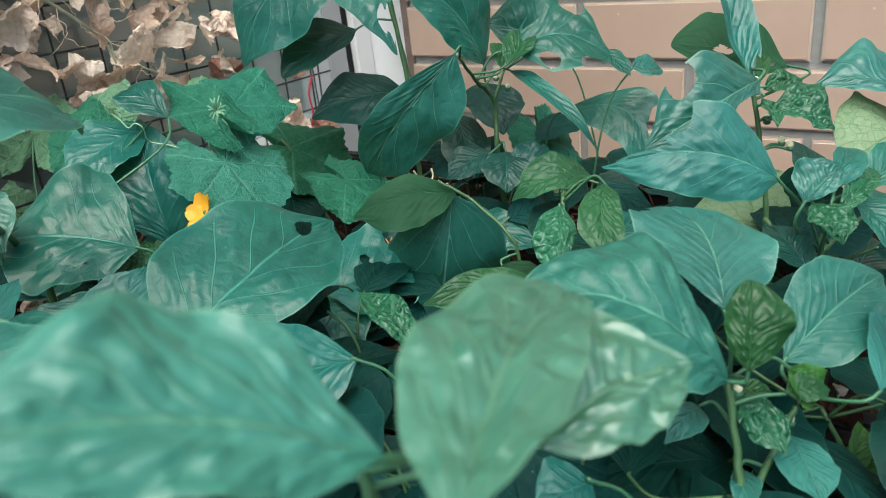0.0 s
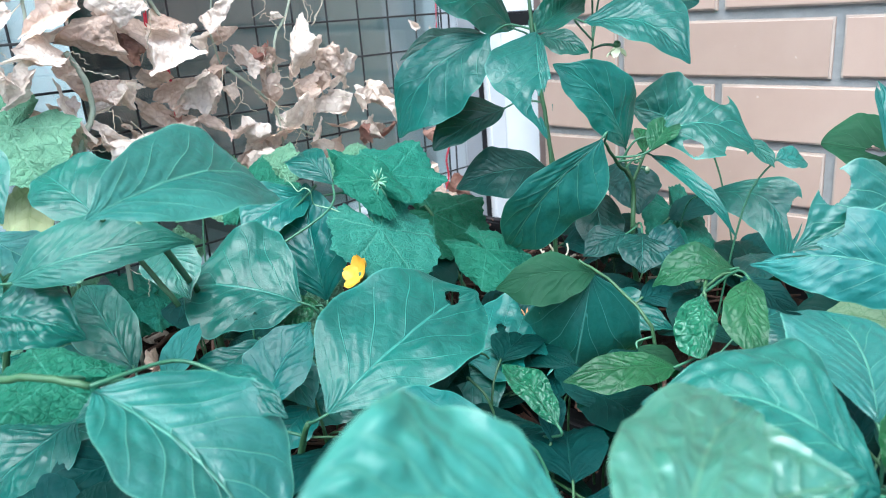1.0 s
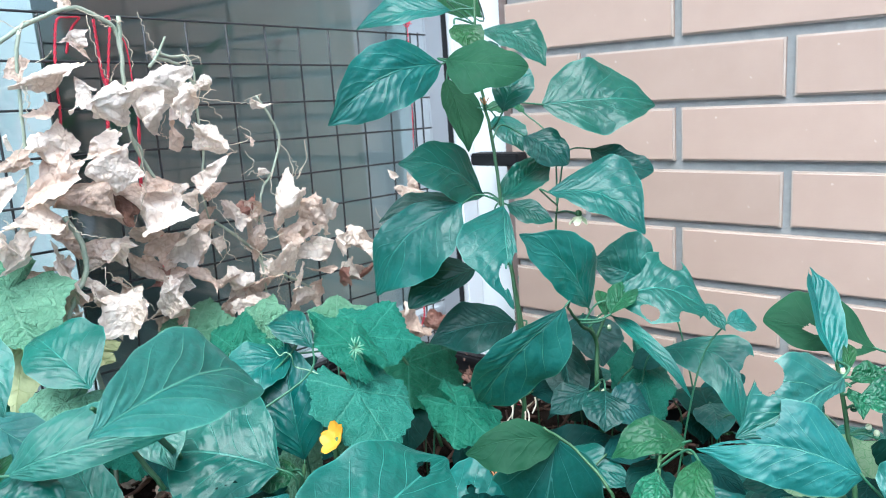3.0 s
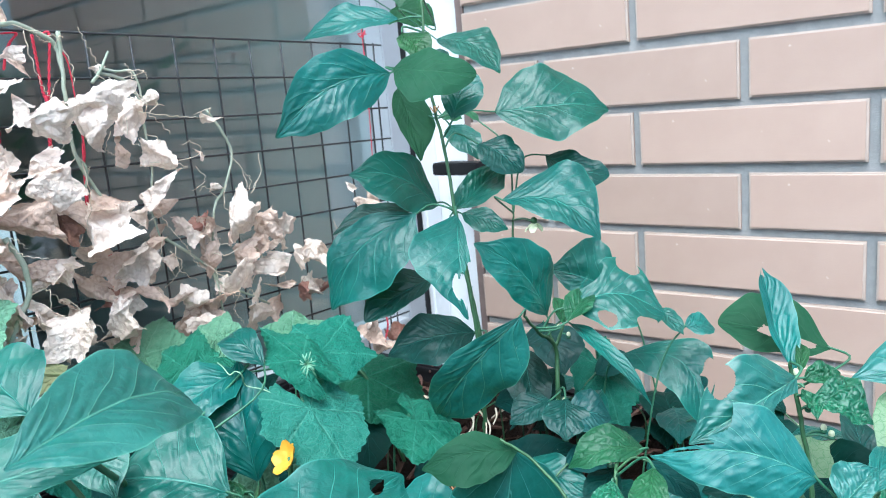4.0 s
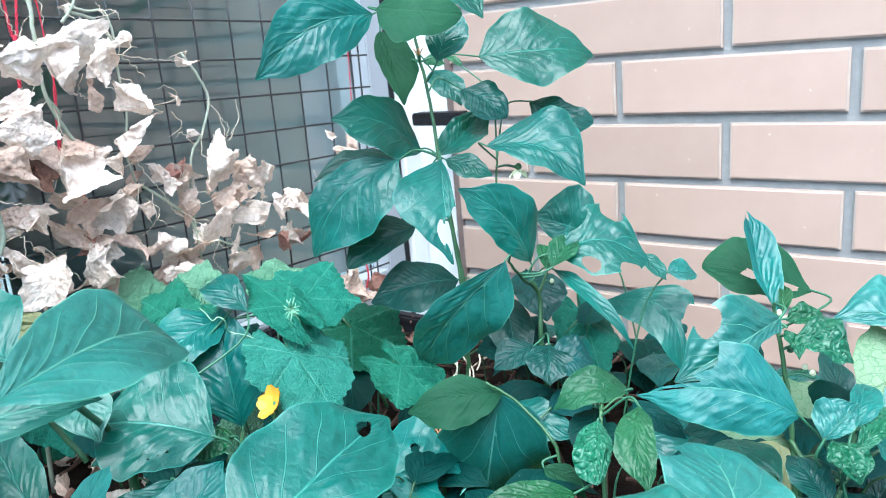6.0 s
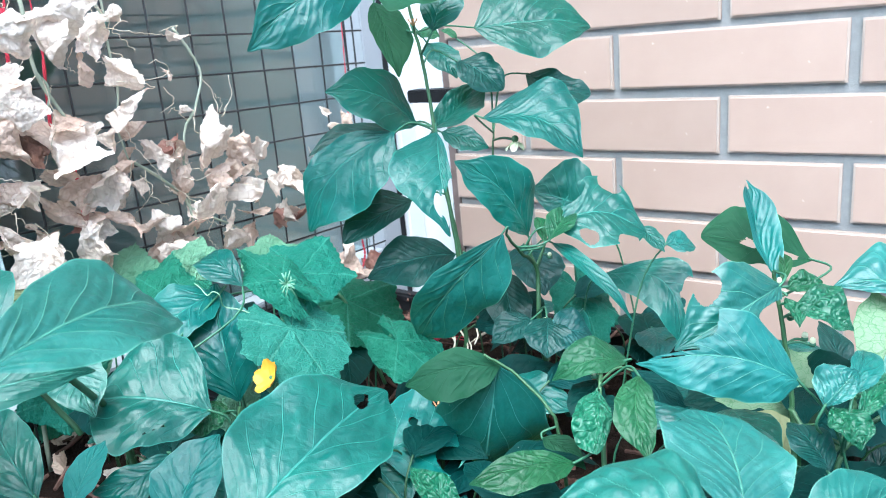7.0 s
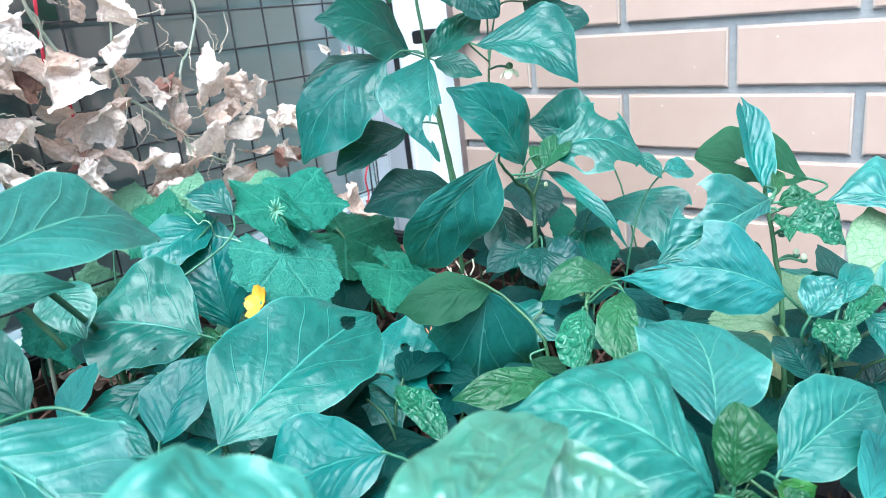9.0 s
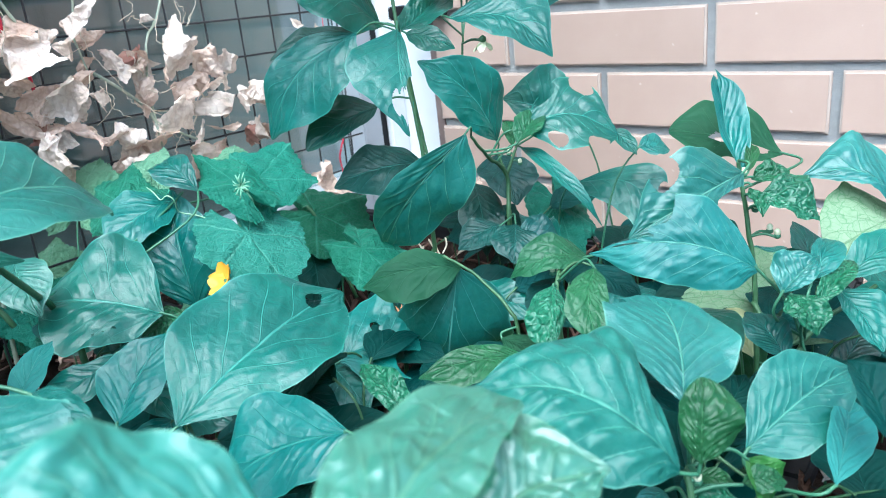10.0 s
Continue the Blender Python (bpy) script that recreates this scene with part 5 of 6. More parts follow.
# cucumber vine with toothed leaves
stem(cucumber, [(-0.380, 0.276, 0.364), (-0.386, 0.283, 0.400), (-0.380, 0.296, 0.426), (-0.400, 0.323, 0.447), (-0.405, 0.328, 0.462)], 0.0026, 0.0016)
stem(cucumber, [(-0.412, 0.425, 0.326), (-0.441, 0.423, 0.392), (-0.450, 0.421, 0.408)], 0.0022, 0.0016)
leaf(cucumber, 'cucumber', (-0.382, 0.297, 0.441), (-0.326, 0.287, 0.405), (0.51, -0.16, 0.84), 0.0400, 0.30, spread=1.35, notch=.88, arch=.05, mat=CUKE_LIGHT)
leaf(cucumber, 'cucumber', (-0.379, 0.307, 0.460), (-0.434, 0.309, 0.486), (0.380, -0.386, 0.840), 0.0199, 0.30)
leaf(cucumber, 'cucumber', (-0.398, 0.326, 0.456), (-0.403, 0.374, 0.480), (0.377, -0.384, 0.843), 0.0374, 0.45)
leaf(cucumber, 'cucumber', (-0.458, 0.423, 0.402), (-0.385, 0.440, 0.375), (0.388, -0.389, 0.835), 0.0394, 0.30)
leaf(cucumber, 'cucumber', (-0.601, 0.300, 0.430), (-0.630, 0.346, 0.466), (0.399, -0.404, 0.823), 0.0358, 0.46, mat=CUKE_PALE)
leaf(cucumber, 'cucumber', (-0.507, 0.281, 0.442), (-0.532, 0.319, 0.472), (0.394, -0.398, 0.828), 0.0237, 0.46)
leaf(cucumber, 'cucumber', (-0.459, 0.292, 0.439), (-0.500, 0.295, 0.460), (0.389, -0.390, 0.835), 0.0183, 0.41)
leaf(cucumber, 'cucumber', (-0.524, 0.326, 0.451), (-0.542, 0.356, 0.475), (0.401, -0.409, 0.820), 0.0195, 0.52, mat=CUKE_PALE)
leaf(cucumber, 'cucumber', (-0.480, 0.374, 0.446), (-0.501, 0.397, 0.468), (0.402, -0.410, 0.819), 0.0270, 0.52, mat=CUKE_PALE)
leaf(cucumber, 'cucumber', (-0.357, 0.377, 0.401), (-0.298, 0.371, 0.376), (0.340, -0.328, 0.881), 0.0249, 0.49)
leaf(cucumber, 'cucumber', (-0.451, 0.299, 0.367), (-0.429, 0.267, 0.346), (0.349, -0.330, 0.877), 0.0205, 0.46, mat=CUKE_PALE)
leaf(cucumber, 'pepper', (-0.449, 0.414, 0.373), (-0.407, 0.377, 0.340), (0.368, -0.359, 0.858), 0.0224, 0.50, mat=LEAF_DARK)
leaf(cucumber, 'cucumber', (-0.428, 0.301, 0.391), (-0.383, 0.308, 0.375), (0.361, -0.348, 0.865), 0.0095, 0.43, mat=CUKE_PALE)
# cucumber vine by the window
stem(window_cucumber, [(-0.602, 0.177, 0.380), (-0.615, 0.183, 0.434), (-0.612, 0.172, 0.477), (-0.627, 0.164, 0.495)], 0.0026, 0.0016)
leaf(window_cucumber, 'cucumber', (-0.606, 0.171, 0.521), (-0.611, 0.114, 0.482), (0.500, -0.518, 0.694), 0.0588, 0.38, mat=CUKE_PALE, spread=1.2)
leaf(window_cucumber, 'cucumber', (-0.616, 0.174, 0.475), (-0.572, 0.137, 0.437), (0.397, -0.383, 0.834), 0.0257, 0.50, mat=LEAF_YELLOW)
leaf(window_cucumber, 'cucumber', (-0.517, 0.160, 0.450), (-0.519, 0.112, 0.431), (0.379, -0.360, 0.853), 0.0274, 0.52, mat=CUKE_PALE)
leaf(window_cucumber, 'cucumber', (-0.591, 0.213, 0.454), (-0.622, 0.181, 0.453), (0.402, -0.390, 0.828), 0.0176, 0.50, mat=LEAF_YELLOW)
leaf(window_cucumber, 'cucumber', (-0.655, 0.165, 0.510), (-0.642, 0.127, 0.485), (0.416, -0.406, 0.814), 0.0319, 0.45, mat=CUKE_PALE)
# withered vine on the mesh
stem(withered, [(-0.618, 0.291, 0.720), (-0.618, 0.289, 0.694), (-0.618, 0.286, 0.657), (-0.618, 0.286, 0.620), (-0.618, 0.298, 0.590), (-0.618, 0.305, 0.579)], 0.0019, 0.0014, mat=VINE_DRY)
stem(withered, [(-0.618, 0.210, 0.709), (-0.618, 0.205, 0.693), (-0.618, 0.202, 0.668), (-0.618, 0.199, 0.635), (-0.618, 0.195, 0.588), (-0.618, 0.193, 0.566)], 0.0016, 0.0012, mat=VINE_DRY)
stem(withered, [(-0.618, 0.286, 0.620), (-0.618, 0.293, 0.608), (-0.618, 0.288, 0.587)], 0.0013, 0.0010, mat=VINE_DRY)
stem(withered, [(-0.618, 0.318, 0.687), (-0.618, 0.342, 0.679), (-0.618, 0.352, 0.662), (-0.618, 0.353, 0.631), (-0.618, 0.353, 0.598), (-0.618, 0.345, 0.565)], 0.0015, 0.0010, mat=VINE_DRY)
stem(withered, [(-0.618, 0.420, 0.647), (-0.618, 0.434, 0.626), (-0.618, 0.442, 0.601), (-0.618, 0.428, 0.571), (-0.618, 0.414, 0.555), (-0.618, 0.404, 0.518), (-0.618, 0.403, 0.486), (-0.618, 0.404, 0.445)], 0.0013, 0.0011, mat=VINE_DRY)
stem(withered, [(-0.618, 0.353, 0.535), (-0.618, 0.370, 0.521), (-0.618, 0.396, 0.496), (-0.618, 0.405, 0.479), (-0.618, 0.441, 0.455), (-0.618, 0.474, 0.432)], 0.0015, 0.0012, mat=VINE_DRY)
stem(withered, [(-0.604, 0.213, 0.564), (-0.604, 0.222, 0.540), (-0.604, 0.221, 0.517), (-0.604, 0.208, 0.496), (-0.604, 0.202, 0.474), (-0.618, 0.226, 0.40), (-0.625, 0.222, 0.29)], 0.0024, 0.0020, mat=VINE_DRY)
stem(withered, [(-0.618, 0.345, 0.565), (-0.618, 0.350, 0.536)], 0.0010, 0.0008, mat=VINE_DRY)
stem(withered, [(-0.618, 0.445, 0.511), (-0.618, 0.461, 0.493), (-0.618, 0.443, 0.469)], 0.0008, 0.0007, mat=VINE_DRY)
stem(withered, [(-0.618, 0.152, 0.521), (-0.618, 0.157, 0.497), (-0.618, 0.167, 0.471)], 0.0012, 0.0010, mat=VINE_DRY)
tendril_dry([(-0.603, 0.341, 0.651), (-0.603, 0.377, 0.644), (-0.603, 0.411, 0.640)])
tendril_dry([(-0.606, 0.346, 0.606), (-0.606, 0.379, 0.604), (-0.606, 0.399, 0.609), (-0.606, 0.391, 0.620), (-0.606, 0.381, 0.618)])
tendril_dry([(-0.609, 0.434, 0.601), (-0.609, 0.446, 0.584), (-0.609, 0.448, 0.564), (-0.609, 0.454, 0.575), (-0.609, 0.445, 0.584)])
tendril_dry([(-0.612, 0.470, 0.599), (-0.612, 0.469, 0.579), (-0.612, 0.455, 0.561), (-0.612, 0.462, 0.571)])
tendril_dry([(-0.603, 0.309, 0.684), (-0.603, 0.324, 0.673), (-0.603, 0.339, 0.662)])
tendril_dry([(-0.606, 0.345, 0.536), (-0.606, 0.337, 0.518), (-0.606, 0.325, 0.513)])
tendril_dry([(-0.609, 0.352, 0.523), (-0.609, 0.362, 0.509), (-0.609, 0.351, 0.497), (-0.609, 0.340, 0.491)])
tendril_dry([(-0.612, 0.201, 0.668), (-0.612, 0.204, 0.655), (-0.612, 0.200, 0.643), (-0.612, 0.204, 0.630)])
tendril_dry([(-0.603, 0.278, 0.657), (-0.603, 0.271, 0.644), (-0.603, 0.270, 0.630), (-0.603, 0.261, 0.617)])
tendril_dry([(-0.606, 0.279, 0.618), (-0.606, 0.268, 0.608), (-0.606, 0.271, 0.596)])
tendril_dry([(-0.609, 0.348, 0.631), (-0.609, 0.360, 0.625), (-0.609, 0.355, 0.613), (-0.609, 0.363, 0.607)])
tendril_dry([(-0.612, 0.405, 0.535), (-0.612, 0.396, 0.531), (-0.612, 0.400, 0.522), (-0.612, 0.412, 0.517), (-0.612, 0.422, 0.513)])
tendril_dry([(-0.603, 0.394, 0.512), (-0.603, 0.407, 0.507), (-0.603, 0.421, 0.510)])
tendril_dry([(-0.606, 0.384, 0.499), (-0.606, 0.375, 0.507), (-0.606, 0.368, 0.525)])
tendril_dry([(-0.609, 0.399, 0.480), (-0.609, 0.410, 0.468), (-0.609, 0.430, 0.455)])
tendril_dry([(-0.612, 0.225, 0.515), (-0.612, 0.237, 0.517), (-0.612, 0.243, 0.511), (-0.612, 0.258, 0.493)])
tendril_dry([(-0.603, 0.205, 0.497), (-0.603, 0.220, 0.488), (-0.603, 0.242, 0.486)])
tendril_dry([(-0.606, 0.204, 0.482), (-0.606, 0.207, 0.472), (-0.606, 0.201, 0.466)])
tendril_dry([(-0.609, 0.240, 0.517), (-0.609, 0.235, 0.479)])
tendril_dry([(-0.612, 0.485, 0.505), (-0.612, 0.482, 0.462)])
tendril_dry([(-0.603, 0.250, 0.506), (-0.603, 0.262, 0.488), (-0.603, 0.275, 0.470)])
tendril_dry([(-0.606, 0.314, 0.637), (-0.606, 0.307, 0.623), (-0.606, 0.314, 0.616)])
tendril_dry([(-0.609, 0.170, 0.570), (-0.609, 0.176, 0.561)])
tendril_dry([(-0.612, 0.395, 0.596), (-0.612, 0.403, 0.582), (-0.612, 0.386, 0.573)])
tendril_dry([(-0.603, 0.554, 0.513), (-0.603, 0.561, 0.493), (-0.603, 0.551, 0.482)])
tendril_dry([(-0.606, 0.330, 0.648), (-0.606, 0.330, 0.627), (-0.606, 0.343, 0.621)])
dry_leaf((-0.612, 0.226, 0.676), 0.0258, 1.00, DRY_PALE)
dry_leaf((-0.600, 0.239, 0.660), 0.0199, 0.80, DRY_PALE)
dry_leaf((-0.588, 0.254, 0.653), 0.0215, 1.00, DRY_PALE)
dry_leaf((-0.622, 0.218, 0.648), 0.0145, 0.70, DRY_TAN)
dry_leaf((-0.594, 0.301, 0.665), 0.0265, 0.90, DRY_PALE)
dry_leaf((-0.612, 0.333, 0.649), 0.0215, 0.90, DRY_PALE)
dry_leaf((-0.600, 0.292, 0.636), 0.0224, 1.20, DRY_PALE)
dry_leaf((-0.604, 0.319, 0.623), 0.0133, 1.50, DRY_TAN)
dry_leaf((-0.606, 0.251, 0.620), 0.0173, 1.00, DRY_PALE)
dry_leaf((-0.594, 0.254, 0.602), 0.0160, 1.50, DRY_PALE)
dry_leaf((-0.612, 0.214, 0.623), 0.0228, 0.60, DRY_PALE)
dry_leaf((-0.616, 0.190, 0.612), 0.0158, 0.60, DRY_TAN)
dry_leaf((-0.604, 0.207, 0.593), 0.0214, 1.20, DRY_TAN)
dry_leaf((-0.606, 0.195, 0.567), 0.0309, 1.20, DRY_PALE)
dry_leaf((-0.610, 0.228, 0.571), 0.0259, 1.00, DRY_TAN)
dry_leaf((-0.628, 0.272, 0.576), 0.0230, 1.00, DRY_TAN)
dry_leaf((-0.600, 0.288, 0.558), 0.0325, 1.10, DRY_PALE)
dry_leaf((-0.604, 0.260, 0.564), 0.0128, 1.00, DRY_DARK)
dry_leaf((-0.606, 0.356, 0.610), 0.0174, 1.30, DRY_PALE)
dry_leaf((-0.594, 0.340, 0.579), 0.0219, 1.00, DRY_PALE)
dry_leaf((-0.628, 0.354, 0.562), 0.0179, 0.80, DRY_TAN)
dry_leaf((-0.600, 0.409, 0.640), 0.0116, 1.00, DRY_PALE)
dry_leaf((-0.588, 0.386, 0.610), 0.0100, 0.70, DRY_PALE)
dry_leaf((-0.606, 0.428, 0.541), 0.0265, 1.00, DRY_PALE)
dry_leaf((-0.610, 0.467, 0.532), 0.0192, 1.00, DRY_TAN)
dry_leaf((-0.612, 0.492, 0.522), 0.0154, 1.00, DRY_PALE)
dry_leaf((-0.616, 0.434, 0.501), 0.0169, 1.20, DRY_TAN)
dry_leaf((-0.588, 0.410, 0.485), 0.0220, 1.00, DRY_PALE)
dry_leaf((-0.606, 0.477, 0.479), 0.0264, 0.95, DRY_PALE)
dry_leaf((-0.610, 0.472, 0.459), 0.0140, 0.70, DRY_TAN)
dry_leaf((-0.612, 0.368, 0.469), 0.0155, 1.30, DRY_PALE)
dry_leaf((-0.616, 0.400, 0.461), 0.0240, 1.00, DRY_TAN)
dry_leaf((-0.588, 0.419, 0.445), 0.0251, 1.00, DRY_PALE)
dry_leaf((-0.622, 0.309, 0.523), 0.0205, 1.00, DRY_TAN)
dry_leaf((-0.594, 0.312, 0.527), 0.0162, 1.40, DRY_PALE)
dry_leaf((-0.612, 0.257, 0.533), 0.0248, 1.00, DRY_PALE)
dry_leaf((-0.616, 0.236, 0.532), 0.0147, 1.00, DRY_TAN)
dry_leaf((-0.588, 0.167, 0.544), 0.0184, 1.00, DRY_PALE)
dry_leaf((-0.606, 0.206, 0.522), 0.0194, 1.20, DRY_PALE)
dry_leaf((-0.610, 0.193, 0.522), 0.0154, 0.80, DRY_TAN)
dry_leaf((-0.628, 0.289, 0.500), 0.0211, 1.00, DRY_TAN)
dry_leaf((-0.600, 0.294, 0.476), 0.0163, 1.40, DRY_PALE)
dry_leaf((-0.588, 0.246, 0.484), 0.0208, 1.30, DRY_PALE)
dry_leaf((-0.622, 0.258, 0.461), 0.0201, 0.90, DRY_TAN)
dry_leaf((-0.610, 0.328, 0.486), 0.0212, 0.60, DRY_TAN)
dry_leaf((-0.612, 0.537, 0.474), 0.0147, 2.00, DRY_PALE)
dry_leaf((-0.616, 0.631, 0.522), 0.0189, 1.00, DRY_TAN)
dry_leaf((-0.604, 0.599, 0.421), 0.0170, 1.00, DRY_PINK)
dry_leaf((-0.622, 0.176, 0.510), 0.0150, 1.00, DRY_TAN)
dry_leaf((-0.594, 0.158, 0.560), 0.0163, 1.00, DRY_PALE)
dry_leaf((-0.628, 0.304, 0.454), 0.0165, 1.00, DRY_TAN)
dry_leaf((-0.616, 0.351, 0.449), 0.0168, 0.90, DRY_TAN)
dry_leaf((-0.588, 0.371, 0.449), 0.0191, 0.90, DRY_PALE)
dry_leaf((-0.606, 0.228, 0.501), 0.0151, 1.10, DRY_PALE)
dry_leaf((-0.610, 0.297, 0.578), 0.0156, 0.80, DRY_TAN)
dry_leaf((-0.612, 0.227, 0.600), 0.0138, 1.20, DRY_PALE)
dry_leaf((-0.616, 0.458, 0.509), 0.0151, 1.00, DRY_TAN)
dry_leaf((-0.588, 0.162, 0.593), 0.0150, 1.00, DRY_PALE)
dry_leaf((-0.622, 0.281, 0.538), 0.0158, 1.00, DRY_TAN)
dry_leaf((-0.598, 0.593, 0.370), 0.0192, 1.00, DRY_TAN)
dry_leaf((-0.598, 0.632, 0.353), 0.0170, 1.00, DRY_PINK)
dry_leaf((-0.598, 0.608, 0.349), 0.0167, 0.80, DRY_TAN)
dry_leaf((-0.598, 0.586, 0.388), 0.0122, 1.00, DRY_PALE)
dry_leaf((-0.598, 0.528, 0.474), 0.0165, 1.60, DRY_PALE)
dry_leaf((-0.598, 0.611, 0.523), 0.0147, 0.90, DRY_TAN)
dry_leaf((-0.598, 0.582, 0.546), 0.0065, 1.20, DRY_PALE)
scraps = np.random.default_rng(19)
stem(withered, [(-0.620, 0.183, 0.694), (-0.620, 0.210, 0.711), (-0.620, 0.231, 0.720), (-0.620, 0.245, 0.726), (-0.620, 0.260, 0.727), (-0.620, 0.275, 0.720), (-0.620, 0.287, 0.711), (-0.620, 0.289, 0.690)], 0.0018, 0.0019, mat=VINE_DRY)
stem(withered, [(-0.616, 0.311, 0.678), (-0.616, 0.321, 0.690), (-0.616, 0.330, 0.704)], 0.0016, 0.0009, mat=VINE_DRY)
stem(withered, [(-0.616, 0.320, 0.691), (-0.616, 0.334, 0.687), (-0.616, 0.348, 0.687), (-0.616, 0.353, 0.675), (-0.616, 0.354, 0.662)], 0.0012, 0.0010, mat=VINE_DRY)
tendril_dry([(-0.612, 0.305, 0.724), (-0.612, 0.309, 0.712), (-0.612, 0.318, 0.691)])
tendril_dry([(-0.612, 0.261, 0.721), (-0.612, 0.262, 0.704), (-0.612, 0.267, 0.679), (-0.612, 0.272, 0.668)])
tendril_dry([(-0.612, 0.289, 0.706), (-0.612, 0.294, 0.694), (-0.612, 0.293, 0.677)])
tendril_dry([(-0.612, 0.324, 0.682), (-0.612, 0.337, 0.673), (-0.612, 0.352, 0.664)])
tendril_dry([(-0.612, 0.197, 0.678), (-0.612, 0.204, 0.673), (-0.612, 0.204, 0.663), (-0.612, 0.200, 0.654)])
tendril_dry([(-0.612, 0.215, 0.685), (-0.612, 0.224, 0.689), (-0.612, 0.229, 0.694)])
tendril_dry([(-0.612, 0.365, 0.666), (-0.612, 0.365, 0.656), (-0.612, 0.356, 0.649), (-0.612, 0.364, 0.641), (-0.612, 0.374, 0.629)])
tendril_dry([(-0.612, 0.272, 0.667), (-0.612, 0.277, 0.678), (-0.612, 0.282, 0.683)])
# small curled scraps of leaf along the vines
for k in range(32):
    near = np.array(STEMS[withered.name][int(scraps.integers(0, len(STEMS[withered.name])))])
    if near[2] > 0.42:
        dry_leaf((near[0] + scraps.uniform(-0.012, 0.008), near[1] + scraps.normal(0, 0.016), near[2] + scraps.normal(-0.006, 0.014)), scraps.uniform(0.006, 0.012), scraps.uniform(0.9, 1.5), (DRY_PALE, DRY_TAN, DRY_PALE)[k % 3])
# a thicker mass of crumpled leaves low on the vine
for k in range(34):
    side = scraps.uniform(0.10, 0.40) if k < 24 else scraps.uniform(0.36, 0.56)
    dry_leaf((scraps.uniform(-0.628, -0.606), side, scraps.uniform(0.435, 0.545 if k < 24 else 0.50)), scraps.uniform(0.010, 0.017), scraps.uniform(0.9, 1.3), (DRY_PALE, DRY_PALE, DRY_TAN, DRY_PALE, DRY_PINK)[k % 5])
# pale dried tendrils curling from the withered vines
curls = np.random.default_rng(71)
for k in range(34):
    near = np.array(STEMS[withered.name][int(curls.integers(0, len(STEMS[withered.name])))])
    way = np.array((curls.uniform(-0.4, 0.9), curls.uniform(-0.9, 0.9), curls.uniform(-1.6, 0.5)))
    bow = np.array((0.004, curls.normal(0, 0.010), curls.normal(0, 0.006)))
    long_ = curls.uniform(0.018, 0.046)
    tendril_dry([tuple(near), tuple(near + 0.5 * long_ * way + bow), tuple(near + long_ * way)])
# small things among the leaves
bud(broad, (-0.171, 0.354, 0.419))
bud(broad, (-0.173, 0.352, 0.419))
bud(budding, (-0.078, 0.417, 0.447))
bud(budding, (-0.070, 0.418, 0.435))
bud(chewed, (-0.289, 0.497, 0.446))
bud(chewed, (-0.281, 0.500, 0.438))
bud(chewed, (-0.280, 0.485, 0.386))
bud(crinkled, (-0.047, 0.231, 0.401))
bud(budding, (-0.075, 0.415, 0.450))
bud(budding, (-0.065, 0.414, 0.434))
bud(crinkled, (-0.033, 0.264, 0.369))
bud(budding, (-0.085, 0.417, 0.467))
blossom(tall, (-0.305, 0.497, 0.533))
dried_blossom(tall, (-0.354, 0.442, 0.628))
flower(cucumber, (-0.356, 0.259, 0.419), (0.019, -0.029, 0.644))
stem(cucumber, [(-0.390, 0.289, 0.442), (-0.407, 0.284, 0.449), (-0.417, 0.277, 0.453), (-0.411, 0.271, 0.464), (-0.415, 0.269, 0.467), (-0.418, 0.266, 0.465), (-0.423, 0.265, 0.470), (-0.426, 0.263, 0.474)], 0.0005, 0.0004, mat=TENDRIL)
stem(cucumber, [(-0.370, 0.296, 0.470), (-0.367, 0.290, 0.472), (-0.370, 0.290, 0.472)], 0.0005, 0.0004, mat=PETIOLE_PALE)
stem(cucumber, [(-0.370, 0.296, 0.470), (-0.364, 0.292, 0.470), (-0.364, 0.293, 0.469)], 0.0005, 0.0004, mat=PETIOLE_PALE)
stem(cucumber, [(-0.370, 0.296, 0.470), (-0.364, 0.290, 0.467), (-0.366, 0.290, 0.463)], 0.0005, 0.0004, mat=PETIOLE_PALE)
stem(cucumber, [(-0.370, 0.296, 0.470), (-0.367, 0.292, 0.476), (-0.370, 0.293, 0.478)], 0.0005, 0.0004, mat=PETIOLE_PALE)
stem(cucumber, [(-0.370, 0.296, 0.470), (-0.364, 0.291, 0.469), (-0.364, 0.293, 0.467)], 0.0005, 0.0004, mat=PETIOLE_PALE)
stem(cucumber, [(-0.370, 0.296, 0.470), (-0.363, 0.294, 0.474), (-0.365, 0.296, 0.475)], 0.0005, 0.0004, mat=PETIOLE_PALE)
stem(cucumber, [(-0.370, 0.296, 0.470), (-0.363, 0.293, 0.470), (-0.362, 0.295, 0.468)], 0.0005, 0.0004, mat=PETIOLE_PALE)
stem(cucumber, [(-0.370, 0.296, 0.470), (-0.367, 0.289, 0.470), (-0.369, 0.289, 0.468)], 0.0005, 0.0004, mat=PETIOLE_PALE)
stem(cucumber, [(-0.370, 0.296, 0.470), (-0.362, 0.293, 0.470), (-0.362, 0.295, 0.468)], 0.0005, 0.0004, mat=PETIOLE_PALE)
stem(cucumber, [(-0.370, 0.296, 0.470), (-0.361, 0.293, 0.469), (-0.362, 0.295, 0.467)], 0.0005, 0.0004, mat=PETIOLE_PALE)
stem(cucumber, [(-0.370, 0.296, 0.470), (-0.363, 0.292, 0.470), (-0.363, 0.294, 0.468)], 0.0005, 0.0004, mat=PETIOLE_PALE)
stem(cucumber, [(-0.370, 0.296, 0.470), (-0.366, 0.289, 0.468), (-0.367, 0.290, 0.465)], 0.0005, 0.0004, mat=PETIOLE_PALE)
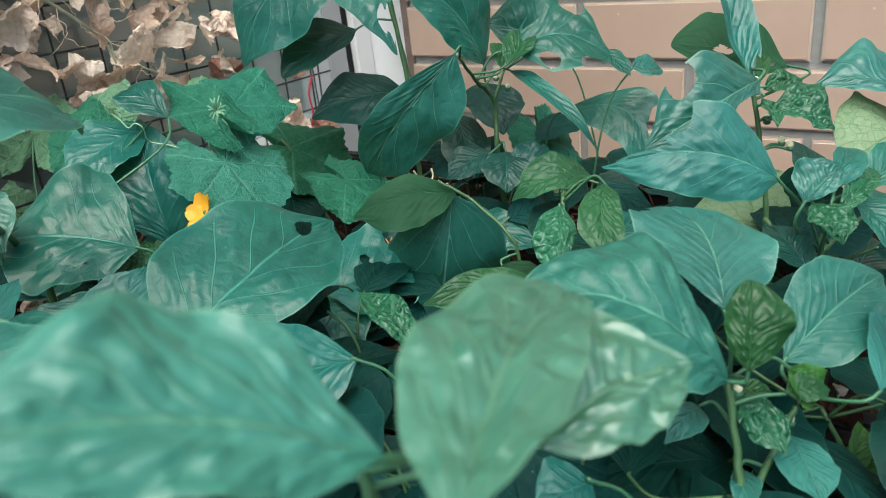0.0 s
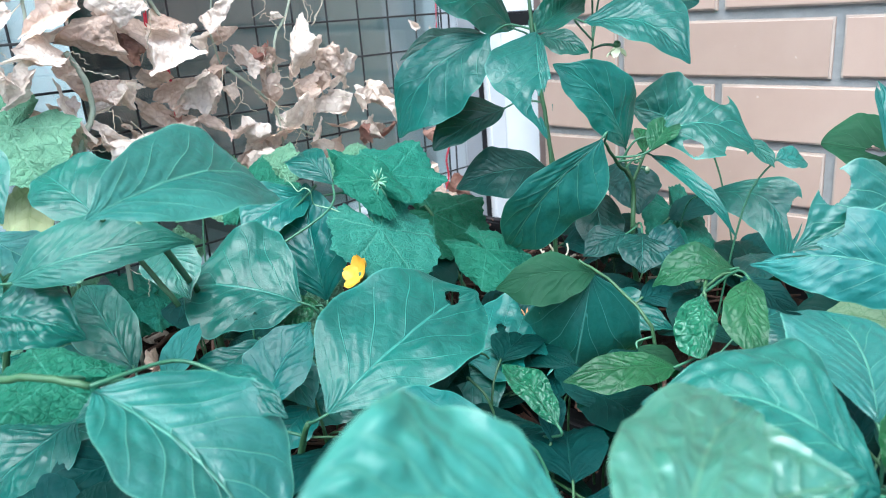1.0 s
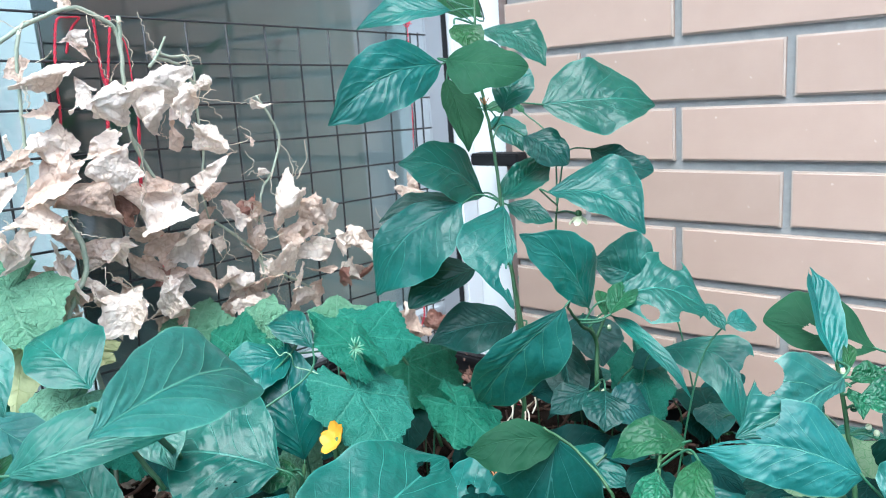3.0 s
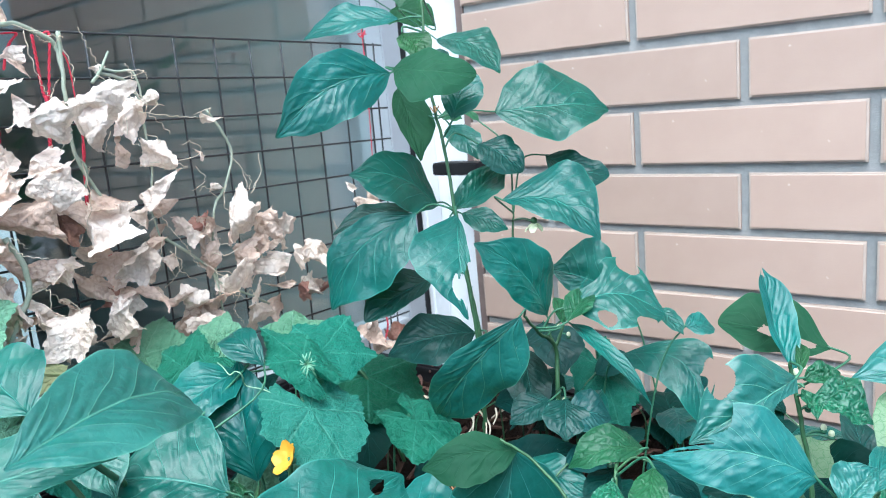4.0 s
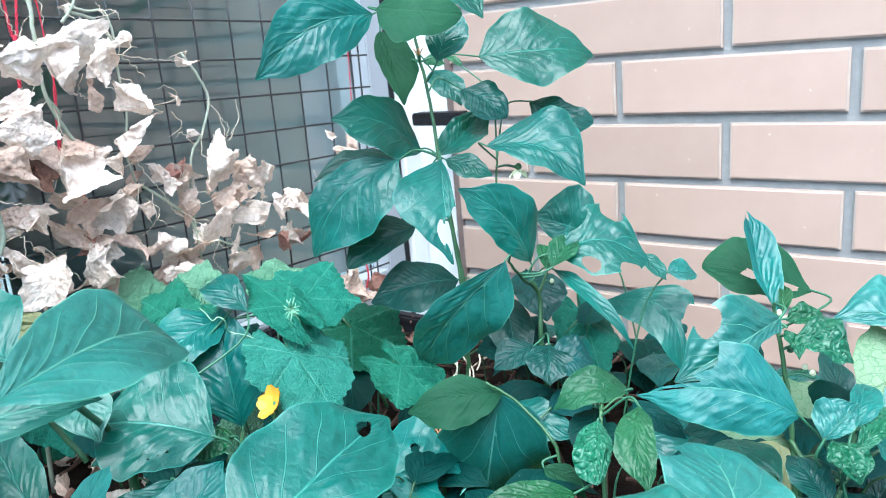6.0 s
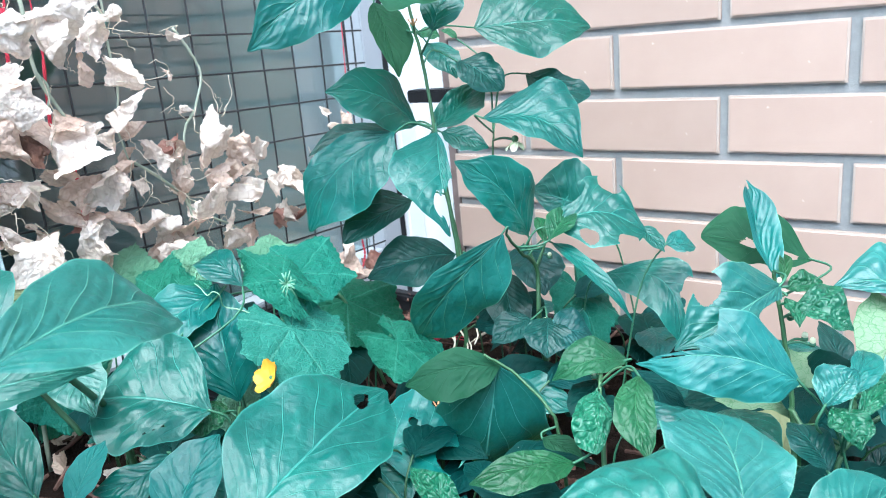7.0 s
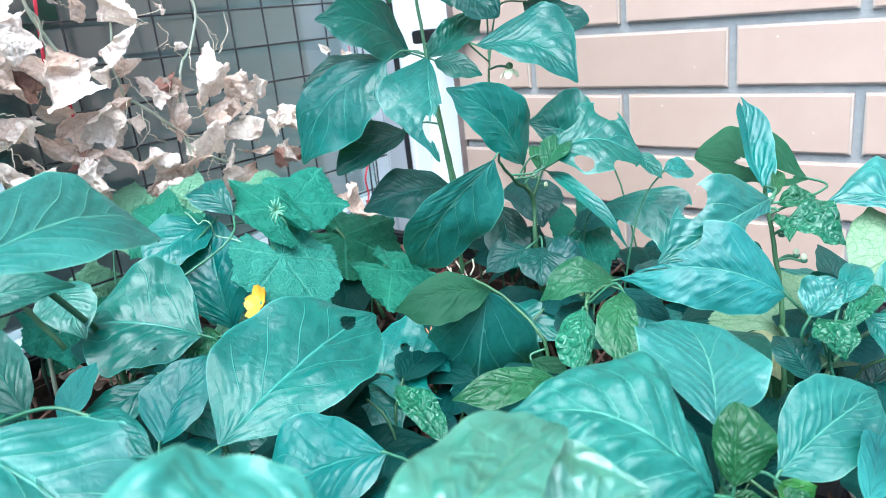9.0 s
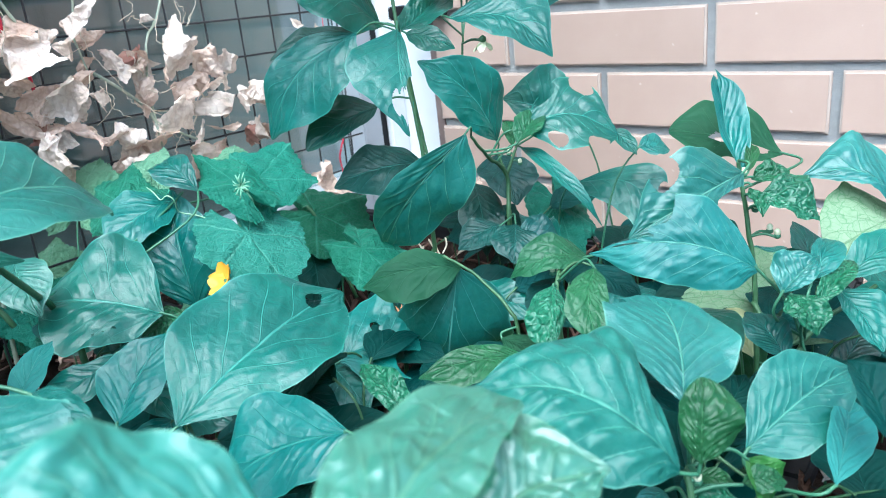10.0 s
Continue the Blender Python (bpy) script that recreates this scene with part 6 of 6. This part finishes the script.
stem(cucumber, [(-0.370, 0.296, 0.470), (-0.366, 0.292, 0.476), (-0.368, 0.295, 0.478)], 0.0005, 0.0004, mat=PETIOLE_PALE)
stem(cucumber, [(-0.370, 0.296, 0.470), (-0.365, 0.294, 0.476), (-0.366, 0.297, 0.479)], 0.0005, 0.0004, mat=PETIOLE_PALE)
stem(cucumber, [(-0.370, 0.296, 0.470), (-0.367, 0.292, 0.475), (-0.370, 0.293, 0.477)], 0.0005, 0.0004, mat=PETIOLE_PALE)
stem(cucumber, [(-0.370, 0.296, 0.470), (-0.361, 0.294, 0.471), (-0.362, 0.296, 0.470)], 0.0005, 0.0004, mat=PETIOLE_PALE)
stem(cucumber, [(-0.370, 0.296, 0.470), (-0.363, 0.294, 0.473), (-0.362, 0.297, 0.473)], 0.0005, 0.0004, mat=PETIOLE_PALE)
stem(cucumber, [(-0.370, 0.296, 0.470), (-0.366, 0.290, 0.469), (-0.368, 0.289, 0.466)], 0.0005, 0.0004, mat=PETIOLE_PALE)
stem(cucumber, [(-0.370, 0.296, 0.470), (-0.363, 0.292, 0.470), (-0.364, 0.294, 0.468)], 0.0005, 0.0004, mat=PETIOLE_PALE)
stem(cucumber, [(-0.370, 0.296, 0.470), (-0.367, 0.290, 0.473), (-0.371, 0.291, 0.474)], 0.0005, 0.0004, mat=PETIOLE_PALE)
twine([(-0.632, 0.226, 0.601), (-0.632, 0.235, 0.641), (-0.632, 0.237, 0.673), (-0.632, 0.241, 0.700), (-0.632, 0.246, 0.719), (-0.632, 0.254, 0.721), (-0.632, 0.264, 0.721), (-0.632, 0.257, 0.713), (-0.632, 0.252, 0.702), (-0.632, 0.249, 0.693)], 0.0012)
twine([(-0.632, 0.276, 0.720), (-0.632, 0.276, 0.699), (-0.632, 0.276, 0.676), (-0.632, 0.279, 0.667), (-0.632, 0.285, 0.694), (-0.632, 0.290, 0.721), (-0.632, 0.282, 0.719)], 0.0012)
twine([(-0.630, 0.278, 0.671), (-0.630, 0.274, 0.643), (-0.630, 0.272, 0.626)], 0.0016)
twine([(-0.630, 0.295, 0.708), (-0.630, 0.300, 0.699), (-0.630, 0.301, 0.675), (-0.630, 0.300, 0.646)], 0.0007)
twine([(-0.632, 0.304, 0.648), (-0.632, 0.294, 0.560), (-0.632, 0.306, 0.542), (-0.632, 0.305, 0.484)], 0.0014)
twine([(-0.636, 0.668, 0.725), (-0.636, 0.668, 0.689), (-0.636, 0.664, 0.594), (-0.636, 0.653, 0.467)], 0.0006)
twine([(-0.636, 0.676, 0.719), (-0.636, 0.662, 0.720), (-0.636, 0.668, 0.715), (-0.636, 0.674, 0.723), (-0.636, 0.665, 0.716)], 0.0009)
twine([(-0.600, 0.628, 0.410), (-0.600, 0.618, 0.391), (-0.600, 0.619, 0.369), (-0.600, 0.609, 0.350)], 0.0012)
stem(tall, [(-0.339, 0.430, 0.386), (-0.332, 0.427, 0.381), (-0.329, 0.421, 0.375)], 0.0008, 0.0006, mat=STRAW)
stem(tall, [(-0.332, 0.436, 0.387), (-0.324, 0.433, 0.379), (-0.320, 0.427, 0.371)], 0.0008, 0.0006, mat=STRAW)
stem(tall, [(-0.327, 0.438, 0.381), (-0.321, 0.434, 0.375), (-0.318, 0.428, 0.369)], 0.0008, 0.0006, mat=STRAW)
stem(tall, [(-0.321, 0.444, 0.387), (-0.317, 0.439, 0.383), (-0.316, 0.432, 0.379)], 0.0008, 0.0006, mat=STRAW)
stem(tall, [(-0.335, 0.432, 0.382), (-0.332, 0.426, 0.377), (-0.332, 0.418, 0.373)], 0.0008, 0.0006, mat=STRAW)
twine([(-0.458, 0.507, 0.322), (-0.467, 0.511, 0.322), (-0.444, 0.532, 0.322), (-0.448, 0.518, 0.322)], .0008)
twine([(-0.477, 0.507, 0.322), (-0.481, 0.513, 0.322), (-0.497, 0.506, 0.322), (-0.476, 0.496, 0.322)], .0008)
twine([(-0.432, 0.504, 0.322), (-0.446, 0.507, 0.322), (-0.423, 0.509, 0.322), (-0.439, 0.515, 0.322)], .0008)
twine([(-0.473, 0.509, 0.322), (-0.475, 0.506, 0.322), (-0.464, 0.531, 0.322), (-0.475, 0.516, 0.322)], .0008)
twine([(-0.475, 0.514, 0.322), (-0.485, 0.509, 0.322), (-0.475, 0.496, 0.322), (-0.500, 0.505, 0.322)], .0008)
twine([(-0.497, 0.499, 0.322), (-0.469, 0.492, 0.322), (-0.479, 0.500, 0.322), (-0.476, 0.509, 0.322)], .0008)
twine([(-0.438, 0.524, 0.322), (-0.462, 0.522, 0.322), (-0.449, 0.538, 0.322), (-0.449, 0.518, 0.322)], .0008)
twine([(-0.406, 0.542, 0.322), (-0.425, 0.541, 0.322), (-0.434, 0.542, 0.322), (-0.411, 0.548, 0.322)], .0008)
twine([(-0.436, 0.531, 0.322), (-0.433, 0.542, 0.322), (-0.432, 0.530, 0.322), (-0.440, 0.550, 0.322)], .0008)
fallen_leaf((-0.662, 0.252, 0.315), 0.0215, DRY_TAN)
fallen_leaf((-0.604, 0.225, 0.315), 0.0189, DRY_TAN)
fallen_leaf((-0.659, 0.291, 0.315), 0.0160, DRY_PINK)
fallen_leaf((-0.680, 0.274, 0.315), 0.0245, DRY_TAN)
fallen_leaf((-0.525, 0.250, 0.315), 0.0141, DRY_TAN)
fallen_leaf((-0.023, 0.368, 0.335), 0.0077, DRY_PALE)
fallen_leaf((-0.072, 0.295, 0.315), 0.0071, DRY_DARK)
fallen_leaf((-0.283, 0.328, 0.315), 0.0112, DRY_PINK)
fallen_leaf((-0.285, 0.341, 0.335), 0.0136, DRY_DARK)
fallen_leaf((-0.552, 0.833, 0.315), 0.0205, DRY_TAN)
fallen_leaf((-0.539, 0.617, 0.315), 0.0225, DRY_PINK)
fallen_leaf((-0.546, 0.574, 0.315), 0.0167, DRY_PINK)
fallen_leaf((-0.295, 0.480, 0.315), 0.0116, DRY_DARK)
fallen_leaf((-0.329, 0.597, 0.315), 0.0125, DRY_PINK)
fallen_leaf((-0.621, 0.271, 0.315), 0.0154, DRY_PINK)
fallen_leaf((-0.598, 0.261, 0.315), 0.0267, DRY_TAN)
fallen_leaf((-0.534, 0.263, 0.315), 0.0194, DRY_TAN)
fallen_leaf((-0.544, 0.245, 0.315), 0.0192, DRY_PALE)
fallen_leaf((-0.700, 0.294, 0.315), 0.0203, DRY_TAN)
fallen_leaf((-0.712, 0.268, 0.315), 0.0200, DRY_PALE)
fallen_leaf((-0.482, 0.524, 0.315), 0.0154, DRY_PINK)

# added low leaves near the soil, shade under the plants put into their colour
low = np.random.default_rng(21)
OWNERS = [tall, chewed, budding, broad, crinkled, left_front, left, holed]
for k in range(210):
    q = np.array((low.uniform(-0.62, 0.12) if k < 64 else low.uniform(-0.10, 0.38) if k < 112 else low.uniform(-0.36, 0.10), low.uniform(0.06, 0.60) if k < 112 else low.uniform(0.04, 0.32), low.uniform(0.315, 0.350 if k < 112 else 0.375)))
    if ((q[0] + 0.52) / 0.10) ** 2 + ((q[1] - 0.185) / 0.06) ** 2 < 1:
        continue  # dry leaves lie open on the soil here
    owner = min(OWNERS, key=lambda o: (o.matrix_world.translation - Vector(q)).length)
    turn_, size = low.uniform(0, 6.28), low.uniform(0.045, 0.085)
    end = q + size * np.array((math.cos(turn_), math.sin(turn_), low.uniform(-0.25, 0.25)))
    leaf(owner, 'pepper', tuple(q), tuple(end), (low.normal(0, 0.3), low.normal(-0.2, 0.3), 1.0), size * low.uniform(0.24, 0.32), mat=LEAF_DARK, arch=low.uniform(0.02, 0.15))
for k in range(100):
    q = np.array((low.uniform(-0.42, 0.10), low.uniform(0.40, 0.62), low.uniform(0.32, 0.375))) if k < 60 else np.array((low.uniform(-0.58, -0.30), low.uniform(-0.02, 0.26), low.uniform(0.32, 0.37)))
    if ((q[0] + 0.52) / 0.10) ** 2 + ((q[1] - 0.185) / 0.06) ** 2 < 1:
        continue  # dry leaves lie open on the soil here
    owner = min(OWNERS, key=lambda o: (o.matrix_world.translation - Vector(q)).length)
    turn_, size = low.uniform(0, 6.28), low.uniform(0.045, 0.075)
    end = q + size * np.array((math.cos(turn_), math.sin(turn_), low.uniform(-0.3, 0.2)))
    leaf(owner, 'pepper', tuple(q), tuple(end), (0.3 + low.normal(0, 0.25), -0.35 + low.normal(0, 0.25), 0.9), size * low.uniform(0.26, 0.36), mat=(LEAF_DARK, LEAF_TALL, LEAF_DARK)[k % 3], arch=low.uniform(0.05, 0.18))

# pale and dead cucumber leaves low before the window
edge = np.random.default_rng(33)
for k in range(22):
    q = np.array((edge.uniform(-0.69, -0.61), edge.uniform(-0.28, 0.30), edge.uniform(0.31, 0.40)))
    turn_, size = edge.uniform(-0.9, 1.2), edge.uniform(0.05, 0.08)
    end = q + size * np.array((0.5 * math.cos(turn_), math.sin(turn_), edge.uniform(-0.3, 0.5)))
    leaf(window_cucumber, 'cucumber', tuple(q), tuple(end), (0.7, -0.3, 0.7), size * edge.uniform(0.42, 0.55), mat=(CUKE_PALE, CUKE)[k % 2])

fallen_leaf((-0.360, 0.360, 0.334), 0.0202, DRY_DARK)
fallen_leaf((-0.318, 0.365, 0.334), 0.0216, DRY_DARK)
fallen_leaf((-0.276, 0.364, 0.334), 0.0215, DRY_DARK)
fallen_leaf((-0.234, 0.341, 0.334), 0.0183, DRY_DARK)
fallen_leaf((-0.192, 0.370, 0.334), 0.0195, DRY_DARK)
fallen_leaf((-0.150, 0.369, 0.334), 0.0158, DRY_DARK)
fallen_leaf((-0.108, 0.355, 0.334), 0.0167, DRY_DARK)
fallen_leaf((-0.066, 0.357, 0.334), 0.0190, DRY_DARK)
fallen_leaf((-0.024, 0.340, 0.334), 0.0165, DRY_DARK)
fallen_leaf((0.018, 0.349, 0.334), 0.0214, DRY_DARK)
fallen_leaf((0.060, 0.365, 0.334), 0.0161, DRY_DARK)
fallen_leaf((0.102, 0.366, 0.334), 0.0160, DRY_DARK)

# ---- wire mesh against the window
mesh_panel = anchor("wire_mesh", (-0.64, 0.2, 0.3), "black square wire mesh leaning before the window", "wire mesh")
MX = -0.64
for k in range(13):
    y = 0.676 - 0.0441 * k
    bow = 0.002 * math.sin(k * 1.7)
    v_, f_ = tube_data(curve_points([(MX + bow, y - 0.012, 0.25), (MX, y - 0.004, 0.5), (MX + bow, y, 0.7185 - 0.042 * (y - 0.45))], 4), 0.0011, 0.0011, 6)
    child("upright_wire", mesh_of("wire", v_, f_, WIRE), mesh_panel)
v_, f_ = tube_data(curve_points([(MX, 0.678, GROUND), (MX, 0.686, 0.5), (MX, 0.690, 0.709)], 4), 0.0011, 0.0011, 6)
child("upright_wire", mesh_of("wire", v_, f_, WIRE), mesh_panel)
for k in range(11):
    z = 0.7165 - 0.0385 * k
    v_, f_ = tube_data(curve_points([(MX + 0.002, 0.702, z - 0.0105), (MX + 0.003, 0.45, z), (MX + 0.002, 0.143, z + 0.013)], 5), 0.0011, 0.0011, 6)
    child("cross_wire", mesh_of("wire", v_, f_, WIRE), mesh_panel)

# ---- planters with soil
def planter(x0, x1, y0, y1, top, label):
    ob = anchor("planter", ((x0 + x1) / 2, (y0 + y1) / 2, 0), label, "planter", "planters")
    t = 0.006
    for a, b, c, d in ((x0, x1, y0, y0 + t), (x0, x1, y1 - t, y1), (x0, x0 + t, y0 + t, y1 - t), (x1 - t, x1, y0 + t, y1 - t)):
        child("side", box("side", a, b, c, d, 0.012, top - 0.01, BLACK), ob)
    r = 0.008
    for a, b, c, d in ((x0 - r, x1 + r, y0 - r, y0 + r), (x0 - r, x1 + r, y1 - r, y1 + r), (x0 - r, x0 + r, y0 + r, y1 - r), (x1 - r, x1 + r, y0 + r, y1 - r)):
        child("rim", box("rim", a, b, c, d, top - 0.012, top, BLACK, 0.003), ob)
    child("base", box("base", x0 + t, x1 - t, y0 + t, y1 - t, 0.0, 0.012, BLACK), ob)
    n = 60
    vs, fs = [], []
    for i in range(n + 1):
        for j in range(n + 1):
            x, y = x0 + t + (x1 - x0 - 2 * t) * i / n, y0 + t + (y1 - y0 - 2 * t) * j / n
            vs.append((x, y, top - 0.022 + 0.012 * noise.noise((x * 14, y * 14, 1.0)) + 0.006 * noise.noise((x * 60, y * 60, 2.0))))
    for i in range(n):
        for j in range(n):
            a = i * (n + 1) + j
            fs.append((a, a + n + 1, a + n + 2, a + 1))
    child("soil", mesh_of("soil", vs, fs, SOIL), ob, "dark crumbly soil")
    return ob


planter(-0.71, -0.06, 0.36, 0.66, GROUND + 0.02, "black plastic planter box by the brick wall")
planter(-0.71, -0.20, -0.30, 0.34, GROUND + 0.02, "black plastic planter box by the window")
planter(-0.18, 0.24, 0.05, 0.34, GROUND + 0.02, "black plastic planter box in front")
planter(-0.04, 0.40, 0.36, 0.66, GROUND + 0.02, "black plastic planter box under the brick wall")

# ---- litter of bark and stalks on the soil
def litter(x0, x1, y0, y1, count, seed, mat, label):
    r = np.random.default_rng(seed)
    pieces = []
    for _ in range(count):
        c = np.array((r.uniform(x0, x1), r.uniform(y0, y1), GROUND + 0.008 + r.uniform(0, 0.012)))
        d = r.normal(0, 1, 3) * (1, 1, 0.3)
        d /= np.linalg.norm(d)
        n = r.uniform(0.006, 0.022)
        pieces.append(tube_data([c - d * n, c + r.normal(0, 0.0015, 3), c + d * n], r.uniform(0.0006, 0.0028), r.uniform(0.0004, 0.0016), 5))
    v, f = joined(pieces)
    ob = new("litter", mesh_of("litter", v, f, mat, smooth=False))
    return tagged(ob, label, "litter", kind="stuff")


litter(-0.69, -0.07, 0.37, 0.66, 260, 3, LITTER, "dry reddish-brown bark and stalk litter on the soil")
litter(-0.69, -0.21, -0.1, 0.34, 330, 4, LITTER, "dry reddish-brown bark and stalk litter by the window")
litter(-0.17, 0.39, 0.06, 0.66, 70, 5, LITTER, "dry reddish-brown bark and stalk litter in front")
litter(-0.60, -0.27, 0.02, 0.66, 34, 6, STRAW, "scattered pale straw on the soil")

# ---- a dark plastic strip across the white reveal
strip = tagged(new("plastic_strip", box("plastic_strip", -0.684, -0.60, 0.835, 0.862, 0.523, 0.541, BLACK, 0.002)), "black plastic strip fixed across the white reveal", "plastic strip")

# ---- bricks, one by one, 250 x 65 mm in running bond
def brick_mesh(length):
    bm = box_data(-length / 2, length / 2, -0.006, 0.0, -0.0325, 0.0325)
    front_edges = [e for e in bm.edges if all(v.co.y < -0.001 for v in e.verts)]
    made = bmesh.ops.bevel(bm, geom=front_edges, offset=0.0024, segments=2, affect="EDGES")
    for f in made["faces"]:
        f.material_index = 1
    me = bpy.data.meshes.new("brick")
    bm.to_mesh(me)
    bm.free()
    me.materials.append(BRICK)
    me.materials.append(BRICK_EDGE)
    return me


whole, cuts = brick_mesh(0.25), {}
rng = np.random.default_rng(7)
for row in range(-7, 23):
    z = 0.5625 + 0.075 * row
    shift = 0.0 if row % 2 == 0 else 0.13
    for k in range(-3, 9):
        left_x = -0.373 + shift + 0.26 * k
        right_x = left_x + 0.25
        if right_x < EDGE + 0.03 or left_x > 0.44:
            continue
        x0 = max(left_x, EDGE)
        me = whole
        right_x = min(right_x, 0.458)
        if x0 > left_x or right_x - left_x < 0.249:
            length = round(right_x - x0, 3)
            me = cuts.setdefault(length, brick_mesh(length))
        ob = new("brick", me)
        ob.parent = wall
        ob.location = ((x0 + right_x) / 2 + rng.normal(0, 0.0006), WALL_Y + 0.004 + rng.normal(0, 0.0006), z + rng.normal(0, 0.0006))
        ob.rotation_euler = (0, rng.normal(0, 0.002), 0)
